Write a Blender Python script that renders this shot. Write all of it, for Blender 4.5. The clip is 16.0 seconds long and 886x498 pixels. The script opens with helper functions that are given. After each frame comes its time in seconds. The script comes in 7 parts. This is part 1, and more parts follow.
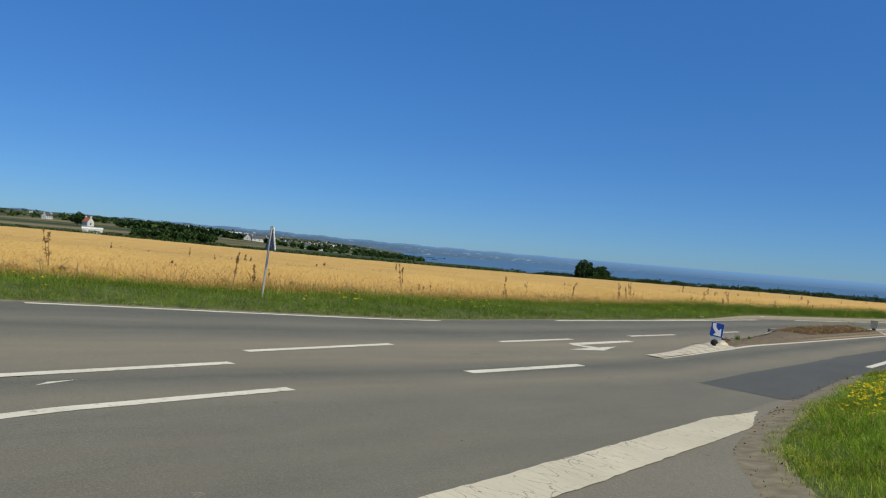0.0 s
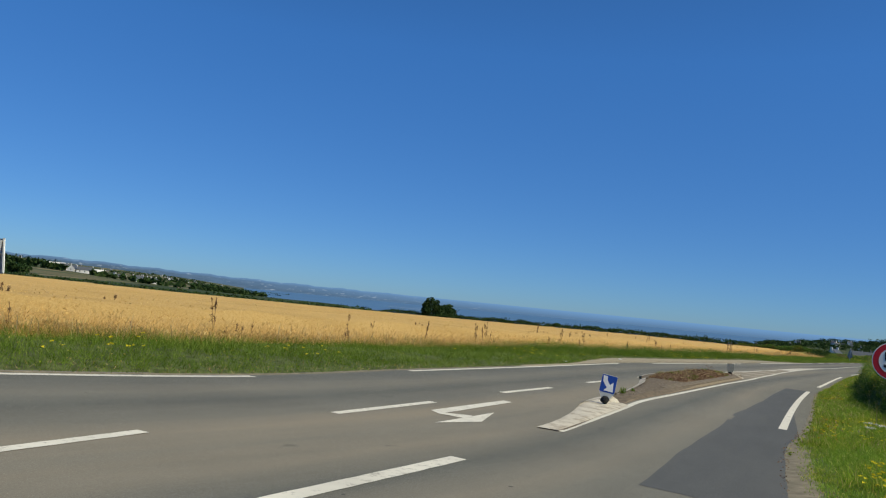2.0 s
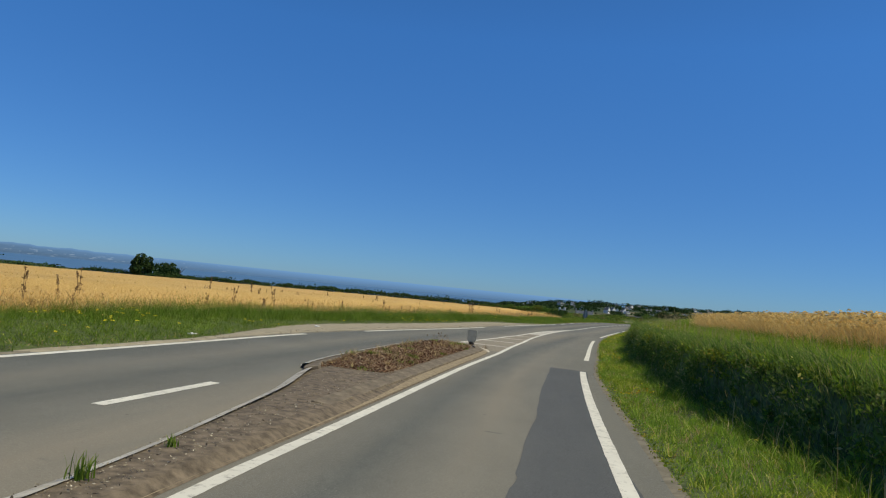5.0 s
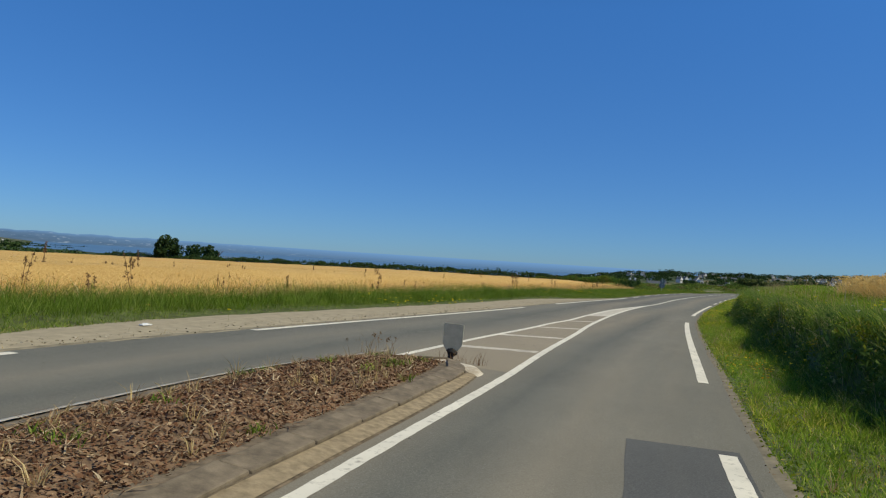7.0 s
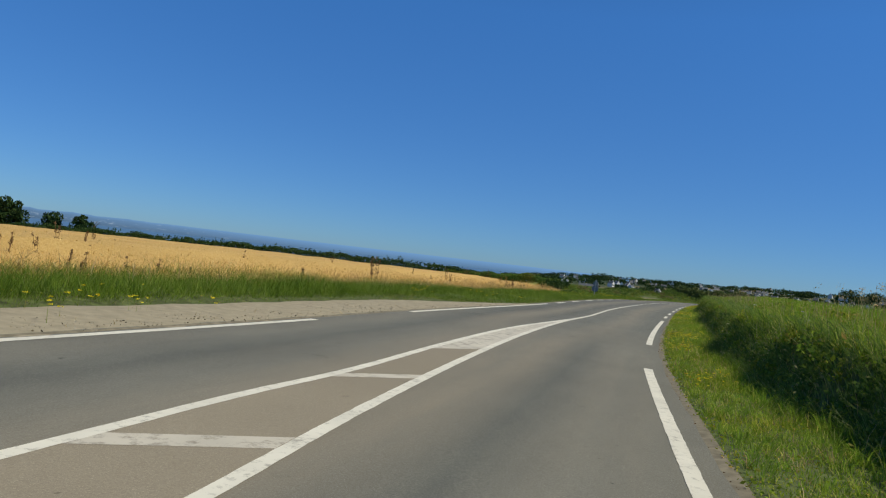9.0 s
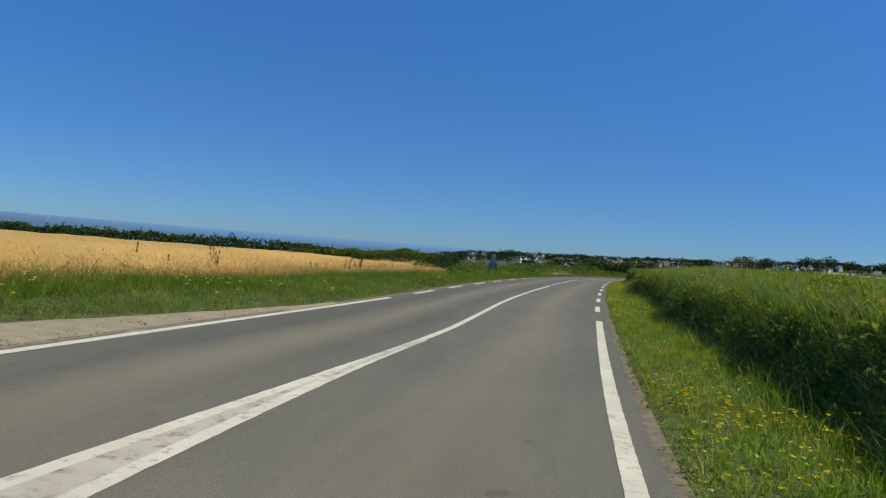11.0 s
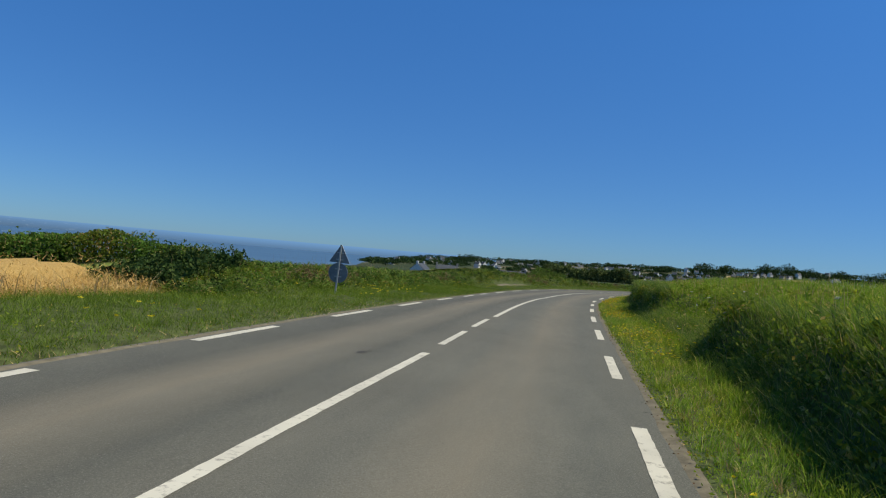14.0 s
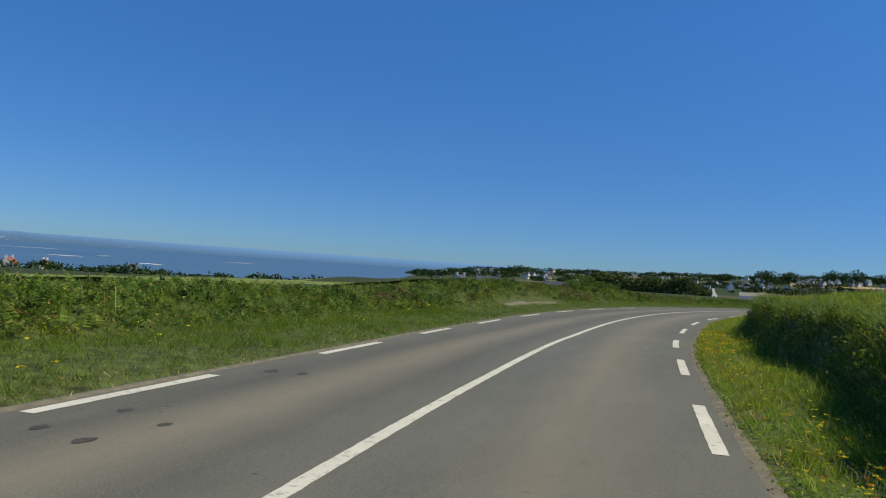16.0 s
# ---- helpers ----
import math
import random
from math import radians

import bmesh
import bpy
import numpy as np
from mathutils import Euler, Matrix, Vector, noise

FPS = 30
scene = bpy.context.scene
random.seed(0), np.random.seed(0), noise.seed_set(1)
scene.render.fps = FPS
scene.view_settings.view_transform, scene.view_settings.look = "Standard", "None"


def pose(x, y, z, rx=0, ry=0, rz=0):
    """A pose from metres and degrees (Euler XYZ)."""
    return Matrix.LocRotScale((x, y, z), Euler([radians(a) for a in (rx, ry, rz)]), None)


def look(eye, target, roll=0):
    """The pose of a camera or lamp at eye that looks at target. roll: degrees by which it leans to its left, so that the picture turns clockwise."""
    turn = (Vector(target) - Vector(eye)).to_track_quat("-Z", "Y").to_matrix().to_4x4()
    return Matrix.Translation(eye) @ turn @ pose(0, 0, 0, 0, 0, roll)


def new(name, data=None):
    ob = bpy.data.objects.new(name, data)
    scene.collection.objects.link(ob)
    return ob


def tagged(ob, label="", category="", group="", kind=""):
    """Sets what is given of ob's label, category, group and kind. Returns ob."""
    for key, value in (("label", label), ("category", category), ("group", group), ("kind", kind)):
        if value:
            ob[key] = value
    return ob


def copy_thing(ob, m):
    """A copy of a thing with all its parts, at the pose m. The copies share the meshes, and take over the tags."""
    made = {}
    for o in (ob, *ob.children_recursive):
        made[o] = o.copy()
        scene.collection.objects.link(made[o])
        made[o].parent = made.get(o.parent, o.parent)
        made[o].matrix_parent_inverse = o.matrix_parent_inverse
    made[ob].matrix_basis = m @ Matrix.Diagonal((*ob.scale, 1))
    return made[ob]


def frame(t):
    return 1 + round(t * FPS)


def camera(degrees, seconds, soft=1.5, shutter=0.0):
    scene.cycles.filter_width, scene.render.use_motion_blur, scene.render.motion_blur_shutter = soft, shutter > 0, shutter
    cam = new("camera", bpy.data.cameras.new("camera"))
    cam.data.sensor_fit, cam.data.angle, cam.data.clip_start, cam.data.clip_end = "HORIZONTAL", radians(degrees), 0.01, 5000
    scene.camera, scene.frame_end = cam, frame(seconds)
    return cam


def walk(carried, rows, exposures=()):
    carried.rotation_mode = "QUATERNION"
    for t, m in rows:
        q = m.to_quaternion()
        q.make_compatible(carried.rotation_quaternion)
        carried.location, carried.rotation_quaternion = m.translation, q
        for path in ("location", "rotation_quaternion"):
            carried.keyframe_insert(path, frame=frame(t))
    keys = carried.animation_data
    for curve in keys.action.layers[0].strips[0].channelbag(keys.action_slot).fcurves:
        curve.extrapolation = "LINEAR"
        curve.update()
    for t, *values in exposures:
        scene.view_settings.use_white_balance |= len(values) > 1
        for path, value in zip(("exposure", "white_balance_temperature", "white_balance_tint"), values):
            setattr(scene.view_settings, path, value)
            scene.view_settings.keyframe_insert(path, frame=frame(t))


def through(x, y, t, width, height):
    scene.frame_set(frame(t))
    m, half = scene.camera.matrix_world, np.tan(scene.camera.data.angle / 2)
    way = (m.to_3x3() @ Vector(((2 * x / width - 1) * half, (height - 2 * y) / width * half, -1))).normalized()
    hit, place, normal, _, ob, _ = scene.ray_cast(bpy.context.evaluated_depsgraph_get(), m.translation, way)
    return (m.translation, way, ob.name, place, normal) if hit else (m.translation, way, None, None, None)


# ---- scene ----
cam = camera(60.54, 16.0, soft=1.15)


def aim(x, y, z, yaw, pitch, roll):
    """A camera pose from place, heading to the left of +y, pitch up and lean to the left, in degrees."""
    a, b = radians(yaw), radians(pitch)
    ahead = Vector((-math.sin(a) * math.cos(b), math.cos(a) * math.cos(b), math.sin(b)))
    eye = Vector((x, y, z))
    return look(eye, eye + ahead, roll)


PATH = [
    (0.0, aim(0.000, -0.000, 1.495, -0.021, 0.206, 4.636)),
    (0.5, aim(-0.086, 0.748, 1.487, 2.308, 0.410, 7.028)),
    (1.0, aim(-0.077, 1.659, 1.485, 1.790, 2.274, 5.756)),
    (1.5, aim(0.069, 3.122, 1.451, -3.792, 2.297, 7.704)),
    (2.0, aim(0.496, 4.837, 1.415, -11.276, 4.005, 5.486)),
    (2.5, aim(1.229, 6.760, 1.360, -15.362, 3.411, 5.378)),
    (3.0, aim(2.290, 8.738, 1.298, -20.818, 4.485, 5.602)),
    (3.5, aim(3.571, 10.661, 1.211, -24.748, 2.976, 7.574)),
    (4.0, aim(4.999, 12.643, 1.157, -26.351, 1.728, 8.366)),
    (4.5, aim(6.674, 15.004, 1.091, -29.234, 2.682, 6.909)),
    (5.0, aim(8.503, 17.491, 1.019, -29.898, 3.056, 5.566)),
    (5.5, aim(10.495, 20.115, 0.942, -29.082, 2.957, 4.441)),
    (6.0, aim(12.660, 22.890, 0.865, -27.520, 2.491, 3.641)),
    (6.5, aim(15.010, 25.829, 0.795, -25.951, 1.765, 3.271)),
    (7.0, aim(17.556, 28.944, 0.736, -25.111, 0.886, 3.436)),
    (7.5, aim(20.290, 32.247, 0.654, -25.737, -0.040, 4.243)),
    (8.0, aim(23.095, 35.576, 0.577, -27.180, -0.186, 4.686)),
    (8.5, aim(26.016, 38.864, 0.499, -26.812, 0.373, 4.797)),
    (9.0, aim(28.956, 42.109, 0.453, -29.837, 0.828, 6.562)),
    (9.5, aim(32.042, 45.485, 0.402, -32.242, 0.713, 5.147)),
    (10.0, aim(35.235, 48.851, 0.356, -34.166, 0.483, 4.406)),
    (10.5, aim(38.556, 52.242, 0.316, -35.655, 0.229, 4.199)),
    (11.0, aim(42.023, 55.695, 0.279, -36.757, 0.045, 4.383)),
    (11.5, aim(45.656, 59.248, 0.240, -37.517, 0.024, 4.817)),
    (12.0, aim(49.473, 62.936, 0.197, -37.981, 0.258, 5.360)),
    (12.5, aim(53.504, 66.789, 0.181, -38.198, 0.841, 5.870)),
    (13.0, aim(57.659, 70.573, 0.172, -38.342, 0.477, 4.329)),
    (13.5, aim(61.947, 74.397, 0.171, -38.974, 0.603, 4.183)),
    (14.0, aim(66.256, 78.201, 0.157, -39.638, 0.640, 4.851)),
    (14.5, aim(70.654, 82.065, 0.144, -39.424, 0.879, 3.807)),
    (15.0, aim(75.119, 85.915, 0.119, -37.965, 1.135, 3.733)),
    (15.5, aim(79.654, 89.798, 0.082, -36.637, 1.320, 3.772)),
    (16.0, aim(84.198, 93.603, 0.030, -35.728, 1.245, 3.946)),
]
walk(cam, PATH)

# ---- sky and sun ----
SUN_AZ, SUN_EL = radians(135), radians(54)
world = bpy.data.worlds.new("sky")
scene.world = world
world.use_nodes = True
wt = world.node_tree
sky = wt.nodes.new("ShaderNodeTexSky")
sky.sky_type, sky.sun_disc = "NISHITA", False
sky.sun_elevation, sky.sun_rotation = SUN_EL, SUN_AZ
sky.altitude, sky.air_density, sky.dust_density, sky.ozone_density = 0, 0.55, 0.15, 5.0
SKY_LOW, SKY_HIGH = (0.26, 0.365, 0.45), (0.34, 0.715, 0.96)
wtc, wsep = wt.nodes.new("ShaderNodeTexCoord"), wt.nodes.new("ShaderNodeSeparateXYZ")
wr, wm = wt.nodes.new("ShaderNodeValToRGB"), wt.nodes.new("ShaderNodeMix")
wr.color_ramp.elements[0].color, wr.color_ramp.elements[1].color = (*SKY_LOW, 1), (*SKY_HIGH, 1)
wr.color_ramp.elements[0].position, wr.color_ramp.elements[1].position = 0.0, 0.32
wm.data_type, wm.blend_type, wm.inputs[0].default_value = "RGBA", "MULTIPLY", 1.0
wt.links.new(wtc.outputs["Generated"], wsep.inputs[0])
wt.links.new(wsep.outputs["Z"], wr.inputs[0])
wt.links.new(sky.outputs[0], wm.inputs[6])
wt.links.new(wr.outputs[0], wm.inputs[7])
wt.links.new(wm.outputs[2], wt.nodes["Background"].inputs[0])
wt.nodes["Background"].inputs[1].default_value = 0.165
sun = new("sun", bpy.data.lights.new("sun", "SUN"))
sun.data.energy, sun.data.angle, sun.data.color = 3.9, radians(0.55), (1.0, 0.92, 0.64)
sun.matrix_world = look((70 * math.sin(SUN_AZ), 70 * math.cos(SUN_AZ), 70 * math.tan(SUN_EL)), (0, 0, 0))
scene.view_settings.exposure = 0.0


# ---- materials ----
def mat(name, rough=0.8, metal=0.0, spec=0.3):
    m = bpy.data.materials.new(name)
    m.use_nodes = True
    b = m.node_tree.nodes["Principled BSDF"]
    b.inputs["Roughness"].default_value, b.inputs["Metallic"].default_value = rough, metal
    b.inputs["Specular IOR Level"].default_value = spec
    return m, m.node_tree, b


def nd(t, kind, **values):
    n = t.nodes.new(kind)
    for k, v in values.items():
        n.inputs[k].default_value = v
    return n


def noise_of(t, scale, detail=4.0, rough=0.55, coord="Object", stretch=None):
    tc = t.nodes.new("ShaderNodeTexCoord")
    n = nd(t, "ShaderNodeTexNoise", Scale=scale, Detail=detail, Roughness=rough)
    if stretch:
        mp = nd(t, "ShaderNodeMapping", Scale=stretch)
        t.links.new(tc.outputs[coord], mp.inputs[0])
        t.links.new(mp.outputs[0], n.inputs["Vector"])
    else:
        t.links.new(tc.outputs[coord], n.inputs["Vector"])
    return n.outputs["Fac"]


def ramp_of(t, fac, stops):
    r = t.nodes.new("ShaderNodeValToRGB")
    e = r.color_ramp.elements
    while len(e) < len(stops):
        e.new(0.5)
    for x, (p, c) in zip(e, stops):
        x.position, x.color = p, (*c, 1)
    t.links.new(fac, r.inputs[0])
    return r.outputs[0]


def mix_of(t, fac, a, b, blend="MIX"):
    m = t.nodes.new("ShaderNodeMix")
    m.data_type, m.blend_type = "RGBA", blend
    for sock, v in ((m.inputs[0], fac), (m.inputs[6], a), (m.inputs[7], b)):
        if isinstance(v, (int, float)):
            sock.default_value = v
        elif isinstance(v, tuple):
            sock.default_value = (*v, 1)
        else:
            t.links.new(v, sock)
    return m.outputs[2]


def bump_of(t, b, height, strength=0.4, dist=0.02):
    n = nd(t, "ShaderNodeBump", Strength=strength, Distance=dist)
    t.links.new(height, n.inputs["Height"])
    t.links.new(n.outputs[0], b.inputs["Normal"])


def plain(name, col, rough=0.7, metal=0.0, vary=0.25, scale=6.0, spec=0.3, bump=0.2):
    """A painted or bare surface with broad stains and fine grain."""
    m, t, b = mat(name, rough, metal, spec)
    lo, hi = tuple(c * (1 - vary) for c in col), tuple(min(1, c * (1 + vary)) for c in col)
    c = ramp_of(t, noise_of(t, scale), [(0.3, lo), (0.7, hi)])
    c = mix_of(t, 1.0, c, ramp_of(t, noise_of(t, scale * 14, 3), [(0.3, (0.85,) * 3), (0.7, (1,) * 3)]), "MULTIPLY")
    t.links.new(c, b.inputs["Base Color"])
    bump_of(t, b, noise_of(t, scale * 12, 3), bump, 0.004)
    return m


def leafy(name, stops, rough=0.75, through=0.35, patch=None, spec=0.06):
    """Leaves, blades or stalks: each one has its own tint, and broad patches differ."""
    m, t, b = mat(name, rough, 0, spec)
    g = t.nodes.new("ShaderNodeNewGeometry")
    c = ramp_of(t, g.outputs["Random Per Island"], stops)
    if patch:
        c = mix_of(t, ramp_of(t, noise_of(t, patch[0], 3), [(0.4, (0, 0, 0)), (0.62, (1, 1, 1))]), c, patch[1], "MULTIPLY")
        c = mix_of(t, 1.0, c, ramp_of(t, noise_of(t, patch[0] * 7, 3, 0.65), [(0.34, (0.62, 0.66, 0.60)), (0.66, (1.22, 1.2, 1.15))]), "MULTIPLY")
    t.links.new(c, b.inputs["Base Color"])
    if through:
        tr = t.nodes.new("ShaderNodeBsdfTranslucent")
        t.links.new(c, tr.inputs[0])
        mx = t.nodes.new("ShaderNodeMixShader")
        mx.inputs[0].default_value = through
        t.links.new(b.outputs[0], mx.inputs[1])
        t.links.new(tr.outputs[0], mx.inputs[2])
        t.links.new(mx.outputs[0], t.nodes["Material Output"].inputs[0])
    return m


def asphalt(name, dark, light, dust, streak=True):
    """Chippings, wheel tracks along the lanes (UV: metres across and along), dust stains."""
    m, t, b = mat(name, 0.85, 0, 0.25)
    grain = noise_of(t, 55, 3, 0.7)
    c = ramp_of(t, grain, [(0.3, dark), (0.7, light)])
    broad = noise_of(t, 0.35, 5, 0.6)
    c = mix_of(t, ramp_of(t, broad, [(0.3, (0.82,) * 3), (0.7, (1.12,) * 3)]), c, c)
    c = mix_of(t, 1.0, c, ramp_of(t, broad, [(0.3, (0.84,) * 3), (0.7, (1.0,) * 3)]), "MULTIPLY")
    if streak:
        tc, sx_, mr, mv = t.nodes.new("ShaderNodeTexCoord"), t.nodes.new("ShaderNodeSeparateXYZ"), t.nodes.new("ShaderNodeMapRange"), t.nodes.new("ShaderNodeMapRange")
        t.links.new(tc.outputs["UV"], sx_.inputs[0])
        t.links.new(sx_.outputs[0], mr.inputs[0])
        t.links.new(sx_.outputs[1], mv.inputs[0])
        mr.inputs[1].default_value, mr.inputs[2].default_value = -5.0, 5.0
        mv.inputs[1].default_value, mv.inputs[2].default_value = 118.0, 130.0
        lane = [(0.0, 0.2), (0.2, 0.12), (0.25, 0.06), (0.345, 0.6), (0.43, 0.12), (0.5, 0.2), (0.57, 0.06), (0.66, 0.66), (0.735, 0.1), (0.82, 0.15)]
        turn = [(0.0, 0.3), (0.16, 0.3), (0.24, 0.5), (0.32, 0.05), (0.40, 0.65), (0.55, 0.8), (0.64, 0.3), (0.72, 0.05), (0.8, 0.35), (0.9, 0.1)]
        band = mix_of(t, mv.outputs[0], ramp_of(t, mr.outputs[0], [(p, (v,) * 3) for p, v in turn]), ramp_of(t, mr.outputs[0], [(p, (v,) * 3) for p, v in lane]))
        rut = [(0.0, 0.95), (0.18, 0.9), (0.27, 0.96), (0.35, 1.04), (0.43, 0.95), (0.52, 0.93), (0.58, 0.76), (0.65, 1.03), (0.73, 0.74), (0.84, 0.92)]
        rut = ramp_of(t, mr.outputs[0], [(p, (v,) * 3) for p, v in rut])
        rut0 = [(0.0, 0.92), (0.16, 0.97), (0.24, 1.06), (0.32, 0.80), (0.40, 1.0), (0.55, 1.05), (0.64, 0.96), (0.71, 0.78), (0.79, 1.0), (0.9, 0.84)]
        rut0 = ramp_of(t, mr.outputs[0], [(p, (v,) * 3) for p, v in rut0])
        c = mix_of(t, 1.0, c, mix_of(t, mv.outputs[0], rut0, rut), "MULTIPLY")
        s = noise_of(t, 1.0, 4, 0.6, "UV", (0.6, 0.045, 1))
        mottle = noise_of(t, 1.0, 5, 0.7, "UV", (2.6, 0.5, 1))
        c = mix_of(t, 1.0, c, ramp_of(t, mottle, [(0.3, (0.86, 0.87, 0.88)), (0.7, (1.1, 1.09, 1.07))]), "MULTIPLY")
        band = mix_of(t, 1.0, band, ramp_of(t, s, [(0.3, (0.25,) * 3), (0.7, (1,) * 3)]), "MULTIPLY")
        c = mix_of(t, band, c, dust)
    spots = noise_of(t, 2.2, 2, 0.5)
    c = mix_of(t, ramp_of(t, spots, [(0.73, (0, 0, 0)), (0.79, (0.45,) * 3)]), c, tuple(v * 0.55 for v in dark))
    tar = noise_of(t, 7.5, 1, 0.4)
    c = mix_of(t, ramp_of(t, tar, [(0.80, (0, 0, 0)), (0.83, (0.75,) * 3)]), c, tuple(v * 0.3 for v in dark))
    chips = noise_of(t, 130, 1, 0.5)
    c = mix_of(t, ramp_of(t, chips, [(0.62, (0, 0, 0)), (0.72, (0.55,) * 3)]), c, tuple(min(0.5, v * 1.75) for v in light))
    t.links.new(c, b.inputs["Base Color"])
    bump_of(t, b, grain, 0.6, 0.006)
    return m


def nd_color(t, scale):
    tc, n = t.nodes.new("ShaderNodeTexCoord"), nd(t, "ShaderNodeTexNoise", Scale=scale, Detail=3.0)
    t.links.new(tc.outputs["Object"], n.inputs["Vector"])
    return n.outputs["Color"]


def worn_paint(name, col, under, wear=0.36, cracks=0.0, grain=16.0):
    m, t, b = mat(name, 0.7, 0, 0.3)
    f = noise_of(t, grain, 6, 0.75)
    tint = ramp_of(t, noise_of(t, 1.3, 4), [(0.3, tuple(c * 0.82 for c in col)), (0.7, col)])
    c = mix_of(t, ramp_of(t, f, [(wear - 0.04, (0, 0, 0)), (wear + 0.10, (1, 1, 1))]), under, tint)
    if cracks:
        tc, vo, mp = t.nodes.new("ShaderNodeTexCoord"), nd(t, "ShaderNodeTexVoronoi", Scale=cracks), nd(t, "ShaderNodeMapping", Scale=(0.55, 2.1, 1))
        vo.feature = "DISTANCE_TO_EDGE"
        t.links.new(tc.outputs["UV"], mp.inputs[0])
        t.links.new(mix_of(t, 0.16, mp.outputs[0], nd_color(t, 7.0), "ADD"), vo.inputs["Vector"])
        line = ramp_of(t, vo.outputs["Distance"], [(0.0, (1, 1, 1)), (0.02, (0, 0, 0))])
        line = mix_of(t, 1.0, line, ramp_of(t, noise_of(t, 2.6, 2), [(0.36, (0, 0, 0)), (0.46, (1, 1, 1))]), "MULTIPLY")
        c = mix_of(t, line, c, tuple(v * 0.4 for v in under))
    t.links.new(c, b.inputs["Base Color"])
    bump_of(t, b, f, 0.3, 0.004)
    return m


ASPHALT = asphalt("asphalt", (0.106, 0.107, 0.095), (0.197, 0.198, 0.17), (0.295, 0.24, 0.168))
ASPHALT_SIDE = asphalt("side_asphalt", (0.155, 0.142, 0.118), (0.255, 0.233, 0.19), (0.25, 0.22, 0.17), False)
PATCH = asphalt("patch_asphalt", (0.05, 0.053, 0.056), (0.125, 0.128, 0.128), (0.16, 0.152, 0.135))
PAINT = worn_paint("road_paint", (0.74, 0.70, 0.60), (0.34, 0.315, 0.265), 0.36, 0.0, 9.0)
PAINT_OLD = worn_paint("old_road_paint", (0.58, 0.53, 0.44), (0.24, 0.205, 0.16), 0.39, 0.0, 5.0)
GRAVEL = plain("gravel", (0.345, 0.295, 0.205), 0.95, vary=0.16, scale=4.0, bump=0.3)
CONCRETE = plain("concrete", (0.175, 0.14, 0.098), 0.9, vary=0.4, scale=6, bump=0.6)
BED = plain("stony_bed", (0.160, 0.124, 0.086), 0.95, vary=0.5, scale=9, bump=1.0)
SAND = plain("sandy_edge", (0.29, 0.228, 0.145), 0.95, vary=0.3, scale=11, bump=0.3)
DUSTY = asphalt("dusty_asphalt", (0.235, 0.198, 0.145), (0.315, 0.268, 0.198), (0.33, 0.28, 0.20), False)
TAR = plain("tar", (0.075, 0.07, 0.063), 0.8, vary=0.4, scale=14, bump=0.6)
DIRT = plain("road_edge_dirt", (0.215, 0.185, 0.13), 0.95, vary=0.3, scale=6, bump=0.12)
STRAW = plain("straw_ground", (0.50, 0.34, 0.13), 0.95, vary=0.35, scale=9, bump=1.0)
STUBBLE = plain("stubble", (0.46, 0.32, 0.14), 0.95, vary=0.2, scale=0.05, bump=0.5)
FOAM = plain("sea_foam", (0.75, 0.78, 0.80), 0.9, vary=0.1, scale=0.05)
WHITE_CONCRETE = worn_paint("painted_concrete", (0.64, 0.58, 0.47), (0.36, 0.30, 0.22), 0.43, 0.0, 3.0)
STOP_PAINT = worn_paint("cracked_paint", (0.63, 0.575, 0.45), (0.30, 0.26, 0.21), 0.31, 4.2)
SOIL = plain("soil", (0.19, 0.122, 0.075), 0.95, vary=0.5, scale=7, bump=1.0)
EARTH = plain("verge_earth", (0.105, 0.13, 0.04), 0.95, vary=0.5, scale=9, bump=1.0)
GALV = plain("galvanised_steel", (0.52, 0.52, 0.50), 0.55, 0.15, vary=0.15, scale=10, bump=0.1)
SIGN_BACK = plain("sign_back", (0.25, 0.265, 0.28), 0.55, 0.2, vary=0.12, scale=6, bump=0.05)
SIGN_WHITE = plain("sign_white", (0.88, 0.87, 0.84), 0.4, vary=0.04, scale=5, bump=0.05)
SIGN_RED = plain("sign_red", (0.62, 0.018, 0.03), 0.4, vary=0.08, scale=5, bump=0.05)
SIGN_BLACK = plain("sign_black", (0.015, 0.015, 0.018), 0.5, vary=0.1, scale=5, bump=0.05)
SIGN_BLUE = plain("sign_blue", (0.015, 0.07, 0.36), 0.4, vary=0.1, scale=5, bump=0.05)
RUBBER = plain("black_rubber", (0.02, 0.02, 0.02), 0.8, vary=0.3, scale=8)
PLASTIC = plain("dirty_white_plastic", (0.62, 0.61, 0.56), 0.5, vary=0.14, scale=6)
GREY_PLASTIC = plain("grey_plastic", (0.47, 0.43, 0.32), 0.6, vary=0.12, scale=6)
GRASS = leafy("grass", [(0.0, (0.133, 0.215, 0.026)), (0.45, (0.192, 0.289, 0.0369)), (0.8, (0.279, 0.371, 0.0563)), (0.97, (0.348, 0.391, 0.123))], patch=(0.35, (0.72, 0.78, 0.65)))
VERGE_GRASS = leafy("verge_grass", [(0.0, (0.178, 0.308, 0.038)), (0.5, (0.251, 0.403, 0.0494)), (0.8, (0.358, 0.5, 0.076)), (0.95, (0.596, 0.603, 0.19))], through=0.5, patch=(0.45, (1.15, 0.95, 0.75)))
# darker grass for the bank face; part of its shade is in the colour
SHADED_GRASS = leafy("shaded_bank_grass", [(0.0, (0.0975, 0.163, 0.0345)), (0.5, (0.156, 0.237, 0.0517)), (0.85, (0.247, 0.325, 0.0805)), (0.97, (0.468, 0.413, 0.196))], through=0.5, patch=(0.35, (0.85, 0.9, 0.85)))
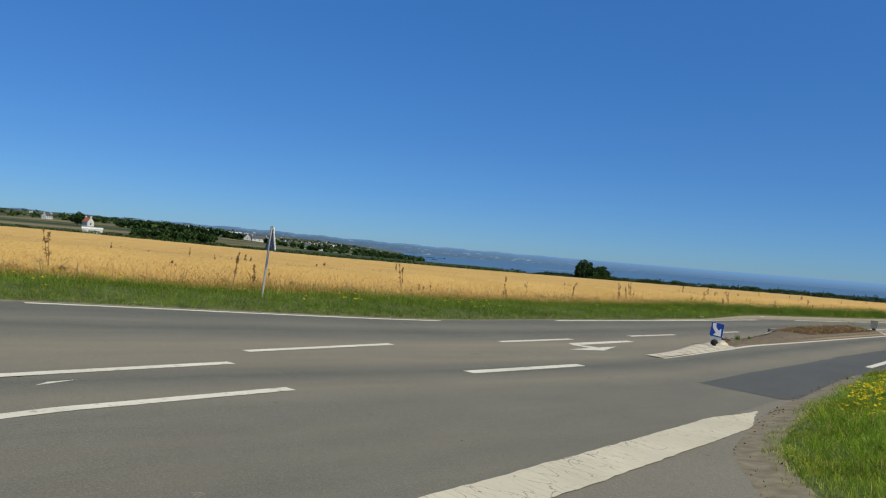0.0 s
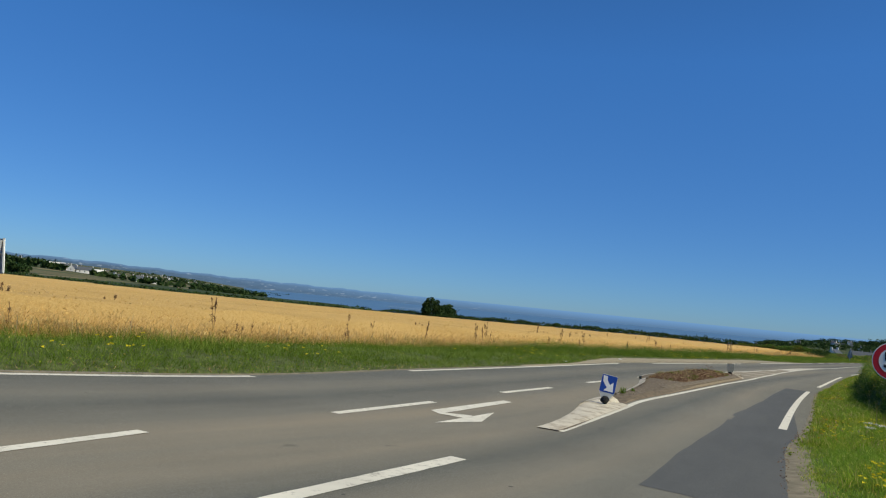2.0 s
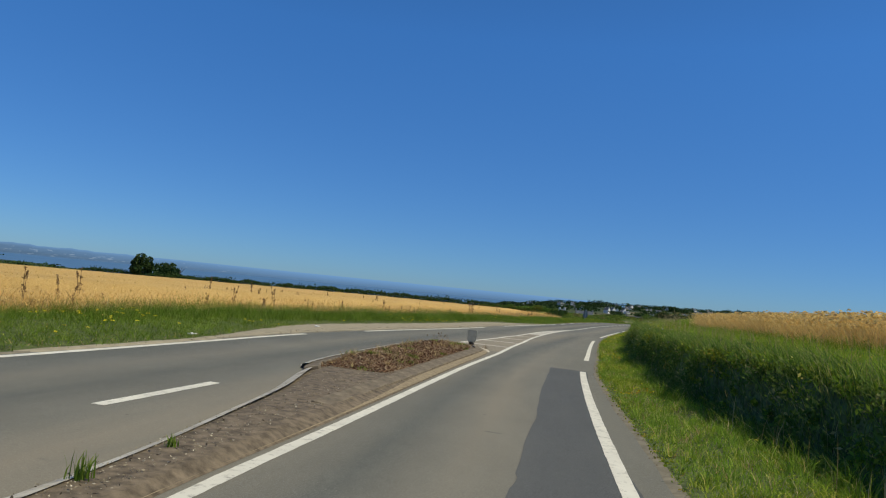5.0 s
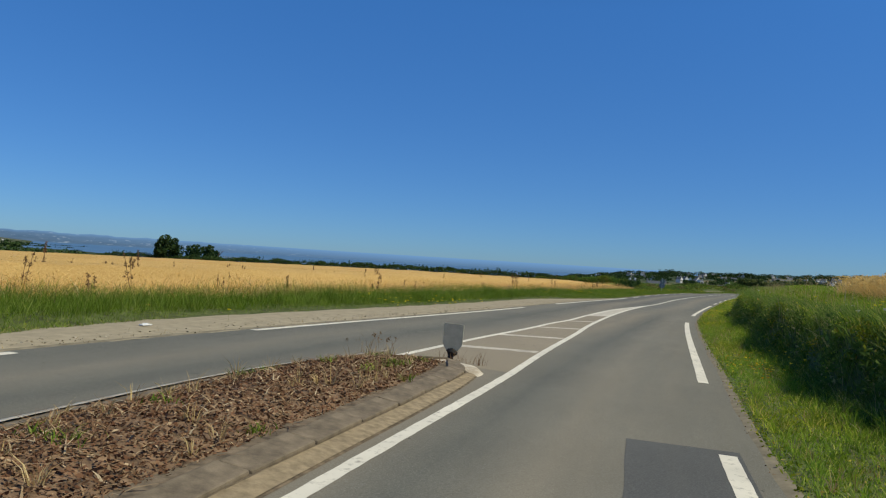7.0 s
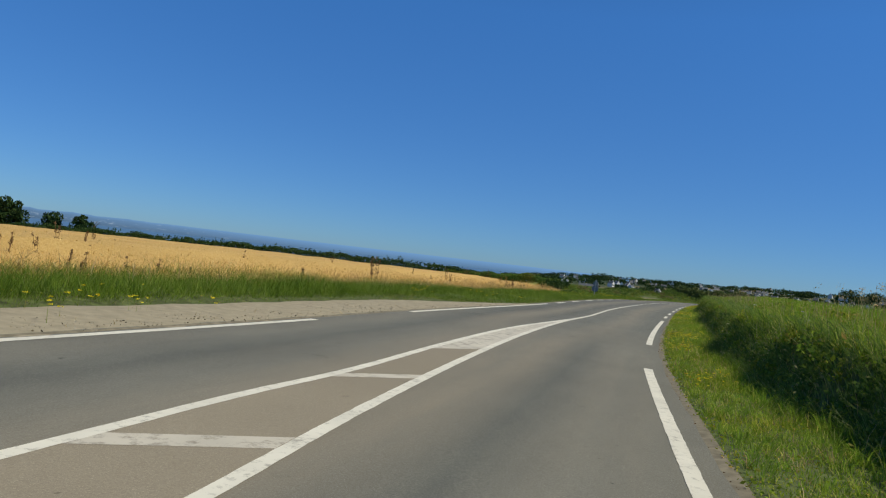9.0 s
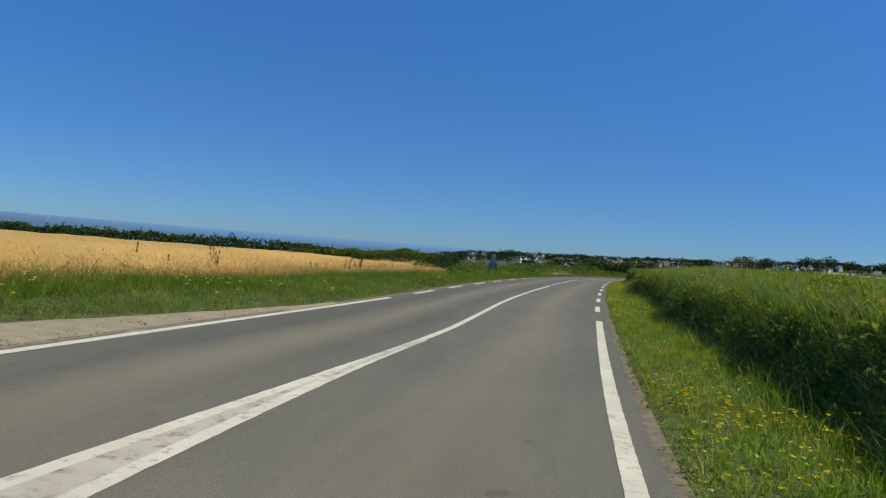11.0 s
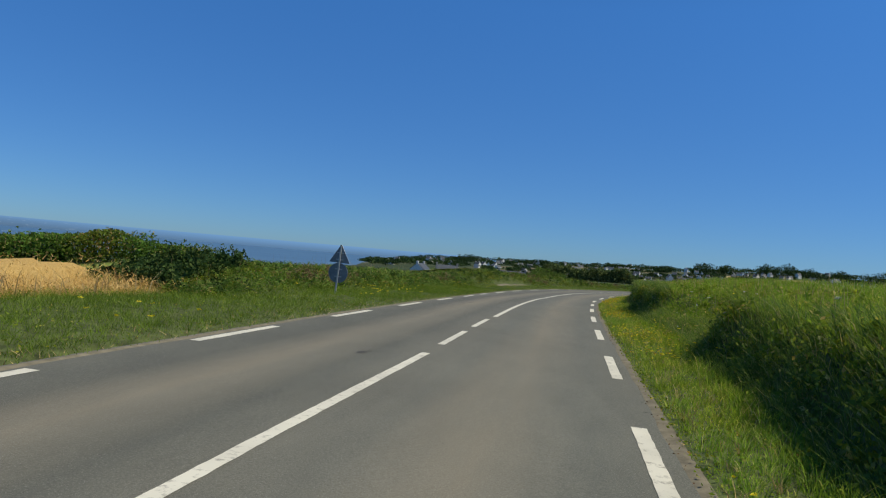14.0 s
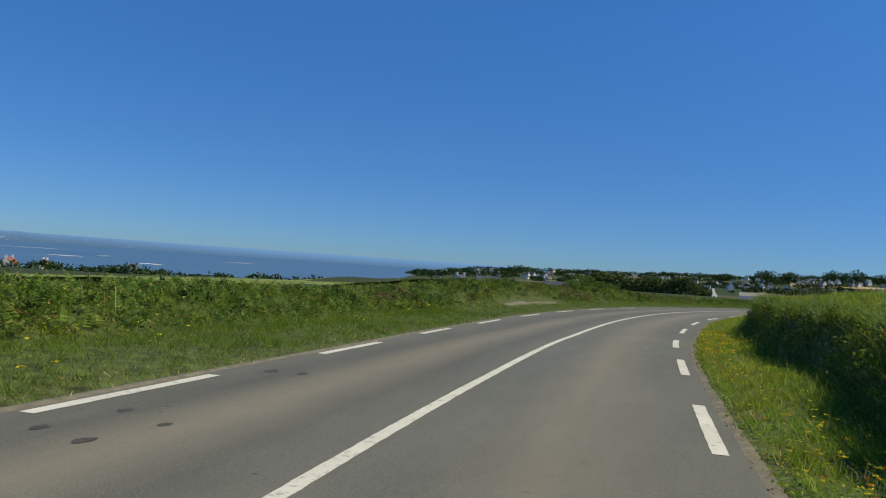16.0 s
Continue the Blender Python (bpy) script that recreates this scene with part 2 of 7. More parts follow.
BRAMBLE = leafy("bramble", [(0.0, (0.0729, 0.145, 0.0266)), (0.5, (0.116, 0.225, 0.0373)), (0.84, (0.171, 0.291, 0.0559)), (0.96, (0.304, 0.269, 0.12))], patch=(0.5, (1.2, 0.8, 0.65)))
DRY = leafy("dry_grass", [(0.0, (0.336, 0.24, 0.103)), (0.6, (0.504, 0.372, 0.172)), (1.0, (0.624, 0.504, 0.276))], 0.8, 0.2)
STALKS = leafy("wheat_stalks", [(0.0, (0.62, 0.40, 0.13)), (0.5, (0.74, 0.51, 0.19)), (1.0, (0.80, 0.61, 0.27))], 0.7, 0.45)
YELLOW = leafy("yellow_petals", [(0.0, (0.76, 0.58, 0.02)), (1.0, (0.84, 0.74, 0.06))], 0.6, 0.3)
ORANGE = leafy("orange_petals", [(0.0, (0.62, 0.26, 0.01)), (1.0, (0.72, 0.38, 0.02))], 0.6, 0.3)
PALE = leafy("pale_flowers", [(0.0, (0.6, 0.58, 0.5)), (1.0, (0.75, 0.74, 0.68))], 0.7, 0.2)
DOCK = leafy("dock_seed", [(0.0, (0.15, 0.085, 0.042)), (1.0, (0.27, 0.165, 0.085))], 0.85, 0.15)
CROWN = leafy("tree_leaves", [(0.0, (0.018, 0.04, 0.014)), (0.6, (0.04, 0.075, 0.022)), (1.0, (0.075, 0.11, 0.035))], 0.7, 0.15)
HEDGE = leafy("hedge_leaves", [(0.0, (0.022, 0.05, 0.015)), (0.6, (0.05, 0.095, 0.025)), (0.97, (0.10, 0.14, 0.04))], 0.7, 0.2)
WINDBREAK = leafy("windbreak_leaves", [(0.0, (0.056, 0.09, 0.028)), (0.6, (0.112, 0.15, 0.0448)), (0.97, (0.208, 0.225, 0.077))], 0.7, 0.15)
WEED = leafy("weeds", [(0.0, (0.135, 0.226, 0.0259)), (0.5, (0.216, 0.321, 0.0374)), (0.85, (0.319, 0.408, 0.0576)), (0.97, (0.51, 0.437, 0.158))], patch=(0.6, (1.1, 0.82, 0.6)))
# lighter copies of the weeds and grass, with sunlight put into their colour
LIT_WEED = leafy("weeds_lit_tint", [(0.0, (0.179, 0.289, 0.0286)), (0.5, (0.261, 0.39, 0.0429)), (0.85, (0.374, 0.47, 0.0644)), (0.97, (0.568, 0.484, 0.172))], through=0.45, patch=(0.7, (1.05, 0.82, 0.6)))
LIT_GRASS = leafy("lit_top_grass", [(0.0, (0.195, 0.31, 0.0308)), (0.5, (0.287, 0.425, 0.0448)), (0.85, (0.423, 0.518, 0.07)), (0.97, (0.71, 0.547, 0.21))], through=0.5, patch=(0.4, (0.75, 0.82, 0.65)))
FERN = leafy("green_bracken", [(0.0, (0.0813, 0.152, 0.0324)), (0.5, (0.133, 0.225, 0.0454)), (0.85, (0.198, 0.294, 0.0649)), (0.97, (0.314, 0.269, 0.108))], through=0.4, patch=(0.6, (1.05, 0.95, 0.75)))
BRACKEN = leafy("dead_bracken", [(0.0, (0.15, 0.10, 0.045)), (0.6, (0.24, 0.17, 0.085)), (1.0, (0.33, 0.26, 0.14))], 0.85, 0.15)
PEBBLE = leafy("pebbles", [(0.0, (0.22, 0.18, 0.12)), (0.6, (0.36, 0.31, 0.22)), (1.0, (0.5, 0.45, 0.36))], 0.9, 0.0)
BARK = plain("bark", (0.10, 0.075, 0.05), 0.9, vary=0.3, scale=8, bump=0.8)
CHIPS = leafy("bark_chips", [(0.0, (0.105, 0.052, 0.03)), (0.55, (0.205, 0.11, 0.065)), (0.85, (0.29, 0.185, 0.11)), (0.97, (0.44, 0.33, 0.21))], 0.9, 0.0)
STRAW_LITTER = leafy("straw_litter", [(0.0, (0.13, 0.07, 0.04)), (0.5, (0.22, 0.135, 0.08)), (0.85, (0.34, 0.25, 0.15)), (1.0, (0.5, 0.41, 0.28))], 0.9, 0.0)
WALL_WHITE = plain("white_render", (0.76, 0.74, 0.70), 0.85, vary=0.08, scale=0.6)
WALL_GREY = plain("grey_stone", (0.32, 0.30, 0.27), 0.9, vary=0.25, scale=1.5)
SLATE = plain("slate", (0.085, 0.095, 0.115), 0.6, vary=0.2, scale=1.5)
ROOF_RED = plain("red_tiles", (0.34, 0.12, 0.08), 0.8, vary=0.2, scale=1.5)
GLASS = plain("window_glass", (0.03, 0.035, 0.045), 0.08, vary=0.1, spec=0.5, bump=0.0)

# land: small fields in the distance, rough grass close by
LAND, lt, lb = mat("land", 0.95, 0, 0.1)
ltc = lt.nodes.new("ShaderNodeTexCoord")
vor = nd(lt, "ShaderNodeTexVoronoi", Scale=0.0065)
lmp = nd(lt, "ShaderNodeMapping", Rotation=(0, 0, 0.6), Scale=(1, 1.9, 0))
lt.links.new(ltc.outputs["Object"], lmp.inputs[0])
lt.links.new(lmp.outputs[0], vor.inputs["Vector"])
sepc = lt.nodes.new("ShaderNodeSeparateColor")
lt.links.new(vor.outputs["Color"], sepc.inputs[0])
fields = ramp_of(lt, sepc.outputs[0], [(0.0, (0.045, 0.065, 0.03)), (0.3, (0.065, 0.09, 0.04)), (0.55, (0.10, 0.105, 0.055)), (0.74, (0.24, 0.195, 0.11)), (0.86, (0.055, 0.075, 0.034))])
lt.links.new(mix_of(lt, 1.0, fields, ramp_of(lt, noise_of(lt, 0.3, 6, 0.65), [(0.3, (0.7,) * 3), (0.7, (1.05,) * 3)]), "MULTIPLY"), lb.inputs["Base Color"])
bump_of(lt, lb, noise_of(lt, 1.5, 5), 0.8, 0.15)
MEADOW = plain("meadow_grass", (0.20, 0.245, 0.05), 0.95, vary=0.3, scale=0.8, bump=1.0)
GREEN_GROUND = plain("grassy_ground", (0.085, 0.105, 0.03), 0.95, vary=0.6, scale=5.0, bump=1.0)
WHEAT_TOP, wtt, wtb = mat("wheat_ears", 0.85, 0, 0.15)
wc = ramp_of(wtt, noise_of(wtt, 16, 4, 0.75, stretch=(1, 0.45, 1)), [(0.25, (0.47, 0.28, 0.088)), (0.5, (0.64, 0.415, 0.143)), (0.8, (0.71, 0.50, 0.21))])
wc = mix_of(wtt, 1.0, wc, ramp_of(wtt, noise_of(wtt, 0.16, 5, 0.6), [(0.3, (0.82, 0.80, 0.76)), (0.7, (1, 1, 1))]), "MULTIPLY")
wtt.links.new(wc, wtb.inputs["Base Color"])
bump_of(wtt, wtb, noise_of(wtt, 14, 4, 0.7), 0.9, 0.06)
SEA, st_, sb = mat("sea_water", 0.42, 0, 0.5)
sc = ramp_of(st_, noise_of(st_, 0.004, 4, 0.6, stretch=(1, 1, 1)), [(0.35, (0.07, 0.145, 0.245)), (0.7, (0.095, 0.175, 0.285))])
st_.links.new(sc, sb.inputs["Base Color"])
bump_of(st_, sb, noise_of(st_, 0.25, 5), 0.5, 0.6)
# distant hills: aerial haze is painted into the colour, pale specks are buildings
PAINTED_HAZE, ht, hb = mat("painted_haze", 1.0, 0, 0.0)
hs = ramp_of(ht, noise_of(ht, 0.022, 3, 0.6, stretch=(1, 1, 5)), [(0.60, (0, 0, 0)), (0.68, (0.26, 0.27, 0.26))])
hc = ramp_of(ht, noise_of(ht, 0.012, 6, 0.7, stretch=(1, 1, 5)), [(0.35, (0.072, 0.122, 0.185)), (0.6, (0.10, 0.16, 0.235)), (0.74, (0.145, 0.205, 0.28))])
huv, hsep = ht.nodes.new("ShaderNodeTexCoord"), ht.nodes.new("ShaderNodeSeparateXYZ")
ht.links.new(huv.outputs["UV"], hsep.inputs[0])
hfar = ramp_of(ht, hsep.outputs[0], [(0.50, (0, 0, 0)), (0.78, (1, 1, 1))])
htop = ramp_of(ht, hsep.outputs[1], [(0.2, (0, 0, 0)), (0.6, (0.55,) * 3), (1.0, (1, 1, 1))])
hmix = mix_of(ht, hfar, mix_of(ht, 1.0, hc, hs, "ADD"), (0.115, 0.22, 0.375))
# emission: the backdrop glows, and its top fades into the sky's colour
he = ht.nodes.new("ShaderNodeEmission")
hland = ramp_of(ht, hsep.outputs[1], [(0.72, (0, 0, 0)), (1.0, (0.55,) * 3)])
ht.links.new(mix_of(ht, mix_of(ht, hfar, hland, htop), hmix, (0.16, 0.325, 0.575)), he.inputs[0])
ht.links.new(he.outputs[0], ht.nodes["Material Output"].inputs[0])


# ---- tools ----
def part(name, bm, material, parent=None, label="", smooth=False):
    """Links a bmesh as one mesh object, under a thing or a part."""
    me = bpy.data.meshes.new(name)
    bm.normal_update()
    bm.to_mesh(me)
    bm.free()
    return link(name, me, material, parent, label, smooth)


def link(name, me, material, parent=None, label="", smooth=False):
    if material and not me.materials:
        me.materials.append(material)
    if smooth:
        me.polygons.foreach_set("use_smooth", [True] * len(me.polygons))
    ob = new(name, me)
    if parent is not None:
        ob.parent = parent
    return tagged(ob, label)


def thing(name, m, label, category, group="", kind=""):
    ob = new(name)
    ob.empty_display_size = 0.1
    ob.matrix_basis = m
    return tagged(ob, label, category, group, kind)


def quick(name, verts, faces):
    """A mesh from arrays of corners and of equal-sided faces."""
    me = bpy.data.meshes.new(name)
    verts, faces = np.asarray(verts, np.float32), np.asarray(faces, np.int32)
    me.vertices.add(len(verts))
    me.vertices.foreach_set("co", verts.ravel())
    me.loops.add(faces.size)
    me.loops.foreach_set("vertex_index", faces.ravel())
    me.polygons.add(len(faces))
    me.polygons.foreach_set("loop_start", np.arange(0, faces.size, faces.shape[1], dtype=np.int32))
    me.update(calc_edges=True)
    return me


def grid_faces(rows, cols):
    i = np.arange((rows - 1) * cols).reshape(rows - 1, cols)[:, :-1].ravel()
    return np.stack([i, i + 1, i + cols + 1, i + cols], 1)


def box(bm, size, at=(0, 0, 0), bevel=0.0, m=None):
    r = bmesh.ops.create_cube(bm, size=1, matrix=(m or Matrix()) @ Matrix.Translation(at) @ Matrix.Diagonal((*size, 1)))
    if bevel:
        es = list({e for v in r["verts"] for e in v.link_edges})
        bmesh.ops.bevel(bm, geom=es, offset=bevel, segments=2, affect="EDGES", profile=0.6)
    return bm


def tube(bm, a, b, r0, r1, n=10):
    a, b = Vector(a), Vector(b)
    m = Matrix.Translation((a + b) / 2) @ (b - a).to_track_quat("Z", "Y").to_matrix().to_4x4()
    bmesh.ops.create_cone(bm, cap_ends=True, segments=n, radius1=r0, radius2=r1, depth=(b - a).length, matrix=m)
    return bm


def plate(bm, outline, thick, y=0.0):
    """A flat outline in the xz plane, with thickness along y (front at -y)."""
    vs = [bm.verts.new((x, y, z)) for x, z in outline]
    f = bm.faces.new(vs)
    ex = bmesh.ops.extrude_face_region(bm, geom=[f])
    bmesh.ops.translate(bm, vec=(0, thick, 0), verts=[v for v in ex["geom"] if isinstance(v, bmesh.types.BMVert)])
    bmesh.ops.recalc_face_normals(bm, faces=bm.faces)
    return bm


class Line:
    """A smooth line in plan through a few corners; s runs in metres along it, off to its left."""

    def __init__(self, pts, step=0.5):
        p = np.array(pts, float)
        q = np.vstack([2 * p[0] - p[1], p, 2 * p[-1] - p[-2]])
        out = []
        for a, b, c, d in zip(q, q[1:], q[2:], q[3:]):
            n = max(2, int(np.hypot(*(c - b)) / step))
            u = np.linspace(0, 1, n, endpoint=False)[:, None]
            t0, t1 = (c - a) / 2, (d - b) / 2
            la, lb_, lc = np.hypot(*(b - a)), np.hypot(*(c - b)), np.hypot(*(d - c))
            t0 = ((b - a) / la + (c - b) / lb_) / 2 * lb_
            t1 = ((c - b) / lb_ + (d - c) / lc) / 2 * lb_
            out.append((2 * u**3 - 3 * u**2 + 1) * b + (u**3 - 2 * u**2 + u) * t0 + (3 * u**2 - 2 * u**3) * c + (u**3 - u**2) * t1)
        self.p = np.vstack(out + [p[-1:]])
        self.s = np.r_[0, np.cumsum(np.hypot(*np.diff(self.p, axis=0).T))]
        d = np.gradient(self.p, axis=0)
        d /= np.linalg.norm(d, axis=1, keepdims=True)
        self.n = np.stack([-d[:, 1], d[:, 0]], 1)

    def at(self, s, off=0.0):
        s = np.asarray(s, float)
        x, y = np.interp(s, self.s, self.p[:, 0]), np.interp(s, self.s, self.p[:, 1])
        nx, ny = np.interp(s, self.s, self.n[:, 0]), np.interp(s, self.s, self.n[:, 1])
        return np.stack([x + nx * off, y + ny * off], -1)

    def find(self, xy):
        """s and signed distance (left positive) of places in plan."""
        xy = np.atleast_2d(np.asarray(xy, float))
        s, off = np.empty(len(xy)), np.empty(len(xy))
        for i in range(0, len(xy), 20000):
            c = xy[i:i + 20000]
            d2 = (c[:, :1] - self.p[None, :, 0]) ** 2 + (c[:, 1:] - self.p[None, :, 1]) ** 2
            k = d2.argmin(1)
            r = c - self.p[k]
            side = (r * self.n[k]).sum(1)
            end = (k == 0) | (k == len(self.s) - 1)
            off[i:i + 20000] = np.where(end, np.sign(side) * np.sqrt(d2[np.arange(len(c)), k]), side)
            along = r[:, 0] * self.n[k, 1] - r[:, 1] * self.n[k, 0]
            s[i:i + 20000] = self.s[k] + np.where(end, 0, np.clip(along, -0.5, 0.5))
        return s, off


def soft_step(x, a, b):
    u = np.clip((np.asarray(x, float) - a) / (b - a), 0, 1)
    return u * u * (3 - 2 * u)


def wave(x, y, k=1.0, seed=0.0):
    """A cheap smooth unevenness between -1 and 1."""
    return (np.sin(x * k + seed) * np.cos(y * k * 1.13 + seed * 2.1) + np.sin((x + y) * k * 0.57 + seed * 3.3) + 0.6 * np.sin((x - 1.7 * y) * k * 1.9 + seed)) / 2.6


# ---- plan: the lines of the road ----
LEFT = Line([(-45, -25), (-20, 0), (-7.4, 12.6), (0.07, 18.95), (3.73, 23.79), (10.3, 32.05), (16.81, 39.92), (20.58, 43.8), (34.55, 56.75), (38.99, 60.97), (53.97, 74.06), (63.32, 82.5), (72.79, 90.71), (82.52, 98.87), (92.63, 107.25), (97.65, 111.5), (109.8, 119.9), (121.8, 126.2), (136, 130.8), (160, 135), (200, 138)])
RIGHT = Line([(-38, -33), (-20, -16.5), (-8, -4.6), (0.5, 5.35), (4.6, 10.6), (11.17, 19.42), (23.11, 34.21), (26.82, 38.34), (40.04, 52.86), (44.67, 57.55), (57.71, 69.55), (67.96, 78.63), (77.88, 87.19), (87.81, 95.61), (97.92, 103.81), (103.07, 107.77), (116, 115.9), (128, 121.1), (140, 124.4), (160, 127.5), (200, 130)])
CENTRE = Line([(-42, -29), (-20, -8), (-3.5, 9.5), (2, 14.8), (7.5, 21.6), (17, 33.5), (23.7, 41), (37.3, 54.6), (46.2, 63.15), (50.95, 67.25), (53.55, 69.65), (59.35, 75.04), (68.4, 82.95), (73.86, 87.55), (81.6, 94.17), (90.44, 101.56), (100.42, 109.32), (113.1, 117.6), (125, 123.45), (138, 127.6), (160, 131.3), (200, 134)])
GRASS_EDGE = Line([(2.2, -60), (2.3, -5), (2.6, 5.0), (3.1, 7.3), (4.05, 9.1), (6.3, 12.5), (8.8, 16.0), (11.55, 19.2), (23.42, 33.97), (27.12, 38.08), (40.32, 52.58), (44.95, 57.22), (57.98, 69.24), (68.2, 78.34), (78.12, 86.91), (88.04, 95.32), (98.14, 103.5), (103.4, 107.3), (116.3, 115.4), (128, 120.6), (140, 123.9), (160, 127), (200, 129.5)])
SURF = (-1.243, -1.3228, 0.3211, 0.0631, 0.6806, 0.3435, 0.1099, -0.0797, -0.051, -0.1365, -0.0479, 0.037, 0.0212, -0.0431, -0.154)


def road_z(xy):
    """The height of the road's surface, carried on to both sides."""
    xy = np.atleast_2d(np.asarray(xy, float))
    s, off = CENTRE.find(xy)
    s_end, s_start = CENTRE.find([(100, 109.3), (-5, 8)])[0]
    sc_ = np.clip(s, s_start, s_end)
    q = CENTRE.at(sc_)
    nx, ny = np.interp(sc_, CENTRE.s, CENTRE.n[:, 0]), np.interp(sc_, CENTRE.s, CENTRE.n[:, 1])
    lat = np.clip(off, -9.5, 8)
    u, v = (q[:, 0] + nx * lat - 35) / 50, (q[:, 1] + ny * lat - 35) / 50
    terms = (u * 0 + 1, u, v, u * u, u * v, v * v, u**3, u * u * v, u * v * v, v**3, u**4, u**3 * v, u * u * v * v, u * v**3, v**4)
    return sum(k * w for k, w in zip(SURF, terms)) - 0.004 * np.maximum(0, s - s_end)


S_CORNER, S_SIGN, S_BANK, S_GAP0, S_GAP1, S_END = GRASS_EDGE.find([(3.1, 7.3), (10.0, 17.5), (25, 35.5), (79.0, 87.4), (85.0, 92.6), (103, 107)])[0]
L_FEND, L_BANK1, L_END, G_START, G_STOP = LEFT.find([(72, 90), (84, 100), (97.8, 111.3), (9, 30.5), (51, 71.5)])[0]


def right_foot(s):
    """How far the foot of the right bank lies from the grass edge."""
    return 1.45 + 0.2 * soft_step(s, S_BANK + 18, S_BANK + 34) * (1 - soft_step(s, S_GAP0 - 18, S_GAP0 - 10)) + 1.3 * (1 - soft_step(s, S_SIGN - 2, S_BANK - 4)) + 0.2 * soft_step(s, S_GAP1 + 7, S_GAP1 + 11) + 0.12 * np.sin(s * 0.7) + 0.16 * np.sin(s * 0.31 + 2) + 0.06 * np.sin(s * 2.3)


def right_rise(off, s):
    """The verge and the bank on the right, above the road."""
    foot = right_foot(s)
    high = 0.55 + 0.75 * soft_step(s, S_CORNER + 3, S_SIGN + 9)
    face = 0.30 + 0.3 * soft_step(s, S_BANK + 10, S_BANK + 22) * (1 - soft_step(s, S_GAP1, S_GAP1 + 3)) + 0.18 * (0.5 + 0.5 * np.sin(s * 0.8)) + 1.9 * soft_step(s, S_GAP0 - 0.5, S_GAP0 + 3) * (1 - soft_step(s, S_GAP1 + 1.5, S_GAP1 + 4))
    return 0.035 * soft_step(off, 0, 0.25) + 0.10 * soft_step(off, 0.4, 1.4) - 0.12 * np.exp(-((off - foot) / 0.3) ** 2) + high * (0.74 * soft_step(off, foot, foot + face) + 0.5 * soft_step(off, foot + 0.3, foot + 6.0)) + 0.06 * wave(s, off * 3, 1.7) * soft_step(off, 0.2, 1.2)


def left_rise(off, s):
    """The verge on the left and, after the wheat, the overgrown bank."""
    b = soft_step(s, L_FEND + 4.5, L_FEND + 10) * (0.8 + 0.65 * soft_step(s, L_END + 4, L_END + 22) - 0.95 * soft_step(s, L_END + 22, L_END + 56))
    bare = soft_step(s, G_START + 3, G_START + 18) * (1 - soft_step(s, G_STOP - 16, G_STOP)) * 2.3
    return (0.03 * soft_step(off, 0, 0.3) + 0.12 * soft_step(off, 0.5, 3)) * soft_step(off, bare - 0.01, bare + 0.8) - 0.005 * np.maximum(off, 0) - 0.011 * np.clip(off - 25, 0, 150) + b * (0.68 + 0.12 * wave(s, 0 * s, 0.5, 1)) * soft_step(off, 2.7, 4.6) * (1 - 1.35 * soft_step(off, 6.5, 18)) + 0.05 * wave(s, off * 2, 1.3) * soft_step(off, bare + 0.1, bare + 1.5)


# ---- the land, one sheet to the horizon ----
AZ = np.radians([-180, -95, -60, -25, -10, -2, 8, 14, 22, 32, 35, 40, 47, 55, 65, 95, 180])
RNG = np.array([0, 170, 300, 600, 1000, 1500, 2500, 3400, 4300, 6000])
FAR = np.array([
    [0, 0, 0, 0, 2, 4, 8, 10, 12, 12], [0, 0, -1, -2, 0, 4, 14, 24, 30, 30], [0, 0, -1.5, 1, 4, 9, 20, 32, 42, 42],
    [0, 0, -1.5, 1, 4, 8, 19, 30, 38, 38], [0, 0, -4, -8, -9, -8, -5, 2, 8, 8], [0, -1, -9, -18, -24, -30, -30, -28, -28, -28],
    [0, -3, -9.5, -20, -30, -32, -32, -32, -32, -32], [0, -4, -9.5, -20, -30, -32, -32, -32, -32, -32], [0, -4, -9.5, -22, -32, -32, -32, -32, -32, -32],
    [0, -3, -9.5, -20, -30, -32, -32, -32, -32, -32], [0, -1, -7, -12, -10, -12, -32, -32, -32, -32], [0, -1, -6, -9, -6, -1, -20, -30, -32, -32],
    [0, 0, -5, -9, -6, 5, 4, 0, 0, 0], [0, 0, -4, -8, -3, 13, 12, 5, 5, 5], [0, 0, -3, -7, 2, 24, 22, 10, 10, 10],
    [0, 0, 0, 0, 3, 8, 12, 14, 14, 14], [0, 0, 0, 0, 2, 4, 8, 10, 12, 12]], float)


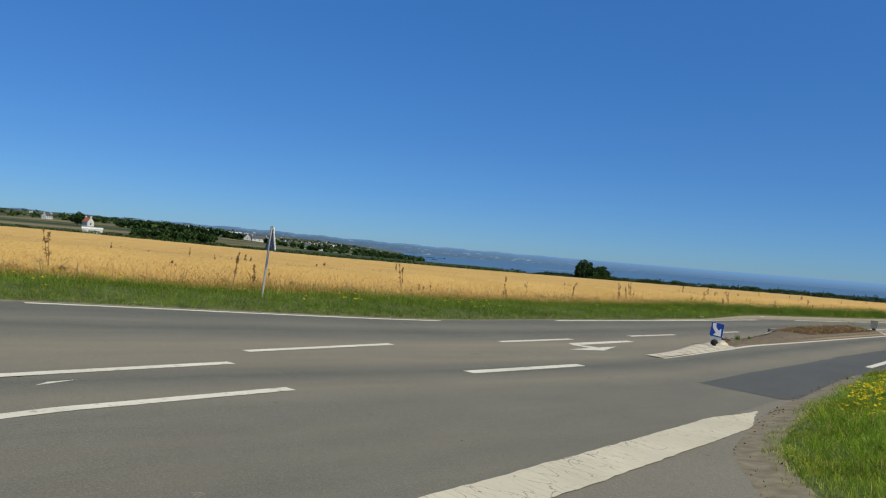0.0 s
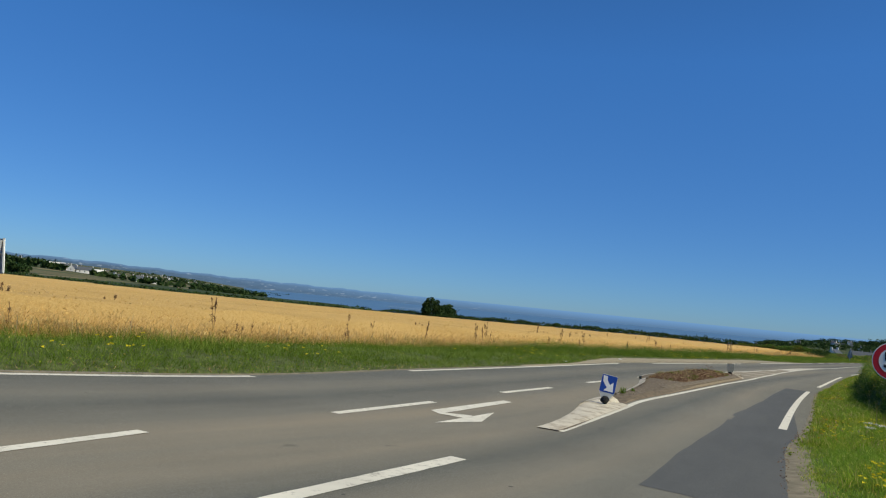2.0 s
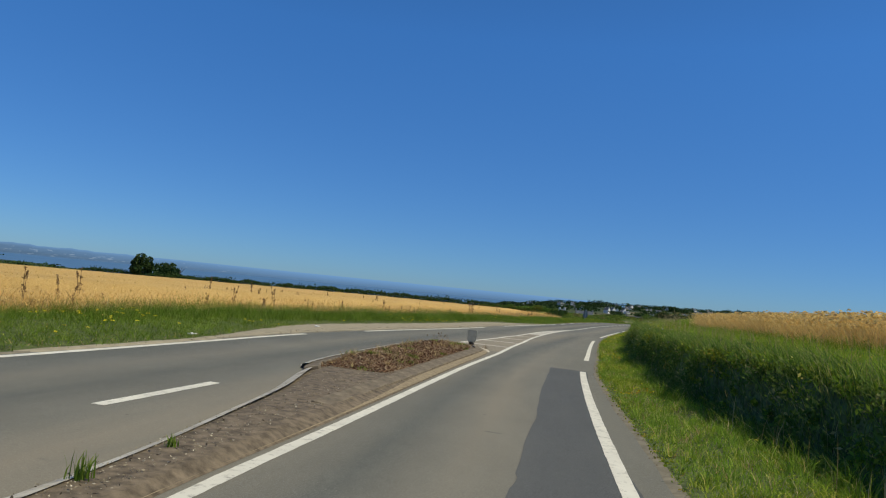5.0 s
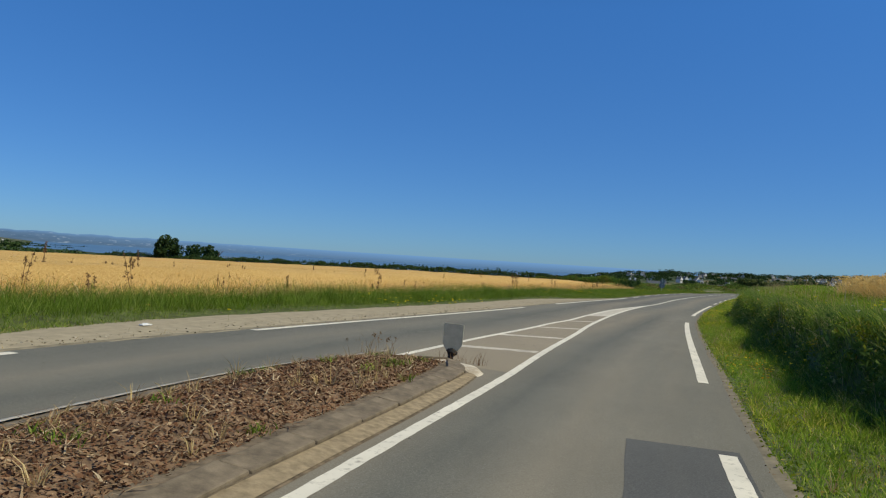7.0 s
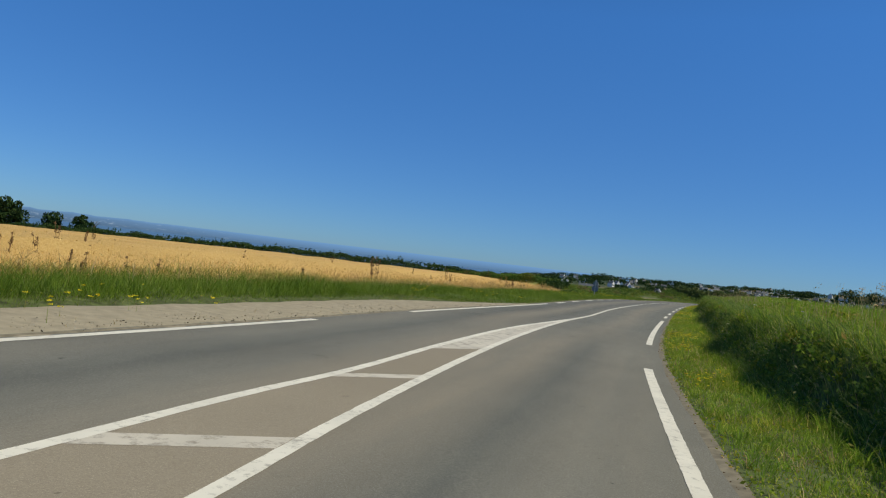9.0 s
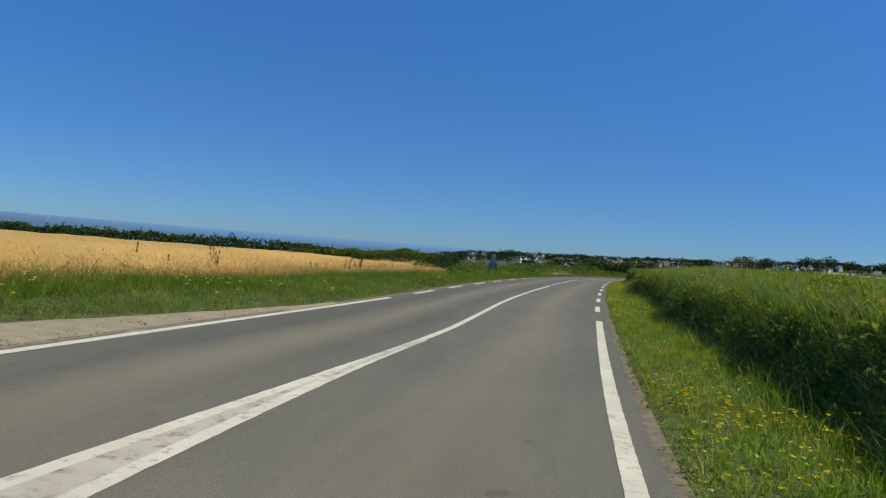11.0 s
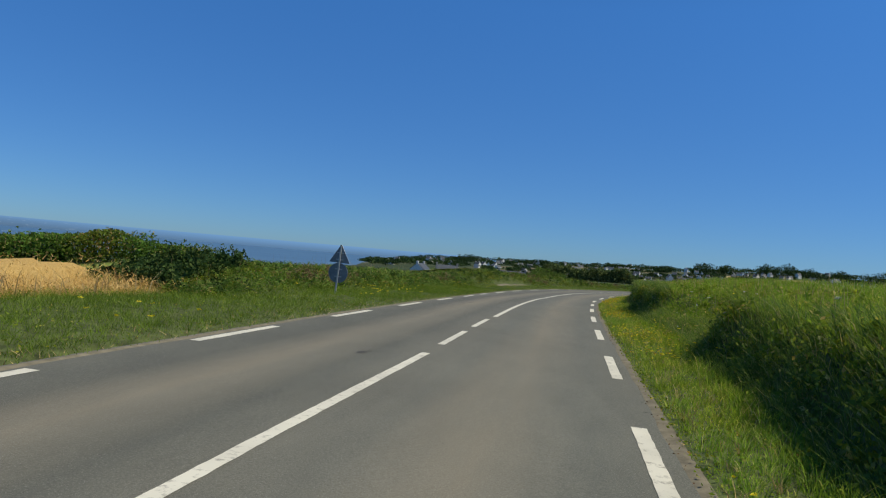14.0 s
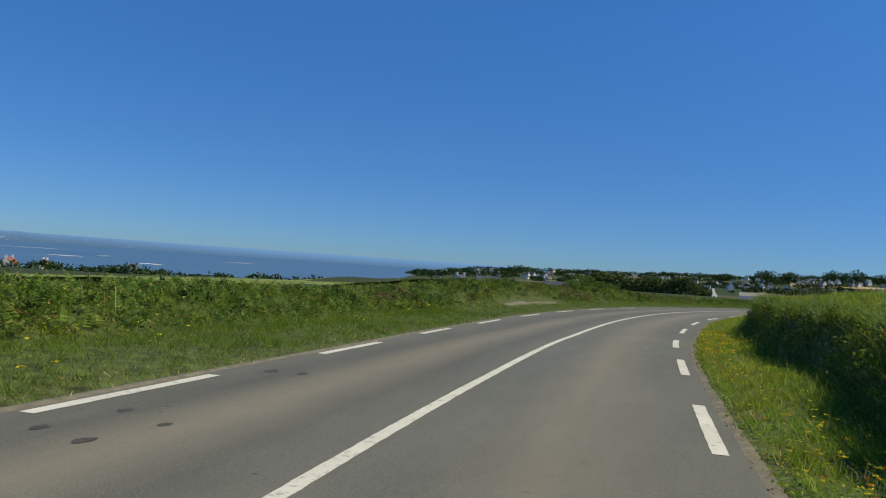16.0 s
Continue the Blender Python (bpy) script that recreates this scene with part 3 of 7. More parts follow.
def land_z(xy):
    xy = np.atleast_2d(np.asarray(xy, float))
    near = road_z(xy)
    dx, dy = xy[:, 0] - 45, xy[:, 1] - 60
    az, d = np.arctan2(dx, dy), np.hypot(dx, dy)
    i = np.clip(np.searchsorted(AZ, az) - 1, 0, len(AZ) - 2)
    k = np.clip(np.searchsorted(RNG, d) - 1, 0, len(RNG) - 2)
    a, r = (az - AZ[i]) / (AZ[i + 1] - AZ[i]), np.clip((d - RNG[k]) / (RNG[k + 1] - RNG[k]), 0, 1)
    a, r = a * a * (3 - 2 * a), r
    f = (FAR[i, k] * (1 - a) + FAR[i + 1, k] * a) * (1 - r) + (FAR[i, k + 1] * (1 - a) + FAR[i + 1, k + 1] * a) * r
    f = f + soft_step(d, 900, 2500) * np.maximum(0, f + 20) * 0.12 * wave(xy[:, 0], xy[:, 1], 0.004, 1.0) - 1.35
    w = soft_step(d, 90, 240)
    sl, dl = LEFT.find(xy)
    sr, dg = GRASS_EDGE.find(xy)
    left, right = dl > 0, (dg < 0) & (dl <= 0)
    fall = -0.03 * np.clip(dl - 9, 0, 110) * soft_step(sl, L_FEND + 14, L_FEND + 42)
    rise = np.where(left, (left_rise(np.clip(dl, 0, 400), sl) + fall) * (1 - w), np.where(right, right_rise(np.clip(-dg, 0, 12), sr), -0.03))
    under = np.where((dl < 7) & left, -0.25, np.where((-dg < 8.5) & right, -0.3 - 0.9 * (1 - soft_step(-dg, 3.2, 5.5)), np.where(left | right, 0, -0.12)))
    return near * (1 - w) + f * w + rise * (1 - w) + under


# ---- the large structure ----
def spaced(lo, hi, step, far, grow=1.28):
    v = list(np.arange(lo, hi + step / 2, step))
    st = step
    while v[-1] < far:
        st *= grow
        v.append(v[-1] + st)
    st = step
    while v[0] > -far:
        st *= grow
        v.insert(0, v[0] - st)
    return np.array(v)


gx, gy = spaced(-30, 190, 1.6, 5200), spaced(-20, 215, 1.6, 5200)
GX, GY = np.meshgrid(gx, gy)
gxy = np.stack([GX.ravel(), GY.ravel()], 1)
ground = link("ground", quick("ground", np.c_[gxy, land_z(gxy)], grid_faces(len(gy), len(gx))), LAND, smooth=True)
tagged(ground, "rolling farmland with small green and ochre fields", "ground", kind="structure")
sx = spaced(-300, 300, 100, 5200, 1.2)
SX, SY = np.meshgrid(sx, sx)
sea = link("water", quick("water", np.c_[SX.ravel(), SY.ravel(), np.full(SX.size, -25.0)], grid_faces(len(sx), len(sx))), SEA)
# backdrop ring: hills inland, then a low strip of painted haze over the sea
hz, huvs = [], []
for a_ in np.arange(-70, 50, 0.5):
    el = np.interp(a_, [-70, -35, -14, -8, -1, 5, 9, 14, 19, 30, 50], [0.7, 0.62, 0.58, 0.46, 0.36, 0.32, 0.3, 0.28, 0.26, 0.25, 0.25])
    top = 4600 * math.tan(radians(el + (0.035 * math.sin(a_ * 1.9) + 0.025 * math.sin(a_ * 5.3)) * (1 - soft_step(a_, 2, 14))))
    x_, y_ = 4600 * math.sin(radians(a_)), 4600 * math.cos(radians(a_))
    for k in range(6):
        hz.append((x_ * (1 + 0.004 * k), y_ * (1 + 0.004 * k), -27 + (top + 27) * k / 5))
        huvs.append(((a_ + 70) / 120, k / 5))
hills = link("backdrop", quick("backdrop", hz, grid_faces(len(hz) // 6, 6)), PAINTED_HAZE)
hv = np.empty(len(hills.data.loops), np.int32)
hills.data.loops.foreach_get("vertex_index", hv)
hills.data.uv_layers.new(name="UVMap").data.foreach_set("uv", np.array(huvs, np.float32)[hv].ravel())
tagged(hills, "blue hills across the bay with haze and glow put into the colour", "hills", kind="structure")
tagged(sea, "calm dark blue sea beyond the fields", "sea", kind="structure")


def lay(name, xy, rows, cols, lift, material, parent=None, label="", z_more=None):
    """A sheet that follows the road's surface, with UV in metres across and along the road."""
    xy = np.asarray(xy, float).reshape(-1, 2)
    z = road_z(xy) + lift
    if z_more is not None:
        z = z + np.asarray(z_more).ravel()
    me = quick(name, np.c_[xy, z], grid_faces(rows, cols))
    s, off = CENTRE.find(xy)
    uv = me.uv_layers.new(name="UVMap")
    vi = np.empty(len(me.loops), np.int32)
    me.loops.foreach_get("vertex_index", vi)
    uv.data.foreach_set("uv", np.stack([off[vi], s[vi]], 1).astype(np.float32).ravel())
    return link(name, me, material, parent, label, True)


n_road = 620
sl = np.linspace(0, LEFT.s[-1], n_road)
pl = LEFT.at(sl, 0.35)
sr_, _ = RIGHT.find(LEFT.at(sl))
out = 0.8 * soft_step(sr_, RIGHT.find([(7, 14)])[0][0], RIGHT.find([(12, 20)])[0][0])
pr = np.array([RIGHT.at(a, -o) for a, o in zip(sr_, out)])
u = np.linspace(0, 1, 25)[None, :, None]
road = lay("road", pl[:, None] * (1 - u) + pr[:, None] * u, n_road, 25, 0.0, ASPHALT)
tagged(road, "grey asphalt country road with worn white markings", "road", kind="structure")
bx, by = np.meshgrid(np.linspace(-14, 11, 60), np.linspace(-30, 18, 100))
side_road = lay("side_road", np.stack([bx, by], -1), 100, 60, -0.003, ASPHALT_SIDE)
tagged(side_road, "dusty grey side road meeting the main road", "road", kind="structure")


def verge(name, line, s0, s1, offs, rise, material, side, label):
    ss = np.arange(s0, s1, 0.6)
    offs = np.array(offs, float)
    p = np.stack([line.at(ss, side * o) for o in offs], 1)
    z = np.stack([rise(np.full(len(ss), o), ss) for o in offs], 1)
    z[:, 0] -= 0.06
    return tagged(lay(name, p, len(ss), len(offs), 0.0, material, z_more=z), label, "verge", kind="structure")


verge("verge_right", GRASS_EDGE, 2, GRASS_EDGE.s[-1] - 1, [-.14, 0, .12, .3, .6, 1, *np.arange(1.2, 3.65, 0.1), 4.2, 5.5, 7, 9], right_rise, EARTH, -1, "grassy verge and bank beside the road")
verge("verge_left", LEFT, 10, LEFT.s[-1] - 1, [.34, .5, .8, 1.2, 2, 2.8, 3.4, 4, 4.6, 5.4, 6.2, 7.5], left_rise, GREEN_GROUND, 1, "green grassy verge between road and wheat")

# gravel shoulder on the left
G0, G1 = G_START, G_STOP
gs = np.linspace(G0, G1, 90)
wide = 0.25 + 2.1 * soft_step(gs, G0 + 4, G0 + 20) * (1 - soft_step(gs, G1 - 14, G1))
gp = np.stack([LEFT.at(gs, 0.12 + 0 * gs)] + [np.stack([LEFT.at(a, 0.12 + w * k)for a, w in zip(gs, wide)]) for k in (.25, .5, .75, 1)], 1)
gravel = lay("gravel_shoulder", gp, 90, 5, 0.008, GRAVEL, z_more=np.repeat(np.array([[-.012, .004, .014, .022, -.02]]), 90, 0) + 0.012 * wave(gp[..., 0], gp[..., 1], 3))
tagged(gravel, "pale dusty gravel shoulder along the road", "shoulder", kind="structure")

WORN = np.random.default_rng(3)
# pale dirt along both edges of the road
def dirt_strip(line, s0, s1, inner, outer, side, label, rise=None):
    ss = np.arange(s0, s1, 0.22)
    a = inner + 0.04 * wave(ss, 0 * ss, 1.7, 1) + WORN.uniform(-0.004, 0.004, len(ss))
    p = np.stack([[line.at(q, side * (a_ * (1 - k) + outer * k)) for k in (0, 0.3, 0.7, 1)] for q, a_ in zip(ss, a)])
    up = np.repeat([[-0.010, 0.000, 0.010, 0.01]], len(ss), 0)
    if rise is not None:
        up = np.stack([rise(np.maximum(a * (1 - k) + outer * k, 0), ss) + h for k, h in ((0, -0.008), (0.3, 0.006), (0.7, 0.012), (1, -0.01))], 1)
    return tagged(lay("dirt_strip", p, len(ss), 4, 0.003, DIRT, z_more=up), label, "dirt", kind="structure")


dirt_strip(GRASS_EDGE, S_SIGN + 1, GRASS_EDGE.s[-1] - 3, -0.13, 0.03, -1, "pale dusty dirt along the grass edge")
dirt_strip(GRASS_EDGE, S_CORNER - 9, S_SIGN + 1.2, -0.15, 0.36, -1, "pale crumbled dirt at the junction corner", right_rise)
dirt_strip(LEFT, 14, LEFT.s[-1] - 3, 0.14, 0.26, 1, "thin pale dirt edge beside the road")

# straw-strewn ground under the edge of the wheat
ws_ = np.arange(6, L_FEND + 5, 0.8)
wo_ = np.array([4.25, 4.6, 5.2, 6.0, 7.4])
wp_ = np.stack([LEFT.at(ws_, k + (0.25 * wave(ws_, 0 * ws_, 1.3) if k < 5 else 0)) if k >= 5 else LEFT.at(ws_, k) for k in wo_], 1)
wz_ = np.stack([left_rise(np.full(len(ws_), k), ws_) for k in wo_], 1) + np.array([[-0.02, 0.05, 0.07, 0.07, 0.05]])
tagged(lay("straw_strip", wp_, len(ws_), 5, 0.0, STRAW, z_more=wz_), "straw-strewn ground at the edge of the wheat", "field edge", kind="structure")

# a bare sandy strip worn into the far bank
bs_ = np.linspace(L_END + 16.2, L_END + 24.8, 30)
bw_ = 0.3 * np.sin(np.linspace(0.15, 2.99, 30)) ** 0.6
tagged(lay("bare_strip", np.stack([np.stack([LEFT.at(a, 2.95 + k * w) for a, w in zip(bs_, bw_)]) for k in (-1, -0.3, 0.3, 1)], 1), 30, 4, 0.0, DIRT, z_more=np.stack([left_rise(2.95 + k * bw_, bs_) + h for k, h in ((-1, -0.02), (-0.3, 0.05), (0.3, 0.06), (1, -0.02))], 1)), "bare sandy strip worn into the grassy bank", "bare ground", kind="structure")

# sunlit meadow behind the left bank
ms, mo = np.meshgrid(np.arange(L_FEND + 6, L_END + 62, 3.0), np.array([7.2, 9, 12, 18, 28, 45, 70.0]), indexing="ij")
mp_ = np.stack([LEFT.at(a, b) for a, b in zip(ms.ravel(), mo.ravel())])
meadow = link("meadow", quick("meadow", np.c_[mp_, land_z(mp_) + np.where(mo.ravel() < 8, 0.24, 0.07)], grid_faces(*ms.shape)), MEADOW, smooth=True)
tagged(meadow, "sunlit yellow-green meadow behind the bank", "meadow", kind="structure")

# resurfaced strip
PL = Line([(4.32, 12.35), (6.3, 15.0), (8.29, 17.53), (9.69, 19.31), (10.86, 20.94), (11.78, 22.05), (13.6, 24.2), (15.3, 26.23), (17.7, 29.2), (22.5, 34.95)])
PR = Line([(5.2, 11.6), (6.15, 12.4), (8.8, 16.0), (11.1, 19.15), (15.5, 25.2), (18.6, 29.0), (23.2, 34.4)])
us = np.linspace(0, 1, 180)
pa, pb = PL.at(us * PL.s[-1]), PR.at(us * PR.s[-1], -0.16)
jog = sum(d * soft_step(us, a, a + 0.006) * (1 - soft_step(us, b, b + 0.006)) for a, b, d in ((0.335, 0.375, 0.09), (0.46, 0.475, 0.03)))
pa = pa + jog[:, None] * np.array([[0.79, -0.61]])
pa = pa + 0.022 * np.stack([wave(us * 60, 0, 0.9), wave(us * 60, 3, 0.7)], 1)
lay("asphalt_patch", pa[:, None] * (1 - u[:, ::6]) + pb[:, None] * u[:, ::6], 180, 5, 0.003, PATCH, road, "dark newer asphalt patch")


# ---- road markings ----

def ribbon(name, line, s0, s1, width, off=0.0, material=PAINT, lift=0.005):
    n = max(2, int(abs(s1 - s0) / 0.16) + 1)
    ss = np.linspace(s0, s1, n)
    p = np.stack([line.at(ss, 0) + np.stack([np.interp(ss, line.s, line.n[:, 0]), np.interp(ss, line.s, line.n[:, 1])], 1) * (off + k * (width / 2 + WORN.uniform(-0.006, 0.003, n)))[:, None] for k in (1, 0, -1)], 1)
    return lay(name, p, n, 3, lift, material, road)


def stroke(name, a, b, width, material=PAINT, lift=0.005):
    return ribbon(name, Line([a, ((a[0] + b[0]) / 2, (a[1] + b[1]) / 2), b]), 0, math.dist(a, b), width, 0, material, lift)


def stretch(line, a, b):
    return line.find([a])[0][0], line.find([b])[0][0]


for a, b in (((-7.0, 12.9), (0.07, 18.95)), ((3.73, 23.79), (16.81, 39.92)), ((20.58, 43.8), (34.55, 56.75)), ((38.99, 60.97), (53.97, 74.06))):
    ribbon("edge_line", LEFT, *stretch(LEFT, a, b), 0.17)
s = LEFT.find([(56.21, 76.3)])[0][0]
for i in range(14):
    ribbon("edge_dash", LEFT, s - 0.1 + 6.38 * i, s - 0.1 + 6.38 * i + 3.05, 0.17)
for a, b, off_ in (((10.98, 19.2), (23.11, 34.21), 0.02), ((26.82, 38.34), (40.04, 52.86), 0.02), ((44.67, 57.55), (57.71, 69.55), -0.07)):
    ribbon("edge_line", RIGHT, *stretch(RIGHT, a, b), 0.17, off_)
s = RIGHT.find([(60.76, 72.15)])[0][0]
for i in range(14):
    ribbon("edge_dash", RIGHT, s + 6.52 * i, s + 6.52 * i + 3, 0.16, -0.045)
HATCH_L = Line([(22.2, 40.6), (23.3, 41.72), (25.45, 43.9), (29.1, 47.4), (30.9, 49.2), (32.8, 50.95), (36.1, 54.3), (40.9, 58.9), (46.1, 63.25), (49.3, 65.86)])
HATCH_R = Line([(4.7, 15.75), (7.73, 20.05), (9.12, 22.04), (12.11, 25.68), (18.77, 33.6), (23.1, 38.5), (24.3, 39.9), (25.97, 41.85), (30.25, 46.68), (31.6, 48.25), (36.2, 53.25), (40.95, 58.1), (46.2, 63.1), (49.3, 65.84)])
ribbon("centre_line", HATCH_L, 0, HATCH_L.s[-1], 0.14, -0.05)
ribbon("centre_line", HATCH_R, 0, HATCH_R.s[-1], 0.14, -0.01)
ribbon("centre_line", CENTRE, *stretch(CENTRE, (45.9, 62.9), (73.86, 87.55)), 0.135, 0.02)
s0, s1 = stretch(CENTRE, (74.9, 88.5), (81.58, 94.21))
ribbon("centre_dash", CENTRE, s0, s0 + 3.1, 0.13, 0.03)
ribbon("centre_dash", CENTRE, s0 + 4.5, s0 + 7.5, 0.13, 0.03)
ribbon("centre_line", CENTRE, s1, CENTRE.s[-1] - 2, 0.14, -0.04)
for a, b in (((24.3, 42.35), (25.7, 41.85)), ((26.9, 44.85), (28.3, 44.75)), ((29.6, 47.5), (30.85, 47.7)), ((32.6, 50.3), (33.7, 50.85))):
    sa_, sb2 = HATCH_L.find([a])[0][0], HATCH_R.find([b])[0][0]
    across = np.linspace(0.03, 0.95, 9)[None, :, None]
    ends_ = [np.stack([ln_.at(s_ + k) for k in (-0.2, 0.0, 0.2)])[:, None] for ln_, s_ in ((HATCH_L, sa_), (HATCH_R, sb2))]
    lay("hatch_bar", ends_[0] * (1 - across) + ends_[1] * across, 3, 9, 0.0045, PAINT_OLD, road)
hb_ = HATCH_R.find([(23.4, 39.2)])[0][0]
hr = HATCH_R.at(np.linspace(hb_, HATCH_R.s[-1] - 0.6, 40))
hl = HATCH_L.at(HATCH_L.find(hr)[0])
lay("dusty_surface", np.stack([hl, (hl + hr) / 2, hr], 1), 40, 3, 0.0025, DUSTY, road, "dusty brown hatched surface")
ae, be = HATCH_L.find([(35.5, 53.37)])[0][0], HATCH_R.find([(36.67, 54.22)])[0][0]
wl = HATCH_L.at(np.linspace(ae, HATCH_L.s[-1], 14))
wr = HATCH_R.at(np.linspace(be, HATCH_R.s[-1], 14))
lay("hatch_wedge", np.stack([wl, (wl + wr) / 2, wr], 1), 14, 3, 0.0045, PAINT_OLD, road)
for a, b in (((-2.53, 10.21), (-0.74, 12.9)), ((1.32, 15.4), (3.18, 17.85)), ((5.27, 20.75), (7.3, 23.3)), ((9.54, 26.3), (11.3, 28.45)), ((-3.9, 4.6), (-1.46, 7.91)), ((0.5, 10.6), (2.51, 12.96)), ((-6.3, 4.8), (-4.5, 7.3))):
    stroke("dash", a, b, 0.16 if a[0] < -3 or a[0] > 0.6 or a[0] == -2.53 else 0.2)


def turn_arrow(dx, dy, stem=True):
    """A turn arrow: a long stem along the lane, a bend, and a flat head."""
    poly = [[(4.98, 19.05), (4.84, 19.2), (2.92, 16.72), (3.12, 16.55)], [(2.92, 16.72), (2.98, 16.4), (3.42, 16.1), (3.55, 16.55), (3.12, 16.55)],
            [(2.72, 15.4), (3.55, 15.95), (4.1, 17.2)]]
    for pts in poly[0 if stem else 1:]:
        bm = bmesh.new()
        z = road_z([(x + dx, y + dy) for x, y in pts]) + 0.006
        f = bm.faces.new([bm.verts.new((x + dx, y + dy, h)) for (x, y), h in zip(pts, z)])
        bmesh.ops.recalc_face_normals(bm, faces=[f])
        if f.normal.z < 0:
            f.normal_flip()
        part("arrow_stroke", bm, PAINT, road)


turn_arrow(0, 0)
turn_arrow(-7.42, -10.05, False)
stroke("arrow_stroke", (-4.9, 5.6), (-2.42, 9.12), 0.16)
STOP = Line([(-3.0, 0.6), (0.47, 5.0), (2.0, 6.95), (3.55, 8.95), (4.3, 10.0)])
ss = np.linspace(-0.0, STOP.s[-1], 120)
wob = 0.004 * np.sin(ss * 5) + 0.005 * np.sin(ss * 17 + 1) + WORN.normal(0, 0.004, 120) + 0.25 * (1 - 0.92 * soft_step(ss, STOP.s[-1] - 1.5, STOP.s[-1]))
lay("stop_line", np.stack([STOP.at(a, k * w) for a, w in zip(ss, wob) for k in (1, 0, -1)]), 120, 3, 0.006, STOP_PAINT, road, "broad cracked cream stop line")


# dark tar spots in the lane
for x, y, r_ in ((65.19, 82.43, 0.30), (63.97, 81.76, 0.16), (63.04, 80.52, 0.16), (72.69, 87.67, 0.26), (72.90, 87.76, 0.12), (85.25, 100.48, 0.20), (85.48, 99.91, 0.22), (86.19, 100.31, 0.16), (86.03, 101.02, 0.20), (88.43, 103.26, 0.30), (88.76, 102.99, 0.22), (55.19, 72.23, 0.20), (56.89, 73.46, 0.12), (26.4, 42.9, 0.06), (27.4, 42.2, 0.05)):
    bm = bmesh.new()
    pts = []
    for k in range(11):
        a = 2 * math.pi * k / 11
        q = WORN.uniform(0.7, 1.2) * r_ * 0.45
        px, py = math.cos(a) * q * 1.25, math.sin(a) * q * 0.7
        pts.append((x + px * 0.76 - py * 0.65, y + px * 0.65 + py * 0.76))
    bm.faces.new([bm.verts.new((*p, h)) for p, h in zip(pts, road_z(pts) + 0.004)])
    part("tar_spot", bm, TAR, road)


# ---- vegetation ----
R = np.random.default_rng(7)


def blade_mesh(name, P, h, w, lean=0.35, bend=True, way=None):
    """Grass blades or stalks at the places P, tapering and bent over."""
    n = len(P)
    h, w = np.broadcast_to(h, n), np.broadcast_to(w, n)
    a, b = R.uniform(0, 2 * np.pi, n), R.uniform(0, 2 * np.pi, n)
    if way is not None:
        b = way
    ln = h * lean * R.uniform(0.2, 1.3, n)
    side = np.stack([np.cos(a), np.sin(a), 0 * a], 1) * (w / 2)[:, None]
    tip = np.stack([np.cos(b) * ln, np.sin(b) * ln, h], 1)
    if not bend:
        V = np.stack([P - side, P + side, P + tip], 1).reshape(-1, 3)
        return quick(name, V, np.arange(3 * n).reshape(n, 3))
    mid = np.stack([np.cos(b) * ln * 0.3, np.sin(b) * ln * 0.3, h * 0.58], 1)
    V = np.stack([P - side, P + side, P + mid - side * 0.8, P + mid + side * 0.8, P + tip], 1).reshape(-1, 3)
    k = np.arange(n)[:, None] * 5
    F = np.stack([k + [0, 1, 2], k + [1, 3, 2], k + [2, 3, 4]], 1).reshape(-1, 3)
    return quick(name, V, F)


def tufts(name, C, each, spread, high, wide, lean, bend=True, way=None, stray=0.9):
    """Tufts of grass at the places C: blades that fan out from each centre, or flop over to one side."""
    n = len(C) * each
    grow = np.repeat(R.uniform(0.55, 1.25, len(C)), each)
    a = R.uniform(0, 2 * np.pi, n) if way is None else np.repeat(way, each) + R.normal(0, stray, n)
    r = R.uniform(0, 1, n) ** 0.7 * spread * grow
    P = np.repeat(C, each, 0) + np.c_[np.cos(a) * r, np.sin(a) * r, 0 * r]
    return blade_mesh(name, P, R.uniform(*high, n) * grow, R.uniform(*wide, n), lean, bend, a)


def fern_mesh(name, P, size):
    """Arching fronds with eight pairs of tapering leaflets."""
    n = len(P)
    size = np.broadcast_to(size, n)[:, None, None]
    a = R.uniform(0, 2 * np.pi, n)
    d = np.stack([np.cos(a), np.sin(a), 0 * a], 1)[:, None, :]
    e = np.stack([-np.sin(a), np.cos(a), 0 * a], 1)[:, None, :]
    up = np.array([0, 0, 1.0])
    rise = R.uniform(0.75, 1.25, n)[:, None, None]
    rib = lambda q: P[:, None, :] + size * (d * q[None, :, None] * 0.75 + up * rise * (q - 0.52 * q * q)[None, :, None])
    q = np.linspace(0.2, 0.97, 8)
    ln = (0.34 * (1.08 - q))[None, :, None] * size
    V = []
    for side in (-1, 1):
        tip = rib(q) + e * side * ln + d * ln * 0.35 - up * ln * 0.18
        V.append(np.stack([rib(q - 0.045), rib(q + 0.045), tip], 2))
    V = np.concatenate(V, 1).reshape(-1, 3)
    return quick(name, V, np.arange(len(V)).reshape(-1, 3))


def leaf_mesh(name, P, size, flat=0.0):
    """Pointed leaves, each turned its own way."""
    n = len(P)
    size = np.broadcast_to(size, n)[:, None]
    d = R.normal(size=(n, 3))
    d[:, 2] = d[:, 2] * (1 - flat) + 0.15
    d /= np.linalg.norm(d, axis=1, keepdims=True)
    e = np.cross(d, R.normal(size=(n, 3)))
    e /= np.linalg.norm(e, axis=1, keepdims=True)
    V = np.stack([P - d * size * 0.55, P + e * size * 0.3, P + d * size * 0.6, P - e * size * 0.3], 1).reshape(-1, 3)
    return quick(name, V, np.arange(4 * n).reshape(n, 4))


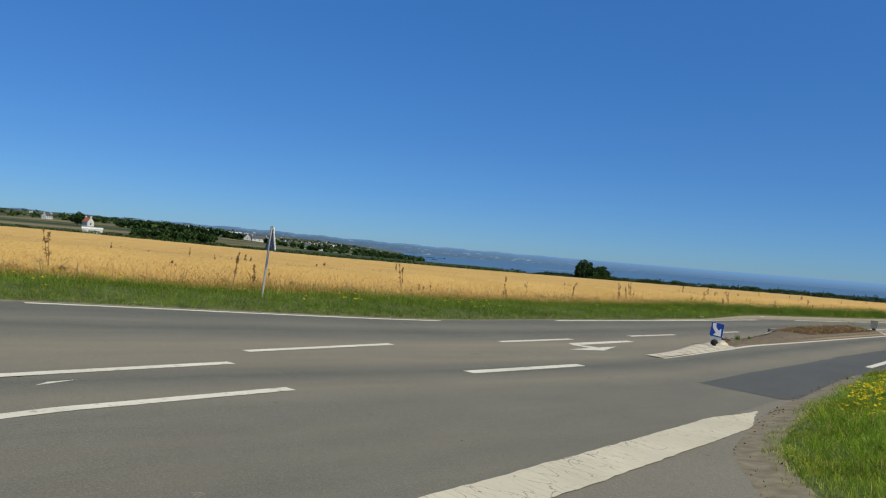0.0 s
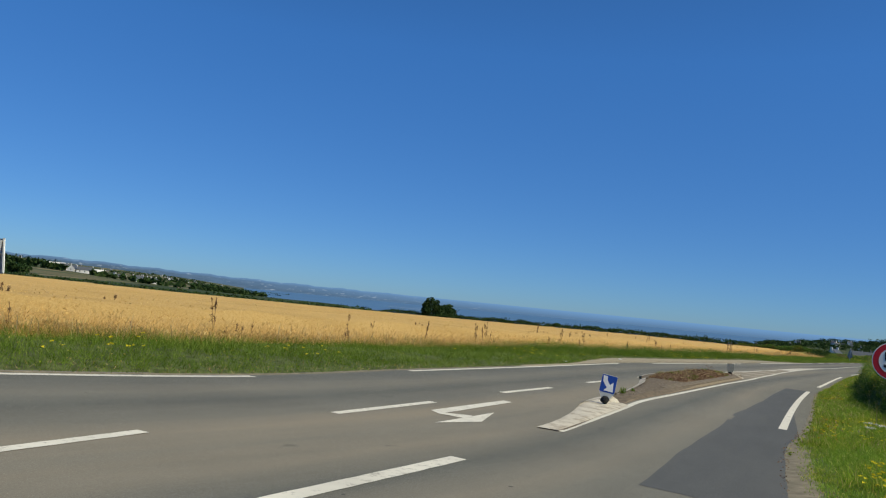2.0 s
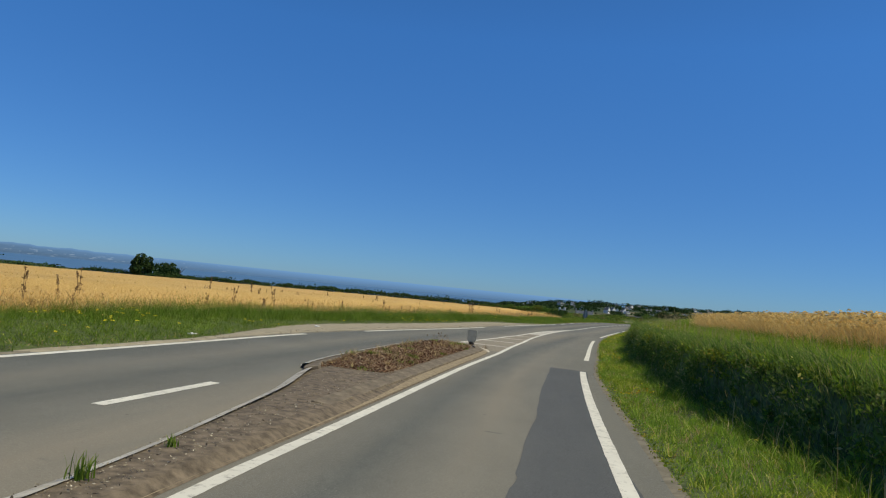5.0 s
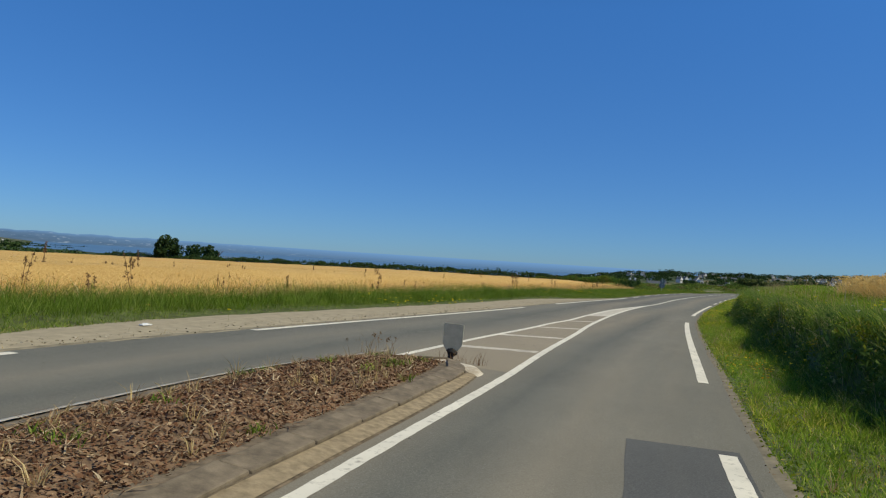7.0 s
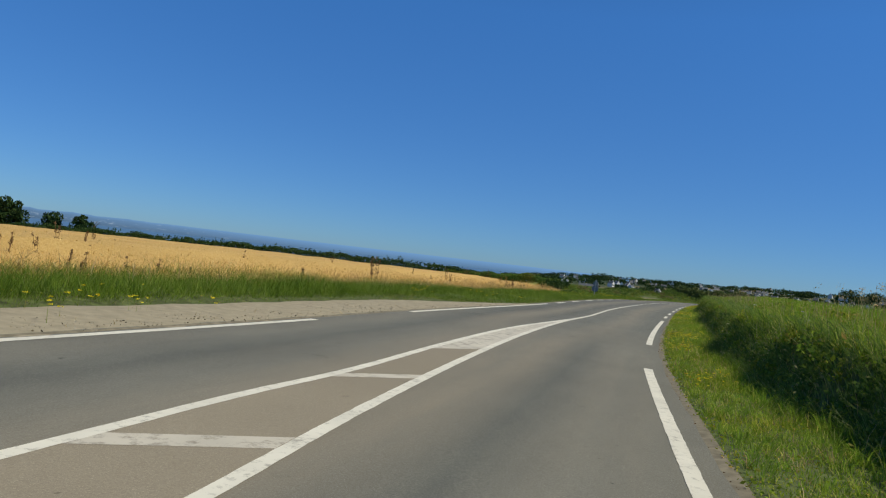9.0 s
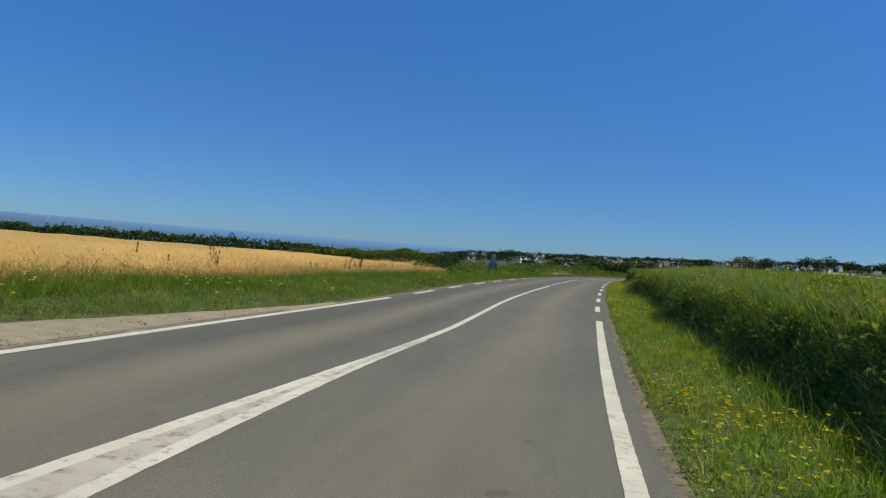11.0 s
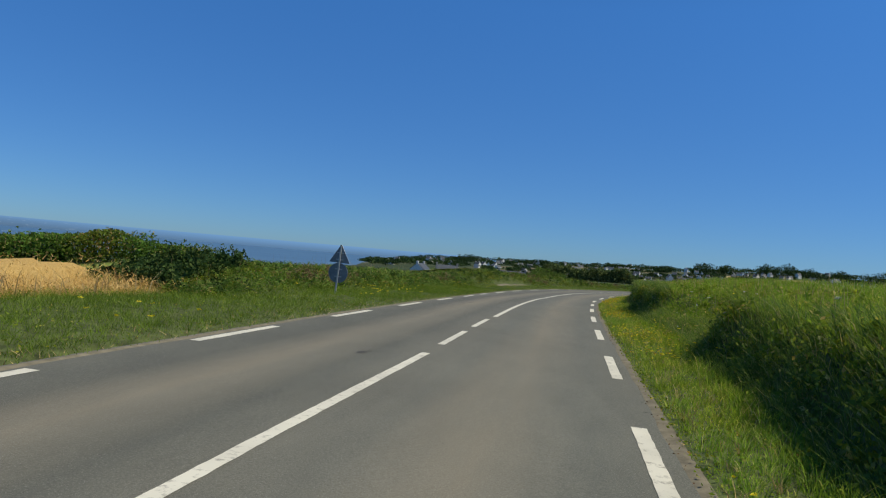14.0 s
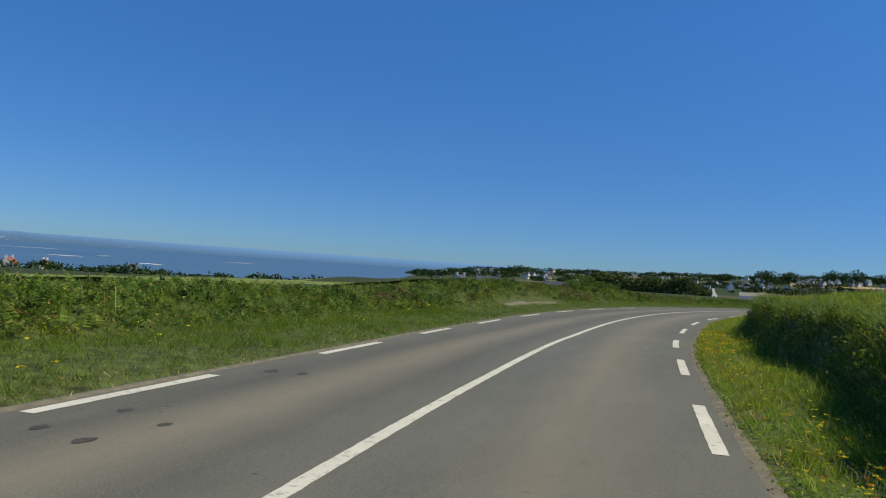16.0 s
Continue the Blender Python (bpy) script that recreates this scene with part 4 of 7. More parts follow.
def on_strip(line, s0, s1, o0, o1, n, rise, side, clump=0.0):
    s, o = R.uniform(s0, s1, n), R.uniform(o0, o1, n)
    thin = (s < (S_END if line is GRASS_EDGE else L_END) + 8) | (R.uniform(0, 1, n) < 0.4)
    s, o = s[thin], o[thin]
    if line is LEFT:
        open_ = ~((s > L_END + 16) & (s < L_END + 25) & (o > 2.55) & (o < 3.3))
        s, o = s[open_], o[open_]
    if clump:
        keep = wave(s, o * 2, 1.1, 2.0) + 0.7 * wave(s, o, 3.7, 5.0) > R.uniform(-2.2, 2.2, len(s)) * (1 - clump) - 0.5 * clump
        s, o = s[keep], o[keep]
    p = np.empty((len(s), 2))
    nx, ny = np.interp(s, line.s, line.n[:, 0]), np.interp(s, line.s, line.n[:, 1])
    p[:, 0] = np.interp(s, line.s, line.p[:, 0]) + nx * o * side
    p[:, 1] = np.interp(s, line.s, line.p[:, 1]) + ny * o * side
    ks = np.arange(s0 - 2, s1 + 2, 1.0)
    z0, z1 = road_z(line.at(ks, 0.0)), road_z(line.at(ks, side * 6.0))
    z = np.interp(s, ks, z0) + (np.interp(s, ks, z1) - np.interp(s, ks, z0)) * o / 6 + rise(o, s)
    return np.c_[p, z], s, o


def stuff(name, me, material, label, category):
    return tagged(link(name, me, material), label, category, kind="stuff")


E0, E1 = S_CORNER - 6, S_END + 45
# right: uneven verge grass in tufts over a short sward
def side_way(line, s_, side):
    """The heading that points from the line outwards to one side."""
    return np.arctan2(np.interp(s_, line.s, line.n[:, 1]) * side, np.interp(s_, line.s, line.n[:, 0]) * side)


P, s, o = on_strip(GRASS_EDGE, S_SIGN - 1, E1, 0.0, 2.6, 270000, right_rise, -1)
k = (o < right_foot(s) + 0.1) & (R.uniform(0, 1, len(o)) < 0.35 + o / 0.35)
P, s, o = P[k], s[k], o[k]
h = R.uniform(0.035, 0.12, len(P)) * (0.35 + 0.6 * np.clip(o + 0.1, 0, 1.2)) * (1 + 0.5 * wave(s, o * 2, 0.9))
stuff("verge_grass", blade_mesh("verge_grass", P, h, R.uniform(0.006, 0.014, len(P)), 0.9), VERGE_GRASS, "short sunlit green and yellow verge grass", "grass")
P, s, o = on_strip(GRASS_EDGE, S_SIGN - 1, E1, 0.12, 2.2, 12500, right_rise, -1, 0.45)
k = o < right_foot(s) + 0.05
P, s, o = P[k], s[k], o[k]
stuff("verge_tufts", tufts("verge_tufts", P, 13, 0.06, (0.06, 0.20), (0.005, 0.011), 1.1), VERGE_GRASS, "uneven tufts of pale green verge grass", "grass")
P, s, o = on_strip(GRASS_EDGE, S_SIGN - 1, E1, 0.1, 2.2, 2600, right_rise, -1, 0.6)
k = o < right_foot(s) + 0.05
stuff("dry_tufts", tufts("dry_tufts", P[k], 9, 0.05, (0.06, 0.20), (0.004, 0.009), 0.9), DRY, "dry straw-coloured tufts in the verge", "grass")
P, s, o = on_strip(GRASS_EDGE, S_CORNER, E1, 0.0, 1.0, 1700, lambda o_, s_: right_rise(o_ * 0.55 + right_foot(s_) - 0.5, s_), -1)
P[:, :2] = GRASS_EDGE.at(s) - np.stack([np.interp(s, GRASS_EDGE.s, GRASS_EDGE.n[:, 0]), np.interp(s, GRASS_EDGE.s, GRASS_EDGE.n[:, 1])], 1) * (o * 0.55 + right_foot(s) - 0.5)[:, None]
stuff("foot_grass", tufts("foot_grass", P, 15, 0.08, (0.10, 0.32), (0.005, 0.011), 0.9), LIT_GRASS, "tall grass along the foot of the bank in a sunlit tint", "grass")
P, s, o = on_strip(GRASS_EDGE, E0 - 8, S_SIGN + 2, 0.1, 3.2, 170000, right_rise, -1)
k = R.uniform(0, 1, len(o)) < 0.15 + (o - 0.1) * 1.6 + 0.4 * wave(s, o, 3.1, 2)
P, s, o = P[k], s[k], o[k]
stuff("corner_grass", blade_mesh("corner_grass", P, R.uniform(0.04, 0.13, len(P)) * (0.5 + 0.45 * np.clip(o, 0, 1.6)) * (1 + 0.5 * wave(s, o * 2, 1.7)), R.uniform(0.004, 0.009, len(P)), 1.0), VERGE_GRASS, "bright grass at the corner of the junction", "grass")
P, s, o = on_strip(GRASS_EDGE, E0 - 8, S_SIGN + 2, 0.6, 3.2, 1300, right_rise, -1, 0.7)
stuff("corner_tufts", tufts("corner_tufts", P, 18, 0.09, (0.08, 0.26), (0.005, 0.011), 1.0), LIT_GRASS, "tall uneven grass tufts at the junction corner", "grass")
P, s, o = on_strip(GRASS_EDGE, E0 - 8, S_SIGN + 2, 0.25, 3.4, 40000, right_rise, -1, 0.6)
stuff("corner_weeds", leaf_mesh("corner_weeds", P + np.c_[0 * o, 0 * o, R.uniform(0.01, 0.15, len(o)) * np.clip(0.2 + 0.6 * o, 0, 1.2)], R.uniform(0.010, 0.032, len(P)), 0.5), LIT_WEED, "low leafy weeds at the junction corner", "weeds")
P, s, o = on_strip(GRASS_EDGE, E0 - 8, S_SIGN + 2, -0.15, 0.5, 2600, right_rise, -1, 0.8)
stuff("dirt_crumbs", leaf_mesh("dirt_crumbs", P + [0, 0, 0.008], R.uniform(0.008, 0.035, len(P)), 0.8), CHIPS, "brown clods and dead leaves in the dirt", "debris")
P, s, o = on_strip(GRASS_EDGE, S_SIGN, E1, -0.12, 0.12, 5000, right_rise, -1, 0.7)
stuff("edge_crumbs", leaf_mesh("edge_crumbs", P + [0, 0, 0.006], R.uniform(0.006, 0.03, len(P)), 0.8), CHIPS, "brown clods and dead grass along the road edge", "debris")
# low leafy weeds between the blades
P, s, o = on_strip(GRASS_EDGE, S_SIGN - 1, E1, 0.0, 2.4, 130000, right_rise, -1, 0.4)
k = o < right_foot(s) + 0.05
P, o = P[k], o[k]
stuff("verge_weeds", leaf_mesh("verge_weeds", P + np.c_[0 * o, 0 * o, R.uniform(0.01, 0.08, len(o)) * np.clip(0.4 + o, 0, 1)], R.uniform(0.014, 0.045, len(P)), 0.6), LIT_WEED, "low clover and weeds in the verge", "weeds")
P, s, o = on_strip(GRASS_EDGE, S_SIGN - 3, E1, -0.05, 0.22, 6000, right_rise, -1, 0.9)
stuff("edge_weeds", leaf_mesh("edge_weeds", P + [0, 0, 0.03], R.uniform(0.02, 0.055, len(P)), 0.5), WEED, "dark broad-leaved weeds at the road edge", "weeds")


def masses(name, line, s0, s1, at, rise, side, n, each, spread, leaf, material, label, lift=0.0, squash=0.8, shape=None):
    """Rounded masses of leaves on a bank; at gives the distance from the line along it."""
    s_ = R.uniform(s0, s1, n)
    if shape is not None:
        s_ = s_[shape(s_) > R.uniform(0, 1, n)]
    o_ = at(s_)
    if line is LEFT:
        open_ = ~((s_ > L_END + 15.5) & (s_ < L_END + 25.5) & (o_ < 3.55))
        s_, o_ = s_[open_], o_[open_]
    p_ = line.at(s_) + np.stack([np.interp(s_, line.s, line.n[:, 0]), np.interp(s_, line.s, line.n[:, 1])], 1) * (side * o_)[:, None]
    ks = np.arange(s0 - 2, s1 + 2, 1.0)
    z0, z1 = road_z(line.at(ks, 0.0)), road_z(line.at(ks, side * 6.0))
    z_ = np.interp(s_, ks, z0) + (np.interp(s_, ks, z1) - np.interp(s_, ks, z0)) * o_ / 6 + rise(o_, s_) + lift
    C = np.repeat(np.c_[p_, z_], each, 0)
    v = R.normal(size=(len(C), 3))
    v /= np.linalg.norm(v, axis=1, keepdims=True)
    rad = np.repeat(R.uniform(0.45, 1.35, len(s_)) * spread, each) * R.uniform(0.35, 1, len(C))
    Q = C + v * rad[:, None] * [1, 1, squash]
    return stuff(name, leaf_mesh(name, Q, leaf * R.uniform(0.45, 1.5, len(Q))), material, label, "weeds")


B0, B1 = S_CORNER + 2, E1
gap = lambda s_: 1 - 0.85 * soft_step(s_, S_GAP0, S_GAP0 + 2) * (1 - soft_step(s_, S_GAP1 + 2, S_GAP1 + 4))
# leaves down the face take the grass colour darkened for shade
masses("bank_brambles", GRASS_EDGE, B0, B1, lambda s_: right_foot(s_) + R.uniform(-0.05, 0.5, len(s_)), right_rise, -1, 1700, 80, 0.28, 0.06, SHADED_GRASS, "brambles and weeds down the bank, shade put into their dark green", 0.05, 1.0, gap)
masses("foot_weeds", GRASS_EDGE, B0, B1, lambda s_: right_foot(s_) + R.uniform(-0.35, 0.12, len(s_)), right_rise, -1, 650, 60, 0.18, 0.045, WEED, "green weeds along the foot of the bank", 0.04, 0.7)
masses("bank_lip", GRASS_EDGE, B0, B1, lambda s_: right_foot(s_) + R.uniform(0.15, 0.8, len(s_)), right_rise, -1, 1150, 80, 0.26, 0.055, WEED, "leafy green weeds along the lip of the bank", 0.06, 0.6, gap)
# lightened leaf colour stands for weeds that catch the sun on the face
masses("face_weeds", GRASS_EDGE, B0, B1, lambda s_: right_foot(s_) + R.uniform(0.02, 0.5, len(s_)), right_rise, -1, 600, 46, 0.15, 0.065, LIT_WEED, "broad-leaved weeds hanging from the upper bank in a sunlit tint", 0.14, 0.9, gap)
masses("slope_weeds", GRASS_EDGE, S_GAP0, S_GAP1 + 4, lambda s_: R.uniform(1.2, 5.0, len(s_)), right_rise, -1, 330, 80, 0.28, 0.06, LIT_WEED, "leafy weeds on the gentle slope in a sunlit tint", 0.05, 0.7)
masses("top_weeds", GRASS_EDGE, B0, B1, lambda s_: right_foot(s_) + 0.5 + 4.5 * R.uniform(0, 1, len(s_)) ** 1.5, right_rise, -1, 1000, 60, 0.26, 0.05, LIT_WEED, "leafy weeds on top of the bank in a sunlit tint", 0.05, 0.6)
masses("bank_clumps", GRASS_EDGE, S_BANK + 16, B1, lambda s_: right_foot(s_) + 0.4 + 3.2 * R.uniform(0, 1, len(s_)) ** 1.4, right_rise, -1, 620, 55, 0.26, 0.085, LIT_WEED, "coarse broad-leaved clumps on the bank", 0.14, 0.6)
P, s, o = on_strip(GRASS_EDGE, B0, B1, 0, 0.9, 75000, lambda o_, s_: right_rise(o_ + right_foot(s_) - 0.1, s_), -1)
nx, ny = np.interp(s, GRASS_EDGE.s, GRASS_EDGE.n[:, 0]), np.interp(s, GRASS_EDGE.s, GRASS_EDGE.n[:, 1])
ft = right_foot(s) - 0.1
P[:, 0] -= nx * ft
P[:, 1] -= ny * ft
stuff("shaded_bank_grass", blade_mesh("shaded_bank_grass", P, R.uniform(0.14, 0.44, len(P)), R.uniform(0.007, 0.016, len(P)), 1.1, True, side_way(GRASS_EDGE, s, 1) + R.normal(0, 1.0, len(P))), SHADED_GRASS, "long grass on the bank face, shade put into its dark green", "grass")
# grass that hangs over the lip towards the road
P, s, o = on_strip(GRASS_EDGE, B0, B1, 0.4, 0.95, 3600, lambda o_, s_: right_rise(o_ + right_foot(s_), s_), -1, 0.5)
P[:, :2] = GRASS_EDGE.at(s) - np.stack([np.interp(s, GRASS_EDGE.s, GRASS_EDGE.n[:, 0]), np.interp(s, GRASS_EDGE.s, GRASS_EDGE.n[:, 1])], 1) * (o + right_foot(s))[:, None]
stuff("lip_grass", tufts("lip_grass", P, 16, 0.09, (0.10, 0.30), (0.006, 0.013), 1.1, True, side_way(GRASS_EDGE, s, 1), 1.9), LIT_GRASS, "long grass flopping over the lip of the bank", "grass")
# grass on the bank top, its colour lightened as if sunlit
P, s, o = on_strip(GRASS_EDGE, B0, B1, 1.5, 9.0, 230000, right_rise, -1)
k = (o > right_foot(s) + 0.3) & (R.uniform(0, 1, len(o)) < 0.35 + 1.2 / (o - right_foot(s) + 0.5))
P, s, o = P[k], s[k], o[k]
stuff("lit_top_grass", blade_mesh("lit_top_grass", P, R.uniform(0.10, 0.34, len(P)) * (1 + 0.5 * wave(s, o, 1.3)), R.uniform(0.009, 0.018, len(P)), 0.9, False), LIT_GRASS, "tall green grass on top of the bank", "grass")
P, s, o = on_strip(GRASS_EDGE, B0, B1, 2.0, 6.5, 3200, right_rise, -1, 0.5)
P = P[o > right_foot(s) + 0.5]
stuff("top_tufts", tufts("top_tufts", P, 14, 0.12, (0.12, 0.34), (0.007, 0.014), 1.0), LIT_GRASS, "tall tufts of grass standing on the bank", "grass")
P, s, o = on_strip(GRASS_EDGE, B0, B1, 1.7, 8.0, 80000, right_rise, -1, 0.5)
k = o > right_foot(s) + 0.3
P = P[k]
stuff("bank_top_weeds", leaf_mesh("bank_top_weeds", P + np.c_[np.zeros((len(P), 2)), R.uniform(0.05, 0.28, len(P))], R.uniform(0.02, 0.05, len(P)), 0.4), LIT_WEED, "leafy weeds among the grass on the bank", "weeds")
P, s, o = on_strip(GRASS_EDGE, B0 + 1, B1, 1.4, 4.5, 3000, right_rise, -1)
stuff("seed_grass", blade_mesh("seed_grass", P, R.uniform(0.35, 0.75, len(P)), R.uniform(0.005, 0.010, len(P)), 0.3), DRY, "pale seeding grass stems on the bank", "grass")
# seeding stalks that stand above the bank
for x, y, n_ in ((64.3, 69.5, 34), (65.6, 70.6, 22), (45.4, 52.0, 26), (52.5, 56.4, 22), (36.9, 44.0, 14)):
    q = np.array([(x, y)]) + R.normal(0, 0.45, (n_, 2))
    sq, oq = GRASS_EDGE.find(q)
    base = np.c_[q, road_z(q) + right_rise(np.maximum(-oq, 0), sq)]
    hq = R.uniform(0.6, 1.05, n_)
    stuff("seed_stalks", blade_mesh("seed_stalks", base, hq, 0.010, 0.25), DRY, "thin pale seeding stalks on the bank", "weeds")
    heads = np.repeat(base + np.c_[np.zeros((n_, 2)), hq * 0.93], 7, 0) + R.normal(0, 0.05, (n_ * 7, 3))
    stuff("seed_tufts", leaf_mesh("seed_tufts", heads, R.uniform(0.02, 0.05, len(heads))), DRY, "small seed heads above the bank", "weeds")
# left verge
P, s, o = on_strip(LEFT, 8, L_END + 90, 0.2, 4.9, 430000, left_rise, 1)
gr_at = lambda s_: 0.2 + 2.15 * soft_step(s_, G0 + 4, G0 + 20) * (1 - soft_step(s_, G1 - 14, G1))
k = (o > gr_at(s) + 0.1 * wave(s, 0 * s, 2.3)) & (R.uniform(0, 1, len(o)) < 0.4 + (o - gr_at(s)) * 1.2)
P, s, o = P[k], s[k], o[k]
tall = 0.4 + 0.33 * np.clip(o, 0, 3) + 0.5 * soft_step(o, 3.2, 4.6) * (1 - soft_step(s, L_FEND - 8, L_FEND))
lush = lambda s_, o_: soft_step(s_, G0 + 2, G0 + 14) * (1 - soft_step(s_, G1 - 16, G1 + 6)) * soft_step(o_, 2.3, 2.9)
tall = tall * (1 + 0.75 * lush(s, o)) * (1 - 0.25 * soft_step(s, L_FEND - 8, L_FEND)) * (1 + 0.45 * wave(s, o * 2, 0.8))
stuff("left_verge_grass", blade_mesh("left_verge_grass", P, R.uniform(0.05, 0.19, len(P)) * tall, R.uniform(0.006, 0.013, len(P)), 1.0, False), GRASS, "green verge grass before the wheat", "grass")
P, s, o = on_strip(LEFT, 8, L_END + 90, 0.5, 4.9, 16000, left_rise, 1, 0.6)
k = o > gr_at(s) + 0.15
P, s, o = P[k], s[k], o[k]
stuff("left_verge_tufts", tufts("left_verge_tufts", P, 18, 0.10, (0.08, 0.24), (0.004, 0.009), 1.1, False), GRASS, "uneven tufts of green grass in the verge", "grass")
P, s, o = on_strip(LEFT, G0 - 2, G1 + 4, 2.3, 4.9, 8000, left_rise, 1, 0.3)
k = (o > gr_at(s) + 0.1) & (lush(s, o) > 0.3)
stuff("lush_tufts", tufts("lush_tufts", P[k], 16, 0.10, (0.18, 0.42), (0.006, 0.012), 0.7, False), GRASS, "tall lush grass behind the gravel shoulder", "grass")
P, s, o = on_strip(LEFT, 8, L_END + 90, 0.24, 1.1, 9000, left_rise, 1, 0.5)
k = (o > gr_at(s) - 0.05) | (R.uniform(0, 1, len(o)) < 0.1)
stuff("left_dry_grass", blade_mesh("left_dry_grass", P[k], R.uniform(0.03, 0.10, k.sum()), R.uniform(0.008, 0.018, k.sum()), 1.4, False), DRY, "dry brown grass along the edge of the road", "grass")
P, s, o = on_strip(LEFT, G0, G1, 1.2, 3.1, 26000, left_rise, 1)
k = np.abs(o - gr_at(s) - 0.12 - 0.1 * wave(s, 0 * s, 2.3)) < 0.3
stuff("shoulder_grass", blade_mesh("shoulder_grass", P[k], R.uniform(0.04, 0.15, k.sum()), R.uniform(0.007, 0.015, k.sum()), 1.3, False), GRASS, "low grass creeping over the gravel shoulder", "grass")
k = k & (R.uniform(0, 1, len(o)) < 0.4)
stuff("shoulder_straw", blade_mesh("shoulder_straw", P[k], R.uniform(0.03, 0.10, k.sum()), R.uniform(0.007, 0.015, k.sum()), 1.6, False), DRY, "dry grass at the edge of the gravel", "grass")
P, s, o = on_strip(LEFT, 8, L_END + 90, 0.45, 4.6, 80000, left_rise, 1, 0.5)
k = o > gr_at(s) + 0.1
P, s, o = P[k], s[k], o[k]
stuff("left_verge_weeds", leaf_mesh("left_verge_weeds", P + np.c_[0 * o, 0 * o, R.uniform(0.02, 0.14, len(o)) * np.clip(o, 0.2, 1.6)], R.uniform(0.018, 0.045, len(P)), 0.5), WEED, "leafy weeds in the grass verge", "weeds")
P, s, o = on_strip(LEFT, 8, L_FEND + 4, 3.8, 5.0, 2500, left_rise, 1, 0.5)
stuff("dry_edge_grass", blade_mesh("dry_edge_grass", P, R.uniform(0.3, 0.65, len(P)), R.uniform(0.012, 0.025, len(P)), 0.5), DRY, "dry straw-coloured grass at the field edge", "grass")
# left bank after the wheat: brambles, dead bracken, leafy weeds
LB0, LB1 = L_FEND + 4.5, L_END + 95
masses("bank_brambles", LEFT, LB0, LB1, lambda s_: 3.05 + 5.0 * R.uniform(0, 1, len(s_)) ** 1.3, left_rise, 1, 1900, 80, 0.34, 0.06, BRAMBLE, "overgrown bank of dark green brambles", 0.07, 0.75)
masses("bank_weeds", LEFT, LB0, LB1, lambda s_: 2.85 + 3.6 * R.uniform(0, 1, len(s_)), left_rise, 1, 800, 80, 0.30, 0.055, WEED, "leafy green weeds on the overgrown bank", 0.05, 0.7)
masses("dead_bracken", LEFT, LB0, LB1, lambda s_: R.uniform(3.1, 4.5, len(s_)), left_rise, 1, 620, 90, 0.30, 0.05, BRACKEN, "patches of dead brown bracken on the bank", 0.2, 0.8, lambda s_: soft_step(wave(s_, 0 * s_, 0.5, 4), 0.05, 0.5))
masses("dark_brambles", LEFT, LB0, LB1, lambda s_: 3.2 + 2.6 * R.uniform(0, 1, len(s_)), left_rise, 1, 900, 70, 0.24, 0.06, HEDGE, "dark bramble clumps among the bracken", 0.16, 0.8, lambda s_: soft_step(wave(s_, 0 * s_, 1.6, 1) + 0.4, 0.0, 0.9))
masses("tall_weeds", LEFT, LB0, L_BANK1 - 6, lambda s_: R.uniform(4.2, 6.5, len(s_)), left_rise, 1, 90, 60, 0.2, 0.10, HEDGE, "tall dark fern-like weeds on top of the bank", 0.36, 1.5)
P, s, o = on_strip(LEFT, LB0, LB1, 2.9, 6.4, 9500, left_rise, 1, 0.4)
P[:, 2] += R.uniform(0.0, 0.12, len(P))
stuff("green_bracken", fern_mesh("green_bracken", P, R.uniform(0.26, 0.62, len(P))), FERN, "arching green bracken fronds on the bank", "ferns")
P, s, o = on_strip(LEFT, LB0, LB1, 2.6, 5.2, 1500, left_rise, 1, 0.5)
stuff("bank_tufts", tufts("bank_tufts", P, 16, 0.10, (0.14, 0.36), (0.005, 0.010), 0.9, False), GRASS, "tall grass tufts among the bracken", "grass")
P, s, o = on_strip(LEFT, LB0, LB1, 3.6, 6.0, 900, left_rise, 1, 0.6)
stuff("pale_stems", blade_mesh("pale_stems", P, R.uniform(0.4, 0.85, len(P)), R.uniform(0.006, 0.011, len(P)), 0.4), DRY, "pale seeding stems above the bank", "grass")
P, s, o = on_strip(LEFT, LB0, LB1, 2.2, 14.0, 45000, left_rise, 1)
stuff("left_bank_grass", blade_mesh("left_bank_grass", P, R.uniform(0.06, 0.2, len(P)), R.uniform(0.007, 0.014, len(P)), 1.0, False), GRASS, "long grass among brambles on the bank", "grass")


def flowers(name, line, s0, s1, o0, o1, n, rise, side, lift, size, material, label, patchy=0.15, beds=None):
    P, s, o = on_strip(line, s0, s1, o0, o1, n, rise, side, 0.75)
    keep = wave(s, o, 0.45, 9.0) + 0.4 * wave(s, o, 1.9, 3.0) > patchy
    P = P[keep]
    if beds is not None:
        P = P[(np.hypot(P[:, None, 0] - beds[None, :, 0], P[:, None, 1] - beds[None, :, 1]) < beds[None, :, 2]).any(1)]
    low = P.copy()
    P[:, 2] += R.uniform(lift * 0.6, lift * 1.3, len(P))
    k = 6
    cen = np.repeat(P, k, 0) + R.normal(0, size * 0.3, (len(P) * k, 3)) * [1, 1, 0.25]
    stuff(name, leaf_mesh(name, cen, size * 0.75, 0.85), material, label, "flowers")
    if lift > 0.2:
        stuff("flower_stems", blade_mesh("flower_stems", low, P[:, 2] - low[:, 2], 0.007, 0.05, False), WEED, "thin green flower stems", "flowers")


